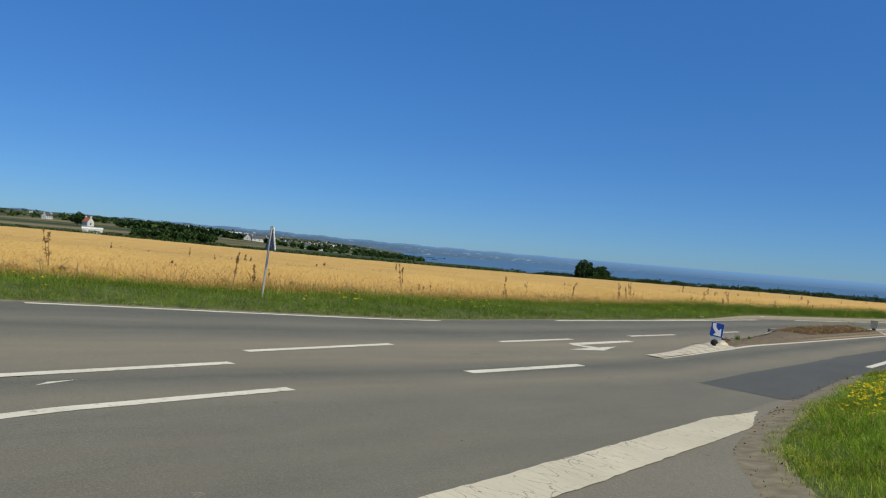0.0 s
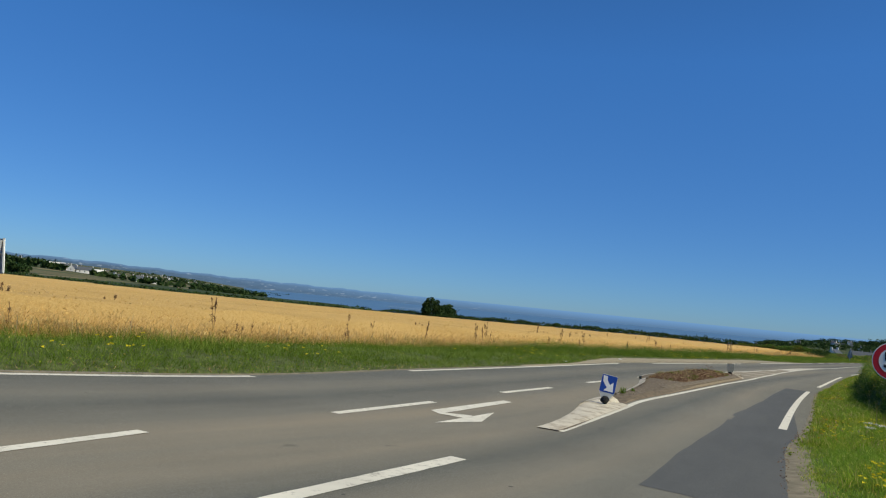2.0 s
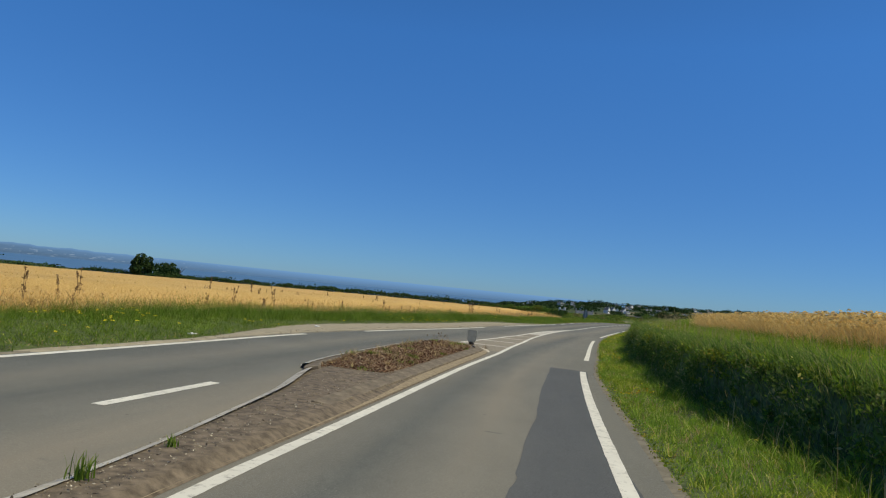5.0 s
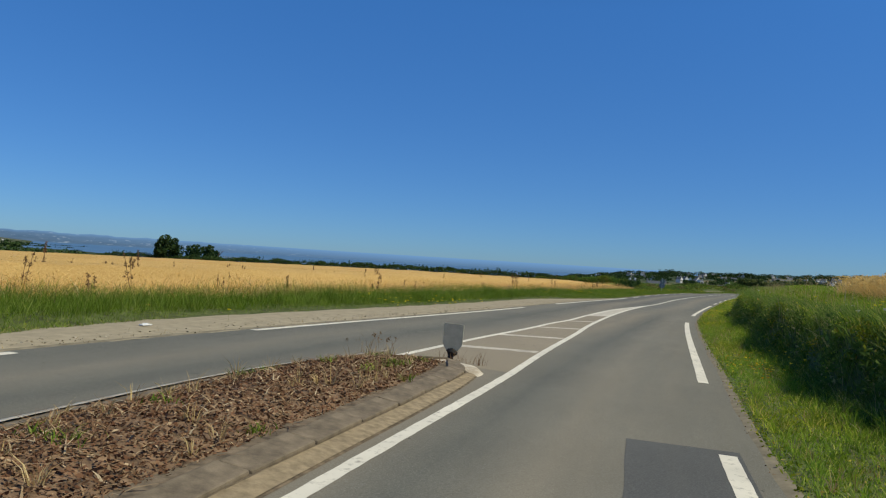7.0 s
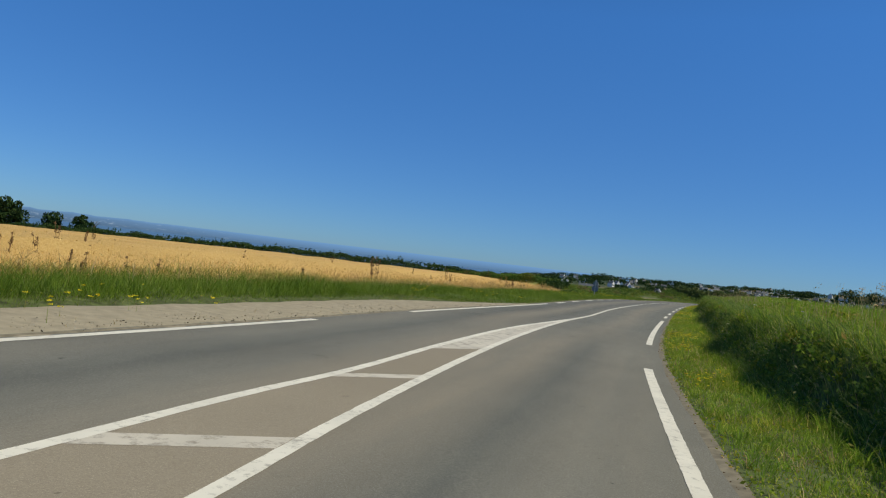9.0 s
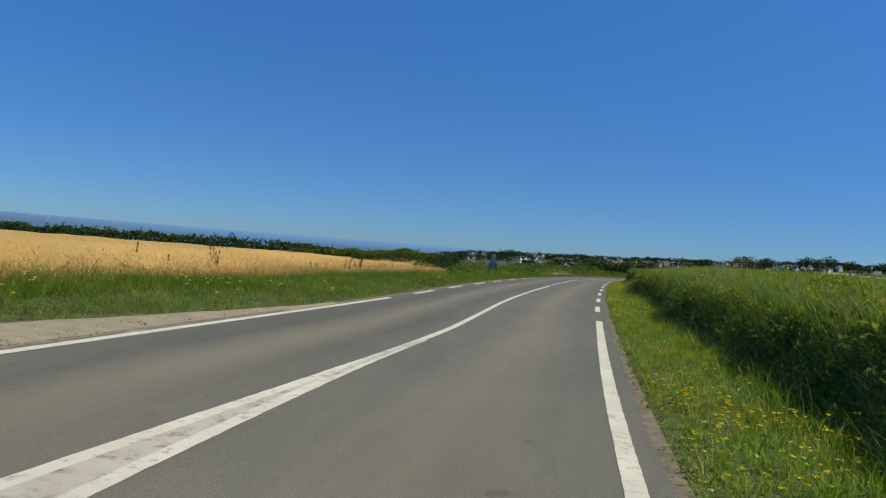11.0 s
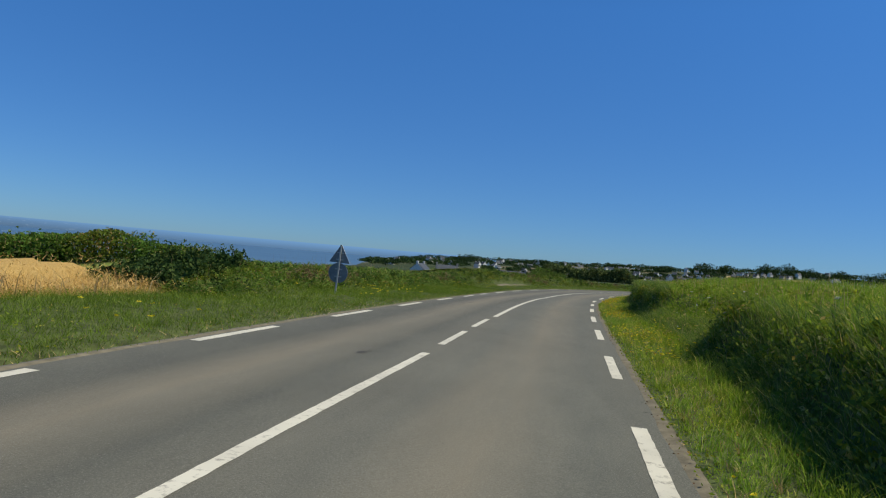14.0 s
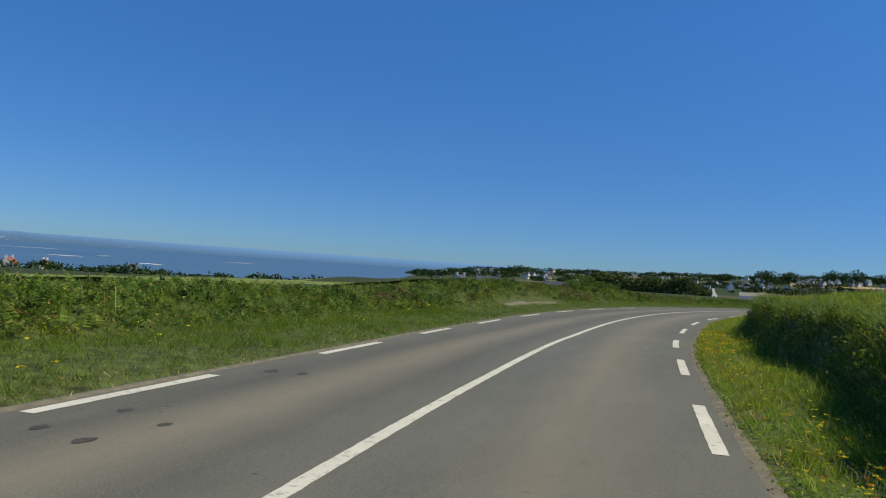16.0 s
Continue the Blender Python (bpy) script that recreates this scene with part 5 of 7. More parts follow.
flowers("verge_flowers", GRASS_EDGE, S_SIGN, E1, 0.1, 1.7, 2600, right_rise, -1, 0.13, 0.036, YELLOW, "small yellow flowers in the verge", 0.3)
flowers("orange_flowers", GRASS_EDGE, S_SIGN, E1, 0.1, 0.9, 1100, right_rise, -1, 0.11, 0.034, ORANGE, "small orange flowers in the verge", 0.25)
flowers("bend_flowers", GRASS_EDGE, S_BANK + 20, E1, 0.05, 1.05, 2700, right_rise, -1, 0.14, 0.036, YELLOW, "yellow flowers in the verge along the bend", 0.1)
flowers("bend_flowers", GRASS_EDGE, S_GAP1 + 2, E1, 0.15, 1.15, 700, right_rise, -1, 0.18, 0.036, YELLOW, "yellow flowers scattered through the verge of the bend", -9)
flowers("bend_flowers", GRASS_EDGE, S_GAP1 + 2, E1, 0.1, 0.9, 330, right_rise, -1, 0.16, 0.034, ORANGE, "orange flowers scattered through the verge of the bend", -9)
flowers("bend_flowers", GRASS_EDGE, S_GAP1, E1, 0.05, 0.9, 1500, right_rise, -1, 0.12, 0.034, ORANGE, "orange flowers in the verge along the bend", 0.15)
flowers("corner_flowers", GRASS_EDGE, E0 - 3, S_SIGN + 4, 0.7, 3.0, 4500, right_rise, -1, 0.30, 0.046, YELLOW, "yellow dandelion-like flowers at the corner", -9, np.array([(6.2, 10.9, 0.75), (5.2, 9.2, 0.4), (7.4, 12.4, 0.5)]))
flowers("bank_flowers", GRASS_EDGE, S_SIGN, E1, 1.0, 2.2, 1300, right_rise, -1, 0.34, 0.045, YELLOW, "yellow hawkweed flowers at the foot of the bank", 0.45)
flowers("left_flowers", LEFT, 6, L_END + 20, 0.8, 3.4, 1500, left_rise, 1, 0.25, 0.06, YELLOW, "scattered yellow flowers in the far verge", 0.2)
flowers("white_flowers", GRASS_EDGE, S_CORNER + 2, E1, 1.6, 3.2, 200, right_rise, -1, 0.3, 0.06, PALE, "pale umbel flowers along the bank")

for x, y in ((10.9, 16.7), (11.25, 16.95), (11.05, 16.5), (11.5, 17.3)):
    q = np.array([(x, y)]) + R.normal(0, 0.05, (1, 2))
    sq, oq = GRASS_EDGE.find(q)
    foot_ = np.c_[q, road_z(q) + right_rise(np.maximum(-oq, 0), sq)]
    umbel = thing("umbel_plant", Matrix.Translation(foot_[0]), "white-flowered umbel plant at the foot of the bank", "flower")
    bm = bmesh.new()
    tube(bm, (0, 0, -0.02), (0.02, 0.01, 0.36), 0.006, 0.004, 6)
    part("stem", bm, WEED, umbel)
    disc_ = R.normal(0, 0.055, (60, 3)) * [1, 1, 0.15] + [0.02, 0.01, 0.37]
    tagged(link("flower_head", leaf_mesh("flower_head", disc_, R.uniform(0.015, 0.03, 60), 0.9), PALE, umbel, "flat white flower head"), "flat white flower head", kind="stuff")

P, s, o = on_strip(LEFT, G0 + 3, G1 - 3, 0.16, 2.3, 9000, lambda o_, s_: 0 * o_ + 0.022, 1, 0.3)
P = P[o < gr_at(s) + 0.15]
stuff("loose_stones", leaf_mesh("loose_stones", P, R.uniform(0.012, 0.05, len(P)), 0.7), PEBBLE, "loose pale stones on the gravel shoulder", "stones")

# ---- wheat ----
FIELD = np.array([*LEFT.at(np.linspace(6, L_FEND + 5.5, 140), 4.5), (73.4, 98.9), (70.6, 101.4), (52, 121), (28, 151), (-30, 166), (-170, 190), (-190, 60)])


def inside(xy, poly):
    x, y = xy[:, 0], xy[:, 1]
    odd = np.zeros(len(xy), bool)
    for (x0, y0), (x1, y1) in zip(poly, np.roll(poly, -1, 0)):
        if y0 != y1:
            odd ^= ((y0 > y) != (y1 > y)) & (x < (x1 - x0) * (y - y0) / (y1 - y0) + x0)
    return odd


def wheat(name, poly, step, height, label):
    lo, hi = poly.min(0), poly.max(0)
    X, Y = np.meshgrid(np.arange(lo[0], hi[0], step), np.arange(lo[1], hi[1], step))
    xy = np.stack([X.ravel(), Y.ravel()], 1)
    ok = inside(xy, poly)
    z = np.zeros(len(xy))
    s_, o_ = LEFT.find(xy[ok])
    z[ok] = land_z(xy[ok]) + height * (0.35 + 0.65 * soft_step(np.abs(o_), 4.4, 6.4)) * (1 - 0.45 * soft_step(s_, L_FEND - 14, L_FEND + 4))
    z += 0.03 * wave(xy[:, 0], xy[:, 1], 1.9) + 0.03 * wave(xy[:, 0], xy[:, 1], 0.3, 4) + R.normal(0, 0.012, len(xy))
    F = grid_faces(*X.shape)
    F = F[ok[F].all(1)]
    used, inv = np.unique(F, return_inverse=True)
    ob = link(name, quick(name, np.c_[xy, z][used], inv.reshape(-1, 4)), WHEAT_TOP, smooth=True)
    return tagged(ob, label, "wheat", kind="stuff")


wheat("wheat_field", FIELD, 0.8, 0.72, "ripe golden wheat field beside the road")
# stalks: dense along the near edge, thinner farther in
s = R.uniform(6, L_FEND + 5.5, 120000)
o = 4.25 + 0.2 * wave(s, 0 * s, 1.1, 2) + R.exponential(0.75, 120000)
p = LEFT.at(s) + np.stack([np.interp(s, LEFT.s, LEFT.n[:, 0]), np.interp(s, LEFT.s, LEFT.n[:, 1])], 1) * o[:, None]
z = road_z(LEFT.at(np.arange(4, L_FEND + 4, 1.0), 6.0))
P = np.c_[p, np.interp(s, np.arange(4, L_FEND + 4, 1.0), z) + left_rise(o, s) - 0.1]
edge_h = lambda o_: 0.42 + 0.46 * soft_step(o_, 4.3, 6.4)
stuff("wheat_edge", blade_mesh("wheat_edge", P, R.uniform(0.6, 1.0, len(P)) * edge_h(o) * (1 - 0.3 * soft_step(s, L_FEND - 12, L_FEND + 5)), R.uniform(0.012, 0.028, len(P)), 0.95, False), STALKS, "standing wheat stalks at the field edge", "wheat")
k = R.permutation(len(P))[:30000]
Q = P[k] + np.c_[R.normal(0, 0.06, (30000, 2)), R.uniform(0.5, 0.85, 30000) * edge_h(o[k])]
stuff("edge_ears", blade_mesh("edge_ears", Q, R.uniform(0.06, 0.11, len(Q)), R.uniform(0.018, 0.034, len(Q)), 2.2, False), STALKS, "golden ears at the edge of the wheat", "wheat")
xy = np.stack([R.uniform(-60, 78, 130000), R.uniform(15, 150, 130000)], 1)
xy = xy[inside(xy, FIELD)]
s, o = LEFT.find(xy)
P = np.c_[xy, land_z(xy) + 0.72 * (0.35 + 0.65 * soft_step(np.abs(o), 4.4, 6.4)) * (1 - 0.45 * soft_step(s, L_FEND - 14, L_FEND + 4)) + R.uniform(-0.03, 0.03, len(xy))]
stuff("wheat_ears", leaf_mesh("wheat_ears", P, R.uniform(0.03, 0.065, len(P)), 0.3), STALKS, "nodding ears across the wheat field", "wheat")
# wheat on top of the right bank
RW = np.vstack([GRASS_EDGE.at(np.linspace(S_CORNER + 5, S_BANK + 24, 40), -6.0), GRASS_EDGE.at(np.linspace(S_BANK + 24, S_CORNER + 5, 20), -60)])
wheat("wheat_field", RW, 1.0, 0.68, "ripe wheat behind the roadside bank")
P, s, o = on_strip(GRASS_EDGE, S_CORNER + 4, S_BANK + 26, 5.4, 8.6, 42000, right_rise, -1)
bh = R.uniform(0.5, 0.82, len(P)) * (1 + 0.12 * wave(s, o, 1.5))
stuff("bank_ears", leaf_mesh("bank_ears", P + np.c_[R.normal(0, 0.08, (len(P), 2)), bh], R.uniform(0.05, 0.12, len(P)), 0.8), STALKS, "golden drooping ears along the bank", "wheat")
stuff("bank_wheat", blade_mesh("bank_wheat", P, bh, R.uniform(0.012, 0.026, len(P)), 1.0, False), STALKS, "wheat stalks at the edge of the bank", "wheat")


# ---- dock plants standing in the wheat ----
def dock_plant(high, stems, seed):
    rr = random.Random(seed)
    ob = thing("dock_plant", Matrix(), "dry brown dock plant standing in the wheat", "weed", "docks in the wheat")
    for q in range(stems):
        h = high * rr.uniform(0.7, 1.0)
        x0, y0 = rr.uniform(-0.06, 0.06), rr.uniform(-0.06, 0.06)
        x1, y1 = x0 + rr.uniform(-0.16, 0.16), y0 + rr.uniform(-0.16, 0.16)
        bm = bmesh.new()
        tube(bm, (x0, y0, 0), (x1, y1, h), 0.010, 0.005, 5)
        part("stem", bm, DOCK, ob)
        u_ = np.concatenate([c_ + R.normal(0, 0.022, 8) for c_ in np.sort(R.uniform(0.5, 1.0, 9))])
        wid = 0.034 * (1.15 - 0.7 * (u_ - 0.5) / 0.5)
        pts = np.stack([x0 + (x1 - x0) * u_ + R.normal(0, 1, 72) * wid, y0 + (y1 - y0) * u_ + R.normal(0, 1, 72) * wid, h * u_], 1)
        tagged(link("seed_head", leaf_mesh("seed_head", pts, R.uniform(0.022, 0.055, 72)), DOCK, ob), kind="stuff")
    return ob


docks = [dock_plant(h, n_, i) for i, (h, n_) in enumerate(((1.25, 3), (1.05, 1), (1.4, 2), (1.15, 4), (1.0, 2), (1.3, 1)))]
rd = random.Random(5)
spots = []
while len(spots) < 200:
    sd = rd.uniform(16, L_FEND - 2)
    if rd.random() < 0.5 and spots:
        sd = ld + rd.uniform(-2.5, 2.5)
    ld = sd
    spots.append(LEFT.at(sd, 4.5 + rd.random() ** 2.2 * 8))
zs = land_z(np.array(spots))
for i, (q, z) in enumerate(zip(spots, zs)):
    m = pose(q[0], q[1], z - 0.02, rd.uniform(-7, 7), rd.uniform(-7, 7), rd.uniform(0, 360)) @ Matrix.Scale(rd.uniform(0.7, 1.12), 4)
    if i < 6:
        docks[i].matrix_basis = m
    else:
        copy_thing(docks[rd.randrange(6)], m)


# ---- the traffic island ----
isl = thing("traffic_island", Matrix(), "concrete traffic island with kerb and bark-covered planting", "traffic island")
IL = Line([(4.41, 15.92), (4.9, 16.62), (5.5, 17.6), (6.15, 18.78), (6.95, 20.35), (7.45, 21.1), (8.02, 21.95), (8.65, 22.72), (9.45, 23.8), (10.9, 26.1), (12.0, 27.9), (13.66, 30.94), (17.07, 35.4), (19.47, 38.2), (22.2, 40.5)])
IR = Line([(4.75, 15.7), (6.1, 17.75), (7.62, 20.05), (9.0, 22.1), (12.0, 25.75), (18.65, 33.7), (22.3, 38.0), (23.1, 39.1)])
ui = np.linspace(0, 1, 70)
la = IL.at(ui * IL.s[-1])
ra = IR.at(IR.find(la)[0])
fz = (0.02 + 0.06 * soft_step(ui, 0.2, 0.32)) * soft_step(ui, 0.0, 0.07)
us5 = np.linspace(0, 1, 7)[None, :, None]
lay("paving", la[:, None] * (1 - us5) + ra[:, None] * us5, 70, 7, 0.0, BED, isl, "stony grey-brown paving", z_more=np.stack([fz * 0, fz, fz, fz, fz, fz, fz * 0], 1) + 0.004)
tipn = 15
rt_ = HATCH_R.at(HATCH_R.find(la[:tipn])[0], 0.0)
lay("painted_tip", la[:tipn, None] * (1 - us5) + rt_[:, None] * us5, tipn, 7, 0.006, WHITE_CONCRETE, isl, "cream painted concrete tip", z_more=np.stack([fz * 0, fz, fz, fz, fz, fz, fz * 0], 1)[:tipn] + 0.010)
ws = np.linspace(4.5, 17.5, 30)
ribbon_pts = np.stack([np.stack([IL.at(a, k * w_) for a, w_ in zip(ws, soft_step(ws, 4.3, 6.5))]) for k in (0.06, -0.02, -0.15)], 1)
we = np.linspace(4.5, 17.5, 30) / IL.s[-1]
wf = 0.02 + 0.06 * soft_step(we, 0.2, 0.32)
lay("white_edge", ribbon_pts, 30, 3, 0.0, WHITE_CONCRETE, isl, "white painted kerb edge", z_more=np.stack([0.003 + 0 * wf, 0.012 + 0.5 * wf, 0.018 + wf], 1))
lk = np.linspace(17.5, IL.s[-1] - 0.1, 60)
lay("white_kerb", np.stack([IL.at(lk, k) for k in (0.17, 0.12, 0.02)], 1), 60, 3, 0.0, WHITE_CONCRETE, isl, "white painted kerb edge", z_more=np.repeat([[0.004, 0.10, 0.115]], 60, 0))
ribbon("centre_line", IL, 18.0, IL.s[-1] - 0.1, 0.13, 0.22)
sk = np.linspace(IR.find([(7.9, 20.4)])[0][0], IR.s[-1] - 0.3, 60)
lay("sandy_slope", np.stack([IR.at(sk, k) for k in (0.02, 0.1, 0.2, 0.32)], 1), 60, 4, 0.0, SAND, isl, "sandy gutter along the kerb", z_more=np.array([[0.014, 0.03, 0.045, 0.03]]) * soft_step(sk, sk[0], sk[0] + 2.5)[:, None] + 0.004)
# kerb stones round the planted part
KL = IL.find([(13.7, 30.95)])[0][0]
kerb = Line([*IR.at(np.linspace(IR.find([(12.4, 26.2)])[0][0], IR.s[-1] - 0.4, 9), 0.36), (22.75, 39.6), *IL.at(np.linspace(IL.s[-1] - 0.5, KL, 7), -0.05), (13.4, 30.2)])
stone = bmesh.new()
box(stone, (0.97, 0.27, 0.2), (0, 0, 0.0), 0.02)
stone_me = bpy.data.meshes.new("kerb_stone")
stone.to_mesh(stone_me)
stone_me.materials.append(CONCRETE)
for q in np.arange(0.5, kerb.s[-1], 1.0):
    (x, y), (x2, y2) = kerb.at(q), kerb.at(q + 0.2)
    ks = new("kerb_stone", stone_me)
    ks.parent = isl
    ks.matrix_basis = pose(x, y, road_z([(x, y)])[0] + 0.005 + rd.uniform(-0.006, 0.006), 9 + rd.uniform(-2, 2), 0, math.degrees(math.atan2(y2 - y, x2 - x)) + rd.uniform(-1, 1))
END = Line([(22.72, 38.62), (23.0, 38.95), (23.02, 39.4), (22.82, 39.95), (22.45, 40.3)])
se = np.linspace(0.0, END.s[-1], 16)
lay("end_kerb", np.stack([END.at(se, k) for k in (-0.04, 0.03, 0.2, 0.34, 0.6)], 1), 16, 5, 0.0, WHITE_CONCRETE, isl, "cream painted kerb end", z_more=np.array([[0.001, 0.07, 0.1, 0.085, 0.06]]) * (0.15 + 0.85 * np.sin(np.linspace(0, np.pi, 16)) ** 0.4)[:, None])
# planting: soil mound with bark chips and dry weeds
us_ = np.linspace(KL, IL.s[-1] - 0.6, 40)
sa = IL.at(us_, -0.12)
sb_ = IR.at(IR.find(sa)[0], 0.6)
us9 = np.linspace(0, 1, 9)[None, :, None]
sp = sa[:, None] * (1 - us9) + sb_[:, None] * us9
ends = np.minimum(1, np.minimum(np.arange(40), 39 - np.arange(40)) / 6)[:, None]
mound = 0.06 + 0.18 * np.sin(np.linspace(0, np.pi, 9))[None, :] ** 0.7 * ends ** 0.6 + 0.03 * wave(sp[..., 0], sp[..., 1], 4) * ends
lay("soil", sp, 40, 9, 0.0, SOIL, isl, "brown soil mound", z_more=mound)
n = 28000
a, b = R.uniform(0, 38.99, n), R.uniform(0, 7.99, n)
i, j = a.astype(int), b.astype(int)
fa, fb = (a - i)[:, None], (b - j)[:, None]
flat = (sp[i, j] * (1 - fa) + sp[i + 1, j] * fa) * (1 - fb) + (sp[i, j + 1] * (1 - fa) + sp[i + 1, j + 1] * fa) * fb
mz = (mound[i, j] * (1 - fa[:, 0]) + mound[i + 1, j] * fa[:, 0]) * (1 - fb[:, 0]) + (mound[i, j + 1] * (1 - fa[:, 0]) + mound[i + 1, j + 1] * fa[:, 0]) * fb[:, 0]
P = np.c_[flat, road_z(flat) + mz]
stuff("bark_mulch", leaf_mesh("bark_mulch", P + [0, 0, 0.012], R.uniform(0.012, 0.052, n), 0.9), CHIPS, "loose brown bark chips on the island", "mulch")
pick = R.permutation(n)[:5200]
stuff("loose_straw", blade_mesh("loose_straw", P[pick] + [0, 0, 0.01], R.uniform(0.015, 0.06, 5200), R.uniform(0.008, 0.024, 5200), 4.5), STRAW_LITTER, "brown straw and bark strips strewn on the island", "straw")
pick = R.permutation(n)[:60]
stuff("island_tufts", tufts("island_tufts", P[pick], 14, 0.05, (0.05, 0.22), (0.005, 0.010), 0.9), DRY, "dry grass tufts on the island", "grass")
pick = R.permutation(n)[:30]
tuft = np.repeat(P[pick], 40, 0) + R.normal(0, 0.08, (30 * 40, 3)) * [1, 1, 0]
stuff("green_tufts", blade_mesh("green_tufts", tuft, R.uniform(0.03, 0.10, len(tuft)), R.uniform(0.006, 0.014, len(tuft)), 1.2), GRASS, "small green weeds on the island", "weeds")


def over_bed(x, y):
    return float(road_z([(x, y)])[0]) + 0.09


st = thing("dead_branch", pose(8.45, 22.25, over_bed(8.45, 22.25) - 0.01, 0, 0, 50), "pile of dry dark twigs behind the bollard", "twigs")
for q in range(26):
    a_, l_ = rd.uniform(-0.9, 0.9) + (3.14 if q % 2 else 0), rd.uniform(0.12, 0.28)
    bm = bmesh.new()
    tube(bm, (rd.uniform(-0.15, 0.15), rd.uniform(-0.1, 0.1), 0.01), (math.cos(a_) * l_, math.sin(a_) * l_, rd.uniform(0.015, 0.11)), 0.009, 0.004, 5)
    part("twig", bm, BARK, st)
for x, y, k_ in ((9.1, 22.98, 0.7), (9.85, 23.95, 0.4)):
    tuft = np.array([(x, y, over_bed(x, y) - 0.01)]) + R.normal(0, 0.05 * k_, (40, 3)) * [1, 1, 0]
    stuff("grass_tuft", blade_mesh("grass_tuft", tuft, R.uniform(0.1, 0.3, 40) * k_, 0.012, 0.35), GRASS, "green grass tuft growing on the island", "grass")
weeds_ = np.array([(21.8, 40.2, over_bed(21.8, 40.2))]) + R.normal(0, 0.14, (26, 3)) * [1, 1, 0]
stuff("tall_weed", blade_mesh("tall_weed", weeds_, R.uniform(0.1, 0.36, 26), 0.007, 0.7), DOCK, "thin dark weeds at the island edge", "weeds")
heads_ = weeds_[:12] + np.c_[R.normal(0, 0.05, (12, 2)), R.uniform(0.2, 0.36, 12)]
heads_ = np.repeat(heads_, 6, 0) + R.normal(0, 0.02, (72, 3))
stuff("weed_heads", leaf_mesh("weed_heads", heads_, R.uniform(0.02, 0.045, 72)), DOCK, "small dark seed heads at the island edge", "weeds")
weeds_ = np.repeat(np.array([(23.22, 39.95), (23.05, 40.25), (23.4, 39.75)]), 18, 0) + R.normal(0, 0.07, (54, 2))
stuff("dry_weeds", blade_mesh("dry_weeds", np.c_[weeds_, road_z(weeds_)], R.uniform(0.06, 0.24, 54), 0.007, 0.8), DOCK, "dry brown weeds round the bollard foot", "weeds")
n = 1500
a, b = R.uniform(IL.s[-1] * 0.22, KL + 0.5, n), R.uniform(0.06, 0.75, n)
q0 = IL.at(a)
q1 = IR.at(IR.find(q0)[0])
q = q0 * (1 - b[:, None]) + q1 * b[:, None]
stuff("bed_stones", leaf_mesh("bed_stones", np.c_[q, road_z(q) + 0.09], R.uniform(0.008, 0.028, n), 0.8), PEBBLE, "loose stones and bark on the island", "stones")


# ---- signs ----
def ring_outline(r, n=48):
    return [(r * math.cos(2 * math.pi * k / n), r * math.sin(2 * math.pi * k / n)) for k in range(n)]


def round_poly(pts, r, n=5):
    out = []
    for a, b, c in zip(pts[-1:] + pts[:-1], pts, pts[1:] + pts[:1]):
        a, b, c = Vector(a), Vector(b), Vector(c)
        p, q = b + (a - b).normalized() * r, b + (c - b).normalized() * r
        for k in range(n):
            t = k / (n - 1)
            out.append(tuple((1 - t) ** 2 * p + 2 * t * (1 - t) * b + t * t * q))
    return out


def post(ob, top, x=0.0, y=0.05, r=0.03):
    bm = bmesh.new()
    box(bm, (2 * r, 1.4 * r, top + 0.25), (x, y, (top - 0.25) / 2), 0.008)
    part("post", bm, GALV, ob, "grey galvanised post")
    bm = bmesh.new()
    box(bm, (2 * r + 0.006, 1.4 * r + 0.006, 0.012), (x, y, top + 0.006), 0.003)
    part("post_cap", bm, SIGN_BLACK, ob)


def brackets(ob, zs_):
    for z in zs_:
        bm = bmesh.new()
        box(bm, (0.28, 0.02, 0.035), (0, 0.02, z), 0.004)
        part("bracket", bm, GALV, ob)


def shifted(pts, z):
    return [(x, y + z) for x, y in pts]


TRI = round_poly([(-0.35, -0.2), (0.35, -0.2), (0.0, 0.406)], 0.05)


def rim(bm, outline, depth, y=0.0, inner=0.985):
    """A folded rim round a plate."""
    n = len(outline)
    cx, cz = sum(p[0] for p in outline) / n, sum(p[1] for p in outline) / n
    rows = [[bm.verts.new((cx + (x - cx) * k, yy, cz + (z - cz) * k)) for x, z in outline] for k, yy in ((1, y), (1, y + depth), (inner, y + depth), (inner, y + 0.004))]
    for r0, r1 in zip(rows, rows[1:]):
        for i in range(n):
            bm.faces.new((r0[i], r0[(i + 1) % n], r1[(i + 1) % n], r1[i]))
    return bm


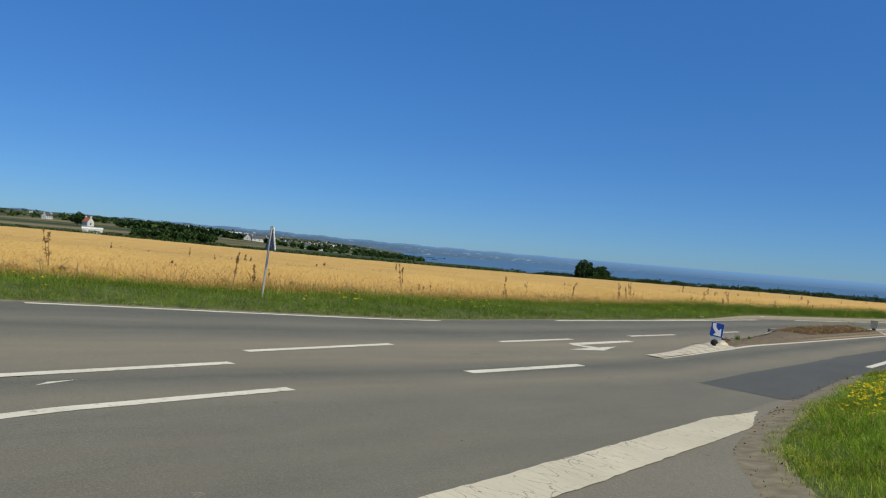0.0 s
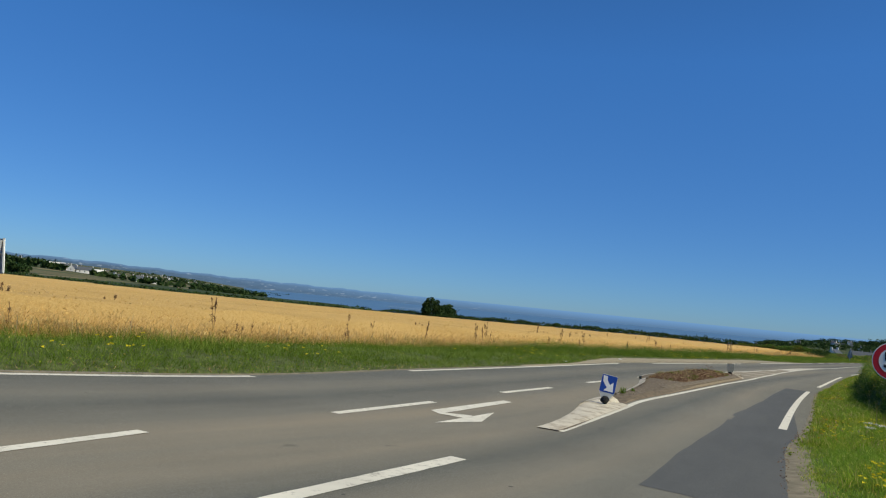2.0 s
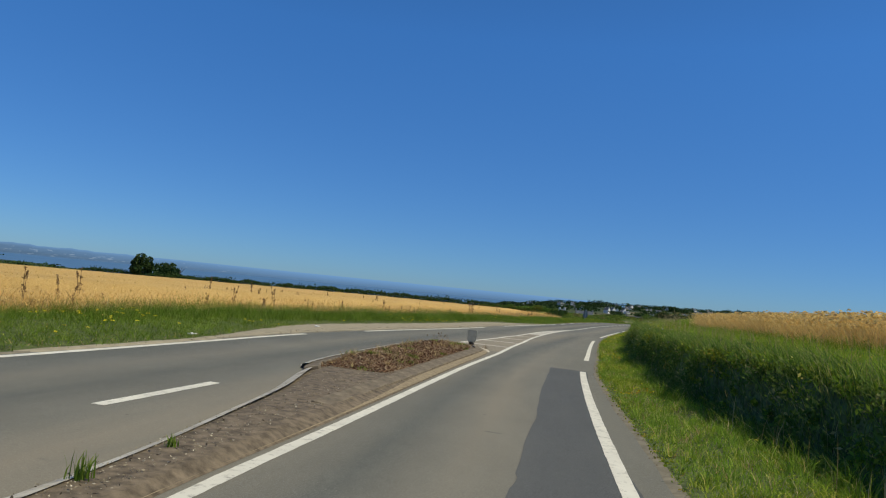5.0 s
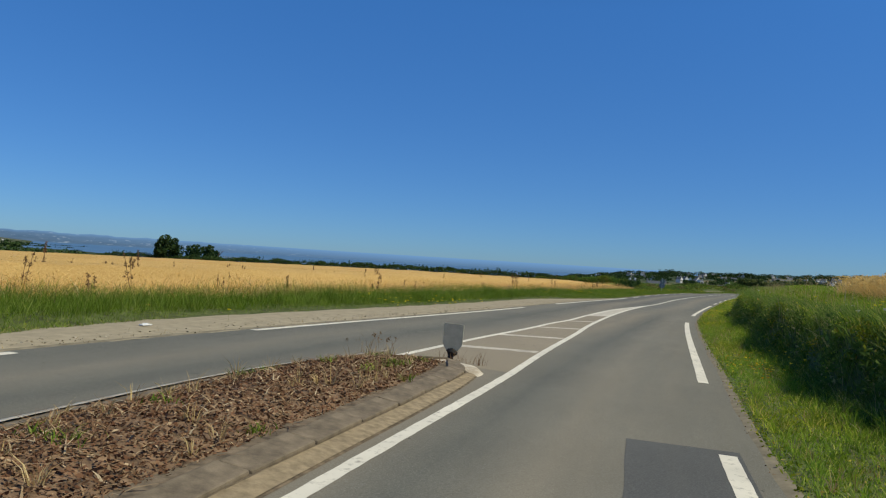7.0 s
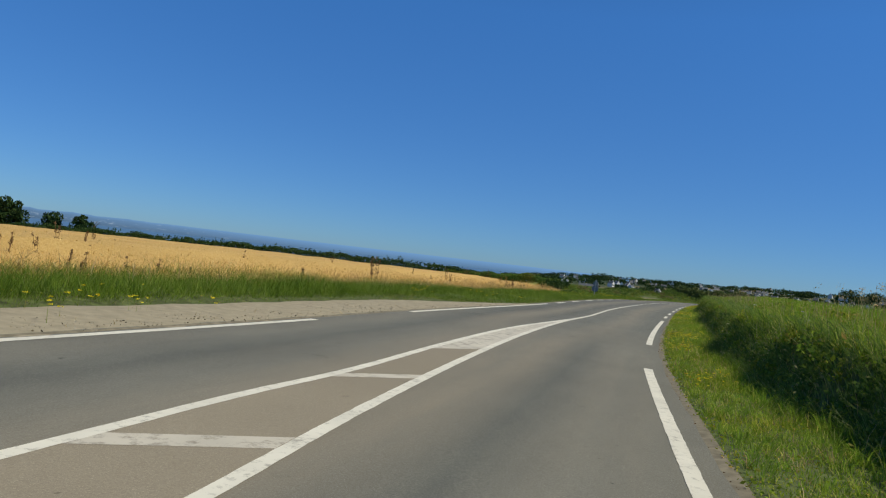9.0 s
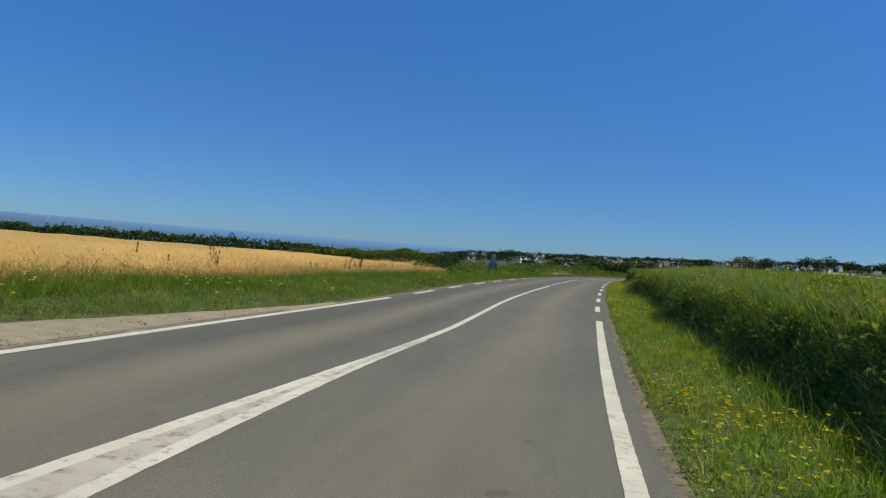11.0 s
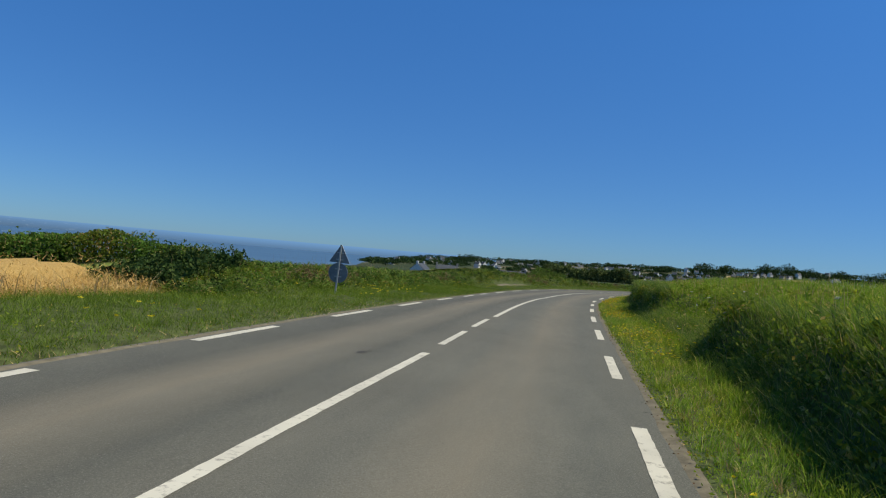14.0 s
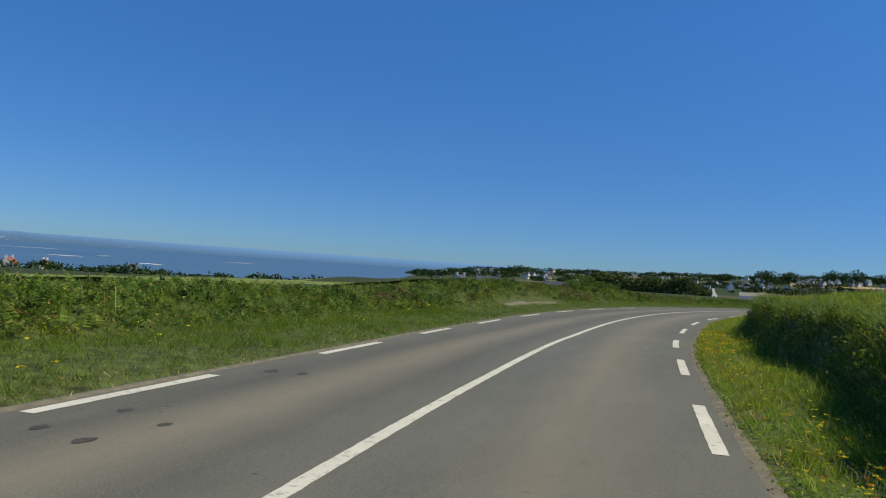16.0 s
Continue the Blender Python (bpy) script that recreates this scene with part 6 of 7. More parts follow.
def speed_sign(m):
    ob = thing("speed_limit_sign", m, "round red-bordered speed limit sign reading 50", "road sign")
    zc = 1.68
    post(ob, 2.02)
    brackets(ob, (zc - 0.15, zc + 0.15))
    part("plate", rim(plate(bmesh.new(), shifted(ring_outline(0.325), zc), 0.003), shifted(ring_outline(0.325), zc), 0.025), SIGN_WHITE, ob, "white disc with folded rim")
    part("border", plate(bmesh.new(), shifted(ring_outline(0.312), zc), 0.002, -0.004), SIGN_RED, ob, "red ring")
    face = part("face", plate(bmesh.new(), shifted(ring_outline(0.222), zc), 0.002, -0.007), SIGN_WHITE, ob, "white middle")
    cu = bpy.data.curves.new("number", "FONT")
    cu.body, cu.size, cu.align_x, cu.align_y, cu.extrude, cu.offset = "50", 0.335, "CENTER", "CENTER", 0.001, 0.0045
    tmp = new("number", cu)
    dg_ = bpy.context.evaluated_depsgraph_get()
    me = bpy.data.meshes.new_from_object(tmp.evaluated_get(dg_))
    bpy.data.objects.remove(tmp)
    nb = link("number", me, SIGN_BLACK, face, "black figures 50")
    nb.matrix_basis = pose(0, -0.0095, zc, 90, 0, 0) @ Matrix.Diagonal((0.95, 1.12, 1, 1))
    return ob


def warning_sign(name, m, disc, label):
    """A triangular sign (and a disc below it) on a post, its grey back towards -y."""
    ob = thing(name, m, label, "road sign")
    top = 1.87
    post(ob, top - 0.05, 0, 0.0, 0.028)
    zc = top - 0.406
    tri = shifted(TRI, zc)
    part("triangle_back", rim(plate(bmesh.new(), tri, 0.003, 0.04), tri, -0.02, 0.043), SIGN_BACK, ob, "grey metal back")
    part("triangle_face", plate(bmesh.new(), shifted([(x * 0.98, z * 0.98) for x, z in TRI], zc), 0.002, 0.045), SIGN_WHITE, ob, "pale front face")
    part("triangle_border", rim(bmesh.new(), tri, 0.012, 0.046, 0.93), SIGN_WHITE, ob)
    zs_ = [zc - 0.1, zc + 0.12]
    if disc:
        zd = zc - 0.2 - 0.33
        part("disc_back", rim(plate(bmesh.new(), shifted(ring_outline(0.325), zd), 0.003, 0.04), shifted(ring_outline(0.325), zd), -0.02, 0.043), SIGN_BACK, ob, "grey metal disc back")
        part("disc_face", plate(bmesh.new(), shifted(ring_outline(0.318), zd), 0.002, 0.045), SIGN_WHITE, ob)
        zs_ += [zd - 0.12, zd + 0.12]
    for z in zs_:
        bm = bmesh.new()
        box(bm, (0.24, 0.014, 0.03), (0, 0.028, z), 0.003)
        part("rail", bm, GALV, ob)
    return ob


def bollard(m, label, front=True):
    """A squat island bollard: rubber foot, tapering body, square plate."""
    ob = thing("island_bollard", m, label, "bollard")
    bm = bmesh.new()
    tube(bm, (0.02, 0.03, -0.02), (0.02, 0.02, 0.07), 0.075, 0.05, 16)
    tube(bm, (0.02, 0.02, 0.06), (0.0, 0.0, 0.13), 0.055, 0.125, 16)
    tube(bm, (0.0, 0.0, 0.13), (-0.01, -0.01, 0.19), 0.125, 0.10, 16)
    tube(bm, (-0.01, -0.01, 0.19), (-0.015, -0.01, 0.225), 0.10, 0.045, 16)
    foot = part("foot", bm, RUBBER, ob, "dented black rubber foot")
    bm = bmesh.new()
    tube(bm, (-0.03, -0.10, 0.16), (-0.032, -0.128, 0.165), 0.028, 0.024, 12)
    part("hub", bm, SIGN_BLACK, foot, "dull dark hub")
    body = round_poly([(-0.07, 0.10), (0.07, 0.10), (0.205, 0.30), (0.21, 0.72), (-0.21, 0.72), (-0.205, 0.30)], 0.035)
    bm = plate(bmesh.new(), body, 0.035, 0.0)
    part("body", bm, PLASTIC if front else GREY_PLASTIC, ob, "dirty white plastic body" if front else "grey plastic back")
    if front:
        bp = part("blue_plate", plate(bmesh.new(), round_poly([(-0.205, 0.31), (0.205, 0.31), (0.205, 0.715), (-0.205, 0.715)], 0.03), 0.003, -0.005), SIGN_BLUE, ob, "blue plate")
        arrow = [(-0.17, 0.69), (-0.055, 0.69), (-0.05, 0.60), (0.05, 0.50), (0.125, 0.575), (0.155, 0.345), (-0.10, 0.345), (-0.025, 0.425), (-0.155, 0.555)]
        part("arrow", plate(bmesh.new(), arrow, 0.002, -0.008), SIGN_WHITE, bp, "white arrow pointing down and across")
    return ob


def heading(dx, dy):
    """Turn about z that makes a thing's front (-y) look along (dx, dy)."""
    return math.degrees(math.atan2(dx, -dy))


def ground_at(x, y):
    return float(land_z([(x, y)])[0])


def rise_left(x, y):
    s_, o_ = LEFT.find([(x, y)])
    return float(road_z([(x, y)])[0] + left_rise(np.maximum(o_, 0), s_)[0])


speed_sign(pose(10.78, 16.03, 1.146 - 1.68, 0, -2.0, heading(-0.588, -0.809)))
az = radians(57)
warning_sign("warning_sign", pose(-4.36, 18.75, 1.81 - 1.87, 0, 3.3, 0) @ pose(0, 0, 0, 0, 0, heading(-math.sin(az), -math.cos(az))), False, "grey back of a triangular warning sign on a leaning post")
warning_sign("twin_sign", pose(79.38, 99.34, 0.31 - 1.87, 0, 2.6, heading(-0.76, -0.65)), True, "grey backs of a triangle and a disc sign")
bollard(pose(7.42, 20.3, -0.46, 0, 8.0, heading(-0.45, -0.88)) @ Matrix.Diagonal((0.79, 0.9, 0.92, 1)), "tilted blue and white arrow bollard on the island")
bollard(pose(23.2, 40.4, float(road_z([(23.2, 40.4)])[0]) + 0.01, 0, -2, heading(0.62, 0.78)) @ Matrix.Scale(0.82, 4), "grey back of a bollard at the island end", False)


# ---- trees, hedges and distance ----
def crown_points(n, rx, ry, rz, lumps, seed):
    g = np.random.default_rng(seed)
    c = g.normal(size=(lumps, 3))
    c /= np.linalg.norm(c, axis=1, keepdims=True)
    c *= g.uniform(0.35, 0.8, (lumps, 1))
    k = g.integers(0, lumps, n)
    d = g.normal(size=(n, 3))
    d /= np.linalg.norm(d, axis=1, keepdims=True)
    p = c[k] + d * (g.uniform(0.5, 1, n) ** 0.5 * g.uniform(0.25, 0.5, lumps)[k])[:, None]
    return p * [rx, ry, rz]


def tree(m, high, wide, seed, label, leaves=1500, leaf=0.3, group=""):
    ob = thing("tree", m, label, "tree", group)
    rr = random.Random(seed)
    bm = bmesh.new()
    tube(bm, (0, 0, -0.2), (0.05 * high, 0, high * 0.4), 0.05 * high, 0.03 * high, 8)
    for k in range(5):
        a = k * 1.3 + rr.random()
        tube(bm, (0.04 * high, 0, high * (0.28 + 0.03 * k)), (math.cos(a) * wide * 0.3, math.sin(a) * wide * 0.3, high * rr.uniform(0.55, 0.8)), 0.02 * high, 0.006 * high, 6)
    part("trunk", bm, BARK, ob)
    P = crown_points(leaves, wide / 2, wide / 2, high * 0.5, 14, seed) + [0, 0, high * 0.52]
    link("crown", leaf_mesh("crown", P, leaf * R.uniform(0.6, 1.3, len(P))), CROWN, ob, "dark green crown")
    return ob


tree(pose(28.8, 152.5, ground_at(28.8, 152.5)), 2.0 - ground_at(28.8, 152.5), 4.2, 3, "dark round tree at the far field edge", 2600, 0.4)
tree(pose(41.2, 190, ground_at(41.2, 190)), 1.9 - ground_at(41.2, 190), 6.4, 5, "dark bushy tree beyond the hedge", 2200, 0.5)
tree(pose(34.5, 168, ground_at(34.5, 168)), 1.2 - ground_at(34.5, 168), 3.4, 8, "low bushy tree in the hedge line", 1200, 0.4)


def bush(x, y, high, wide, seed):
    ob = thing("gorse_bush", pose(x, y, rise_left(x, y) - 0.05), "yellow-green gorse bush on the roadside bank", "bush")
    bm = bmesh.new()
    rr = random.Random(seed)
    for k in range(6):
        a = k * 1.05 + rr.random()
        tube(bm, (0, 0, -0.1), (math.cos(a) * wide * 0.3, math.sin(a) * wide * 0.3, high * rr.uniform(0.5, 0.8)), 0.03, 0.01, 5)
    part("trunk", bm, BARK, ob)
    P = crown_points(900, wide / 2, wide / 2, high * 0.5, 11, seed) + [0, 0, high * 0.5]
    link("crown", leaf_mesh("crown", P, 0.11 * R.uniform(0.6, 1.4, len(P))), FERN, ob, "yellow-green crown")


for k, (x, y, h_, w_) in enumerate(((127.5, 134.9, 1.3, 2.2), (130.8, 136.6, 1.1, 1.8), (123.4, 132.2, 0.9, 1.7), (133.5, 137.6, 1.0, 1.9))):
    bush(x, y, h_, w_, 60 + k)


def hedge(name, pts, high, wide, n, leaf, label, material=HEDGE, stems=True, taper=5.0, shoots=0):
    ln = Line(pts, 1.0)
    ob = thing(name, Matrix(), label, "hedge")
    s = R.uniform(0, ln.s[-1], n)
    o = R.normal(0, 0.33, n) * wide
    top = high * (0.78 + 0.18 * wave(s, 0 * s, 0.45, 2) + 0.22 * wave(s, 0 * s, 1.7, 7)) * (0.35 + 0.65 * soft_step(np.minimum(s, ln.s[-1] - s), 0, taper))
    p = ln.at(s) + np.stack([np.interp(s, ln.s, ln.n[:, 0]), np.interp(s, ln.s, ln.n[:, 1])], 1) * o[:, None]
    z = np.interp(s, np.arange(0, ln.s[-1] + 2, 2.0), land_z(ln.at(np.arange(0, ln.s[-1] + 2, 2.0))))
    P = np.c_[p, z + top * R.uniform(0.02, 1, n) ** 0.7]
    link("foliage", leaf_mesh("foliage", P, leaf * R.uniform(0.5, 1.4, n)), material, ob)
    if shoots:
        s = np.sort(R.uniform(0, ln.s[-1], shoots))
        base = np.interp(s, np.arange(0, ln.s[-1] + 2, 2.0), land_z(ln.at(np.arange(0, ln.s[-1] + 2, 2.0)))) + high * 0.66 * (0.35 + 0.65 * soft_step(np.minimum(s, ln.s[-1] - s), 0, taper))
        q = ln.at(s) + R.normal(0, 0.3, (shoots, 2)) * wide
        up_ = R.uniform(0.1, 0.5, shoots) ** 1.3 * high * (0.8 + 0.5 * wave(s, 0 * s, 0.9, 3))
        tilt = R.normal(0, 0.25, (shoots, 2))
        u_ = R.uniform(0, 1, (shoots, 20))
        P = np.stack([q[:, None, k] + tilt[:, None, k] * up_[:, None] * u_ + R.normal(0, 0.13, u_.shape) * (1.1 - u_) for k in (0, 1)] + [base[:, None] + up_[:, None] * u_], -1).reshape(-1, 3)
        link("upper_foliage", leaf_mesh("upper_foliage", P, leaf * 0.85 * R.uniform(0.5, 1.3, len(P))), material, ob)
    if stems:
        k = int(ln.s[-1] / 1.2)
        s = R.uniform(0, ln.s[-1], k)
        q = ln.at(s)
        zz = np.interp(s, np.arange(0, ln.s[-1] + 2, 2.0), land_z(ln.at(np.arange(0, ln.s[-1] + 2, 2.0))))
        tagged(link("stems", blade_mesh("stems", np.c_[q, zz - 0.1], R.uniform(0.6, 1.0, k) * high, 0.06, 0.2), BARK, ob), kind="stuff")
    return ob


hedge("hedge", [(16, 158), (28, 152.5), (40, 137.5), (52, 122), (62, 111), (69, 104.4), (72, 102.6)], 1.6, 1.0, 52000, 0.16, "wild dark hedge along the far edge of the wheat", HEDGE, False, 8.0, 800)
hedge("hedge", [(65.0, 107.6), (67.5, 105.6), (71, 103), (75, 101.3), (77.9, 101.6)], 1.12, 1.5, 38000, 0.085, "bramble and fern hedge running up to the road bank", BRAMBLE, False, 2.0, 220)
hedge("hedge", [(-210, 190), (-120, 186), (-40, 172), (18, 157)], 1.5, 1.5, 11000, 0.4, "low dark hedge behind the wheat field", taper=1.0)


hedge("hedge", [(204, 210), (208, 201), (212, 192), (215, 184)], 4.4, 3.0, 15000, 0.42, "dense olive-green windbreak of evergreen trees", WINDBREAK)


def white_board(x, y):
    """An angular white board on two splayed feet, at the end of the windbreak."""
    ob = thing("roadside_board", pose(x, y, ground_at(x, y), 0, 0, -0.95), "angular white board on splayed feet beside the windbreak", "board")
    for name, ring in (("board", ((-0.75, 1.6), (-0.2, 1.8), (0.4, 0.9), (0.3, 0.3), (-0.3, 0.3), (-0.5, 0.8))), ("foot", ((-0.3, 0.3), (-0.45, 0.75), (-0.85, -0.1), (-0.5, -0.1))), ("foot", ((0.3, 0.3), (0.4, 0.9), (1.0, 0.4), (1.05, -0.1), (0.7, -0.1)))):
        bm = bmesh.new()
        plate(bm, ring, 0.08, -0.04)
        part(name, bm, WALL_WHITE, ob)


white_board(213.0, 182.0)


def polar(az_deg, d, x0=0.0, y0=0.0):
    a = radians(az_deg)
    return x0 + d * math.sin(a), y0 + d * math.cos(a)


def house(m, w, d, h, roof, wall, slate, label, windows=True, group=""):
    """A gabled house: walls, slate roof, two gable chimneys, windows."""
    ob = thing("house", m, label, "house", group)
    bm = bmesh.new()
    box(bm, (w, d, h + 2), (0, 0, h / 2 - 1))
    for sx_ in (-1, 1):
        x0_ = sx_ * w / 2
        vs = [bm.verts.new(p) for p in ((x0_, -d / 2, h), (x0_, d / 2, h), (x0_, 0, h + roof), (x0_ - sx_ * 0.3, -d / 2, h), (x0_ - sx_ * 0.3, d / 2, h), (x0_ - sx_ * 0.3, 0, h + roof))]
        for f in ((0, 1, 2), (3, 5, 4), (0, 2, 5, 3), (1, 4, 5, 2)):
            bm.faces.new([vs[i] for i in f])
    bmesh.ops.recalc_face_normals(bm, faces=bm.faces)
    part("wall", bm, wall, ob)
    bm = bmesh.new()
    ln = math.hypot(d / 2 + 0.3, roof * (d / 2 + 0.3) / (d / 2))
    an = math.atan2(roof, d / 2)
    for sy in (-1, 1):
        mm = Matrix.Translation((0, sy * (d / 4 + 0.13), h + roof / 2 - 0.05)) @ Matrix.Rotation(-sy * an, 4, "X")
        box(bm, (w - 0.3, ln, 0.18), (0, 0, 0.12), 0, mm)
    part("roof", bm, slate, ob)
    for sx_ in (-1, 1):
        bm = bmesh.new()
        box(bm, (0.7, 0.9, 1.6), (sx_ * (w / 2 - 0.4), 0, h + roof + 0.3), 0.04)
        part("chimney", bm, wall, ob)
    if windows:
        for k in range(3):
            bm = bmesh.new()
            box(bm, (1.0, 0.08, 1.3), ((k - 1) * w * 0.3, -d / 2 - 0.01, h * 0.55), 0.01)
            part("window", bm, GLASS, ob)
        bm = bmesh.new()
        box(bm, (0.08, 1.0, 1.2), (-w / 2 - 0.01, 0, h * 0.6), 0.01)
        part("window", bm, GLASS, ob)
    return ob


def put_house(x, y, turn, w, d, h, roof, wall, slate, label, z=None, windows=True, group=""):
    return house(pose(x, y, ground_at(x, y) if z is None else z, 0, 0, turn), w, d, h, roof, wall, slate, label, windows, group)


put_house(*polar(39.3, 280, 84, 93.6), -35, 9, 6.5, 2.6, 2.8, WALL_GREY, SLATE, "grey stone house with slate roof and chimneys", -8.3)
put_house(*polar(44.6, 270, 84, 93.6), -48, 11, 6.5, 2.4, 2.6, WALL_GREY, SLATE, "low grey house with slate roof", -8.0)
put_house(*polar(37.2, 300, 84, 93.6), 30, 8, 6, 2.6, 2.4, WALL_WHITE, SLATE, "white house with slate roof beyond the bank", -8.2)
x, y = polar(-25.1, 575)
put_house(x, y, 150, 6, 5, 3.0, 3.0, WALL_WHITE, ROOF_RED, "white house with red roof beside a tree")
x, y = polar(-25.75, 585)
tree(pose(x, y, ground_at(x, y)), 10, 10, 12, "large dark tree beside the white house", 1200, 1.3)
for i, (a_, d_) in enumerate(((13.6, 330), (6.1, 350), (8.2, 360))):
    x, y = polar(a_, d_, 84, 93)
    put_house(x, y, 40 + 30 * i, (7, 10, 5)[i], 6, 2.6, 2.6, WALL_GREY if i == 0 else WALL_WHITE, ROOF_RED if i == 1 else SLATE, "white farmhouse below the fields near the sea")

for a_, d_, w_, turn_ in ((-10.2, 870, 11, 20), (-9.6, 880, 13, 100), (-9.2, 900, 9, 60), (-13.6, 900, 16, 15), (-14.3, 905, 12, 80), (-14.9, 930, 9, 40), (-31.9, 1000, 12, 30), (-27.6, 980, 9, 70)):
    put_house(*polar(a_, d_), turn_, w_, 7, 3.6, 3.2, WALL_WHITE, SLATE, "white farmhouse with slate roof among the fields")

# long low sheds
def shed(x, y, turn, w, d, h, label, cover=None):
    ob = thing("farm_shed", pose(x, y, ground_at(x, y), 0, 0, turn), label, "shed")
    part("wall", box(bmesh.new(), (w, d, h + 1), (0, 0, h / 2 - 0.5), 0.03), WALL_WHITE, ob)
    bm = bmesh.new()
    for sy in (-1, 1):
        box(bm, (w + 0.4, d * 0.56, 0.12), (0, 0, 0), 0, Matrix.Translation((0, sy * d * 0.26, h + d * 0.12)) @ Matrix.Rotation(-sy * 0.45, 4, "X"))
    part("roof", bm, cover or WALL_WHITE, ob)
    return ob


x, y = polar(-24.8, 330)
shed(x, y, 24, 7.4, 2.6, 2.1, "white box trailer parked behind the wheat")
for a_, d_, w_, turn_ in ((-15.8, 2150, 70, 16), (-16.6, 2250, 50, 12), (-13.2, 1000, 30, 14)):
    shed(*polar(a_, d_), turn_, w_, 12, 3.2, "long pale farm sheds on the far slope")
x, y = polar(67.6, 1020, 84, 93)
shed(x, y, -67, 80, 6, 2.2, "long low white greenhouse beside the field")
x, y = polar(58.6, 520, 84, 93)
shed(x, y, -58, 26, 9, 2.8, "low grey farm shed by the fields", WALL_GREY)

# the town on its hill, and far woods
th = [house(Matrix(), 9, 7, 5.5, 3.6, WALL_WHITE, SLATE, "white rendered house with slate roof in the town", False, "houses of the town"),
      house(Matrix(), 12, 7.5, 3.4, 3.4, WALL_WHITE, SLATE, "long white house with slate roof in the town", False, "houses of the town"),
      house(Matrix(), 9, 7, 4.5, 3.4, WALL_GREY, SLATE, "grey stone house with slate roof in the town", False, "houses of the town")]
rt = random.Random(21)
jobs = []
for i in range(200):
    a_ = rt.choice((rt.uniform(35, 80), rt.uniform(42, 74)))
    d_ = rt.uniform(820, 1450)
    if a_ < 41:
        d_ = rt.uniform(800, 1300)
    jobs.append((*polar(a_, d_, 84, 93), rt.uniform(0, 360)))
for i in range(80):
    a_ = rt.choice((rt.uniform(-32, 0), rt.uniform(-16, -2)))
    d_ = rt.uniform(1300, 3300)
    jobs.append((*polar(a_, d_), rt.uniform(0, 360)))
zs = land_z(np.array([(x, y) for x, y, _ in jobs]))
first = set()
for i, ((x, y, turn), z) in enumerate(zip(jobs, zs)):
    if z < -20:
        continue
    src = rt.randrange(3)
    m = pose(x, y, z, 0, 0, turn) @ Matrix.Scale(rt.uniform(0.6, 0.95), 4)
    if src not in first:
        first.add(src)
        th[src].matrix_basis = m
    else:
        copy_thing(th[src], m)
tt = [tree(Matrix(), 9, 9, 31 + k, "dark leafy tree among the houses", 800, 1.15, "trees of the town") for k in range(3)]
jobs = []
for i in range(290):
    a_, d_ = rt.uniform(34, 80), rt.uniform(700, 1600)
    if a_ < 41:
        d_ = rt.uniform(800, 1300)
    jobs.append((*polar(a_, d_, 84, 93), rt.uniform(0.5, 0.9) * (0.7 if a_ < 42 else 1)))
zs = land_z(np.array([(x, y) for x, y, _ in jobs]))
for i, ((x, y, k), z) in enumerate(zip(jobs, zs)):
    m = pose(x, y, z - 2.2 * k, 0, 0, rt.uniform(0, 360)) @ Matrix.Diagonal((k * 1.25, k * 1.25, k * rt.uniform(0.85, 1.1), 1))
    if i < 3:
        tt[i].matrix_basis = m
    else:
        copy_thing(tt[i % 3], m)


def woods(name, spots_, label, size, leaf):
    """Far woods: lumpy masses of foliage over the land."""
    P = []
    zz = land_z(np.array([q[:2] for q in spots_]))
    for k, (x, y, w, h) in enumerate(spots_):
        P.append(crown_points(size, w / 2, w / 2, h * 0.55, 10, 100 + k) + [x, y, zz[k] + h * 0.4])
    P = np.vstack(P)
    return stuff(name, leaf_mesh(name, P, leaf * R.uniform(0.6, 1.4, len(P))), CROWN, label, "woods")


sp_ = []
for i in range(26):
    a_ = -21.8 + 4.6 * i / 25
    x, y = polar(a_ , 300 + rt.uniform(0, 12))
    sp_.append((x, y, 9, rt.uniform(3.2, 4.6)))
for i in range(16):
    x, y = polar(-5.8 + 4.2 * i / 15, 420 + rt.uniform(0, 14))
    sp_.append((x, y, 10, rt.uniform(4, 5.5)))
woods("near_woods", sp_, "dark copses behind the wheat field", 160, 1.3)
sp_ = []
for i in range(46):
    a_, d_ = rt.uniform(-36, 1), rt.uniform(600, 3300)
    x, y = polar(a_, d_)
    run = rt.uniform(0.4, 1.4)
    for k in range(7):
        q = (x + (k - 3) * 12 * run * d_ / 900, y + (k - 3) * 4 * run * d_ / 900)
        sp_.append((*q, rt.uniform(12, 26) * d_ / 1500, rt.uniform(5, 9) * (0.6 + d_ / 3500)))
woods("far_woods", sp_, "dark distant woods and hedgerows inland", 45, 4.5)
sp_ = []
for i in range(420):
    x, y = polar(rt.uniform(33.5, 80), rt.uniform(760, 1500), 84, 93)
    sp_.append((x, y, rt.uniform(12, 34), rt.uniform(3.5, 7)))
for i in range(120):
    x, y = polar(36 + 40 * (i + rt.random()) / 120, rt.uniform(1380, 1470), 84, 93)
    sp_.append((x, y, rt.uniform(20, 40), rt.uniform(6, 10)))
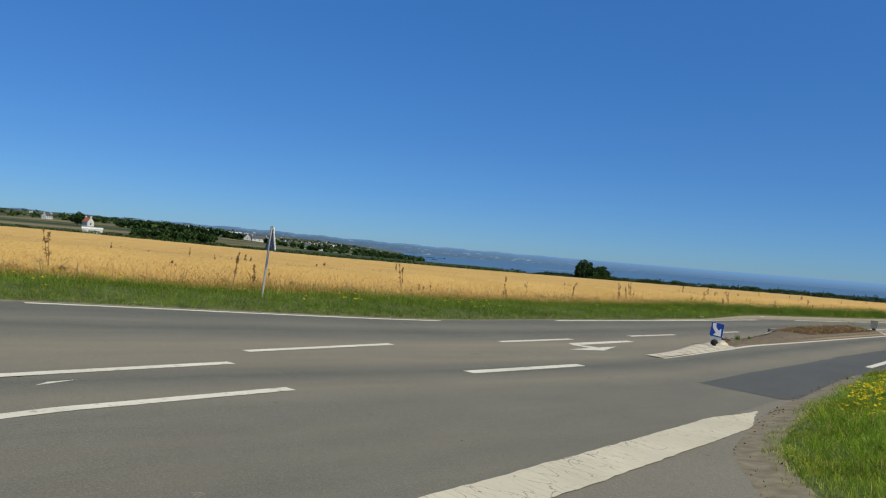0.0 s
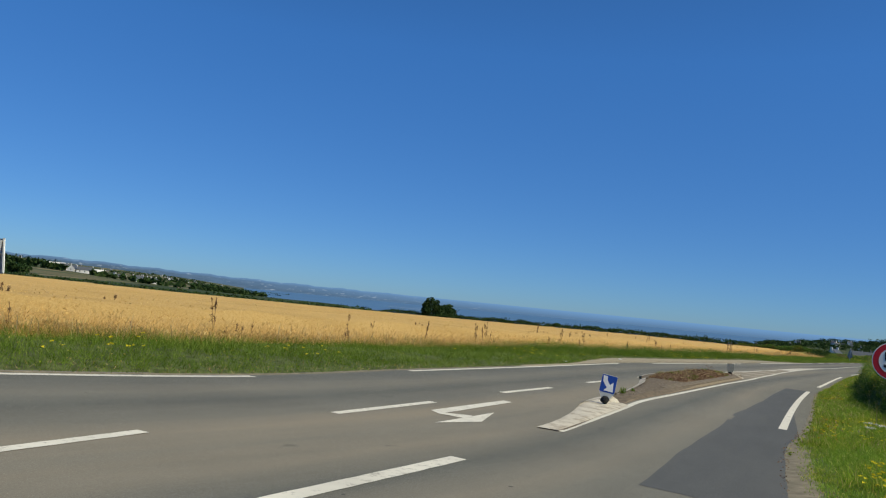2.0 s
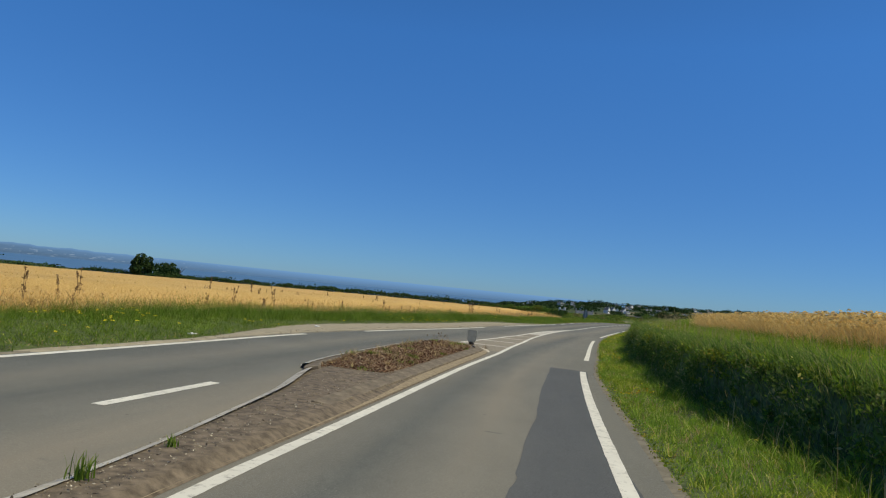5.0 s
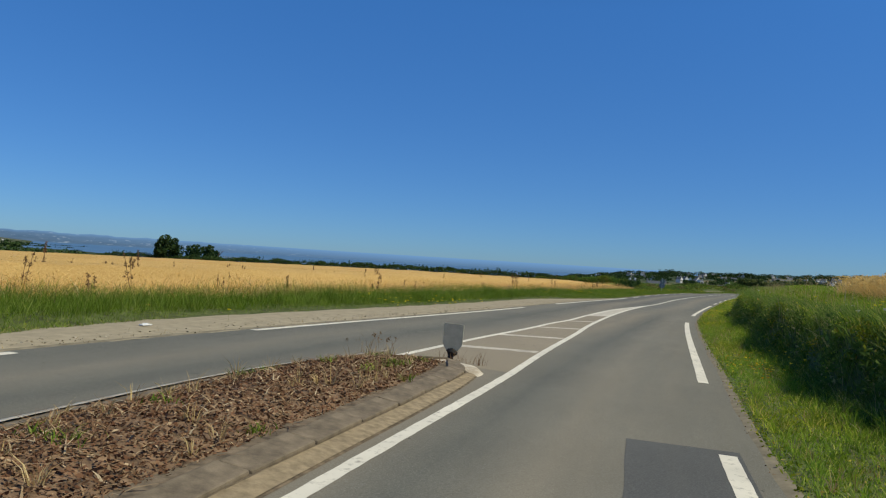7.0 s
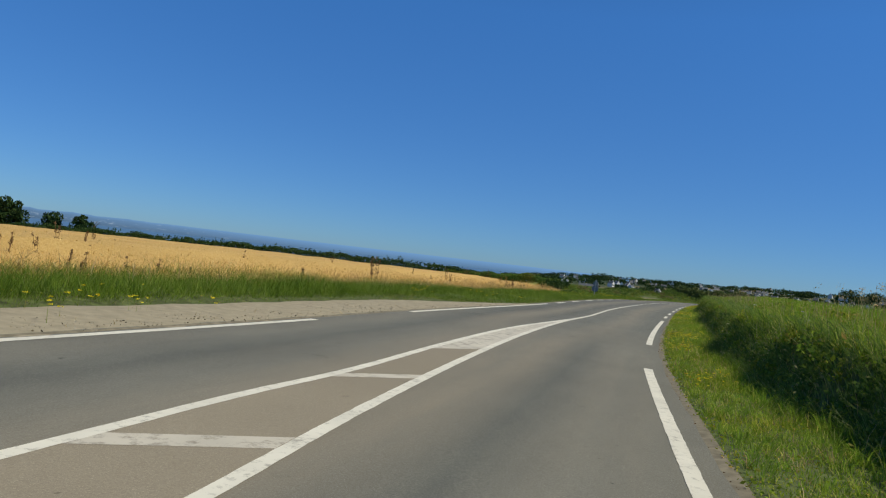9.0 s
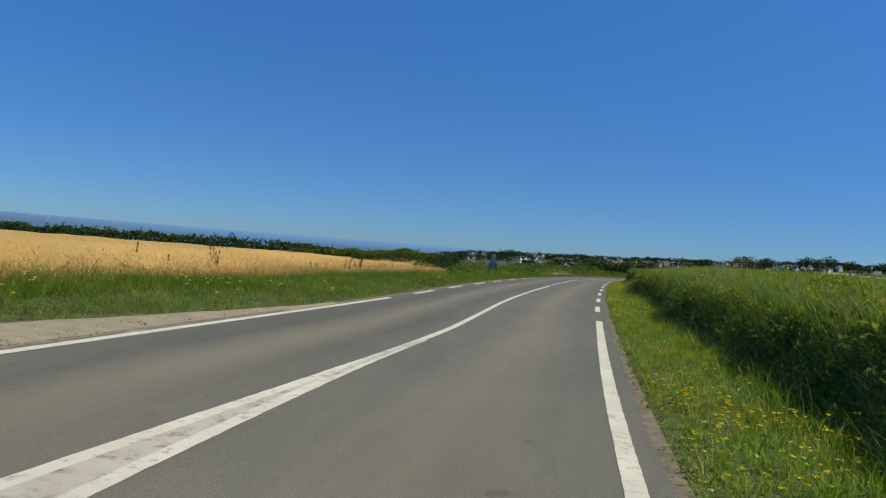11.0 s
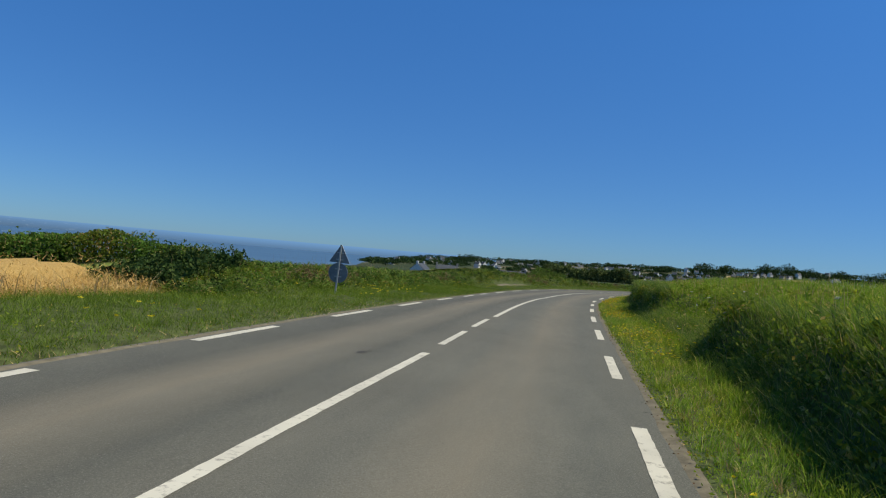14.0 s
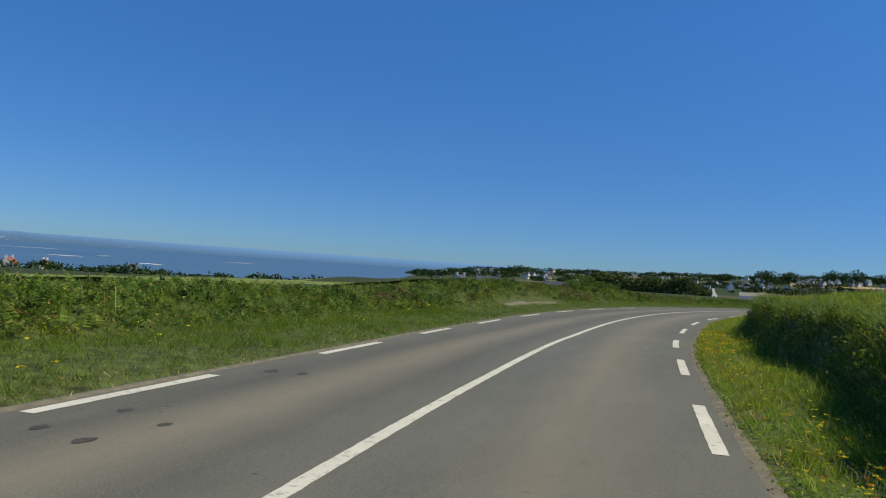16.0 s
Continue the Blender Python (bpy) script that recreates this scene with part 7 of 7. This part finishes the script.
# tall groves that stand out on the skyline: azimuth from, to, top elevation
for a0, a1, el in ((58.2, 59.4, 1.3), (59.7, 61.0, 1.25), (62.5, 63.6, 1.5), (63.6, 65.0, 1.62), (65.0, 66.4, 1.35), (55.5, 56.6, 0.85), (51.8, 53.6, 0.72), (46.0, 48.2, 0.5), (40.6, 42.4, 0.4), (67.2, 68.2, 1.45), (69.0, 71.5, 1.5)):
    for k in (0, 1, 2, 3, 4, 0.5, 1.5, 2.5, 3.5, 2):
        x, y = polar(a0 + (a1 - a0) * (k + 0.5) / 5, 1290 + rt.uniform(-20, 20), 84, 93)
        top = 1290 * math.tan(radians(el)) * (1 - 0.12 * abs(k - 2) / 2)
        sp_.append((x, y, rt.uniform(18, 28), max(9.0, min(26.0, (top - ground_at(x, y)) * 1.1))))
woods("hill_woods", sp_, "dark woods and groves on the hill about the town", 190, 1.8)


def field_patch(a0, a1, d0, d1, label):
    """A stubble field lying on the far slope."""
    A, D = np.meshgrid(np.radians(np.linspace(a0, a1, 24)), np.linspace(d0, d1, 16))
    xy = np.stack([84 + D * np.sin(A), 93 + D * np.cos(A)], -1).reshape(-1, 2)
    ob = link("stubble_field", quick("stubble_field", np.c_[xy, land_z(xy) + 0.6], grid_faces(16, 24)), STUBBLE)
    tagged(ob, label, "field", kind="structure")


field_patch(60.4, 62.8, 1060, 1210, "ochre stubble field on the slope below the town")
field_patch(63.0, 66.2, 1080, 1150, "pale ochre stubble field below the town")
# thin lines of surf far out
for a0, a1, d_ in ((5.2, 9.9, 2100), (8.3, 10.6, 1310), (13.8, 15.7, 1080), (19.7, 22.1, 1700), (11.3, 12.2, 1500)):
    A = np.radians(np.linspace(a0, a1, 26))
    rows = [d_ + 14 * np.sin(A * 300) + k * 20 * np.sin(np.linspace(0.1, 3.04, 26)) for k in (-1, 1)]
    xy = np.stack([np.stack([84 + r_ * np.sin(A), 93 + r_ * np.cos(A)], 1) for r_ in rows], 1).reshape(-1, 2)
    tagged(link("surf", quick("surf", np.c_[xy, np.full(len(xy), -24.6)], grid_faces(26, 2)), FOAM), "thin white line of surf on the sea", "surf", kind="structure")
sp_ = []
for i in range(60):
    x, y = polar(3 + 27 * rt.random(), rt.uniform(300, 400), 84, 93)
    sp_.append((x, y, rt.uniform(7, 16), rt.uniform(4, 6.5)))
woods("shore_woods", sp_, "dark trees on the slope towards the sea", 150, 1.2)

# litter and stones on the shoulder
def litter(x, y, size, label):
    ob = thing("litter", pose(x, y, float(road_z([(x, y)])[0]) + 0.04, 0, 0, 40), label, "litter")
    bm = bmesh.new()
    box(bm, (size, size * 0.5, 0.022), (0, 0, 0.006), 0.008)
    box(bm, (size * 0.5, size * 0.4, 0.026), (size * 0.5, size * 0.2, 0.008), 0.01, Matrix.Rotation(0.5, 4, "Z"))
    part("sheet", bm, SIGN_WHITE, ob)


litter(18.6, 43.6, 0.22, "crumpled white litter on the gravel shoulder")
litter(12.6, 36.2, 0.22, "scrap of white litter beside the road")


# broken concrete beside the bollard
bm = bmesh.new()
rings = []
for k, (r_, z_) in enumerate(((0.2, -0.02), (0.17, 0.02), (0.12, 0.06), (0.06, 0.105))):
    rings.append([bm.verts.new((math.cos(a) * r_ * 1.1 * q, math.sin(a) * r_ * 0.8 * q, z_ * w_)) for a, q, w_ in ((2 * math.pi * m_ / 14 + 0.1 * k, 1 + 0.14 * (-1) ** m_ + rd.uniform(-0.1, 0.1), rd.uniform(0.8, 1.15)) for m_ in range(14))])
peak = bm.verts.new((0.01, 0.0, 0.13))
for r0, r1 in zip(rings, rings[1:]):
    for m_ in range(14):
        bm.faces.new((r0[m_], r0[(m_ + 1) % 14], r1[(m_ + 1) % 14], r1[m_]))
for m_ in range(14):
    bm.faces.new((rings[-1][m_], rings[-1][(m_ + 1) % 14], peak))
bmesh.ops.recalc_face_normals(bm, faces=bm.faces)
chunk = part("concrete_chunk", bm, WHITE_CONCRETE)
chunk.matrix_basis = pose(7.88, 20.95, float(road_z([(7.88, 20.95)])[0]) + 0.03, 0, 0, 20)
tagged(chunk, "broken heap of pale painted concrete on the island", "rubble")
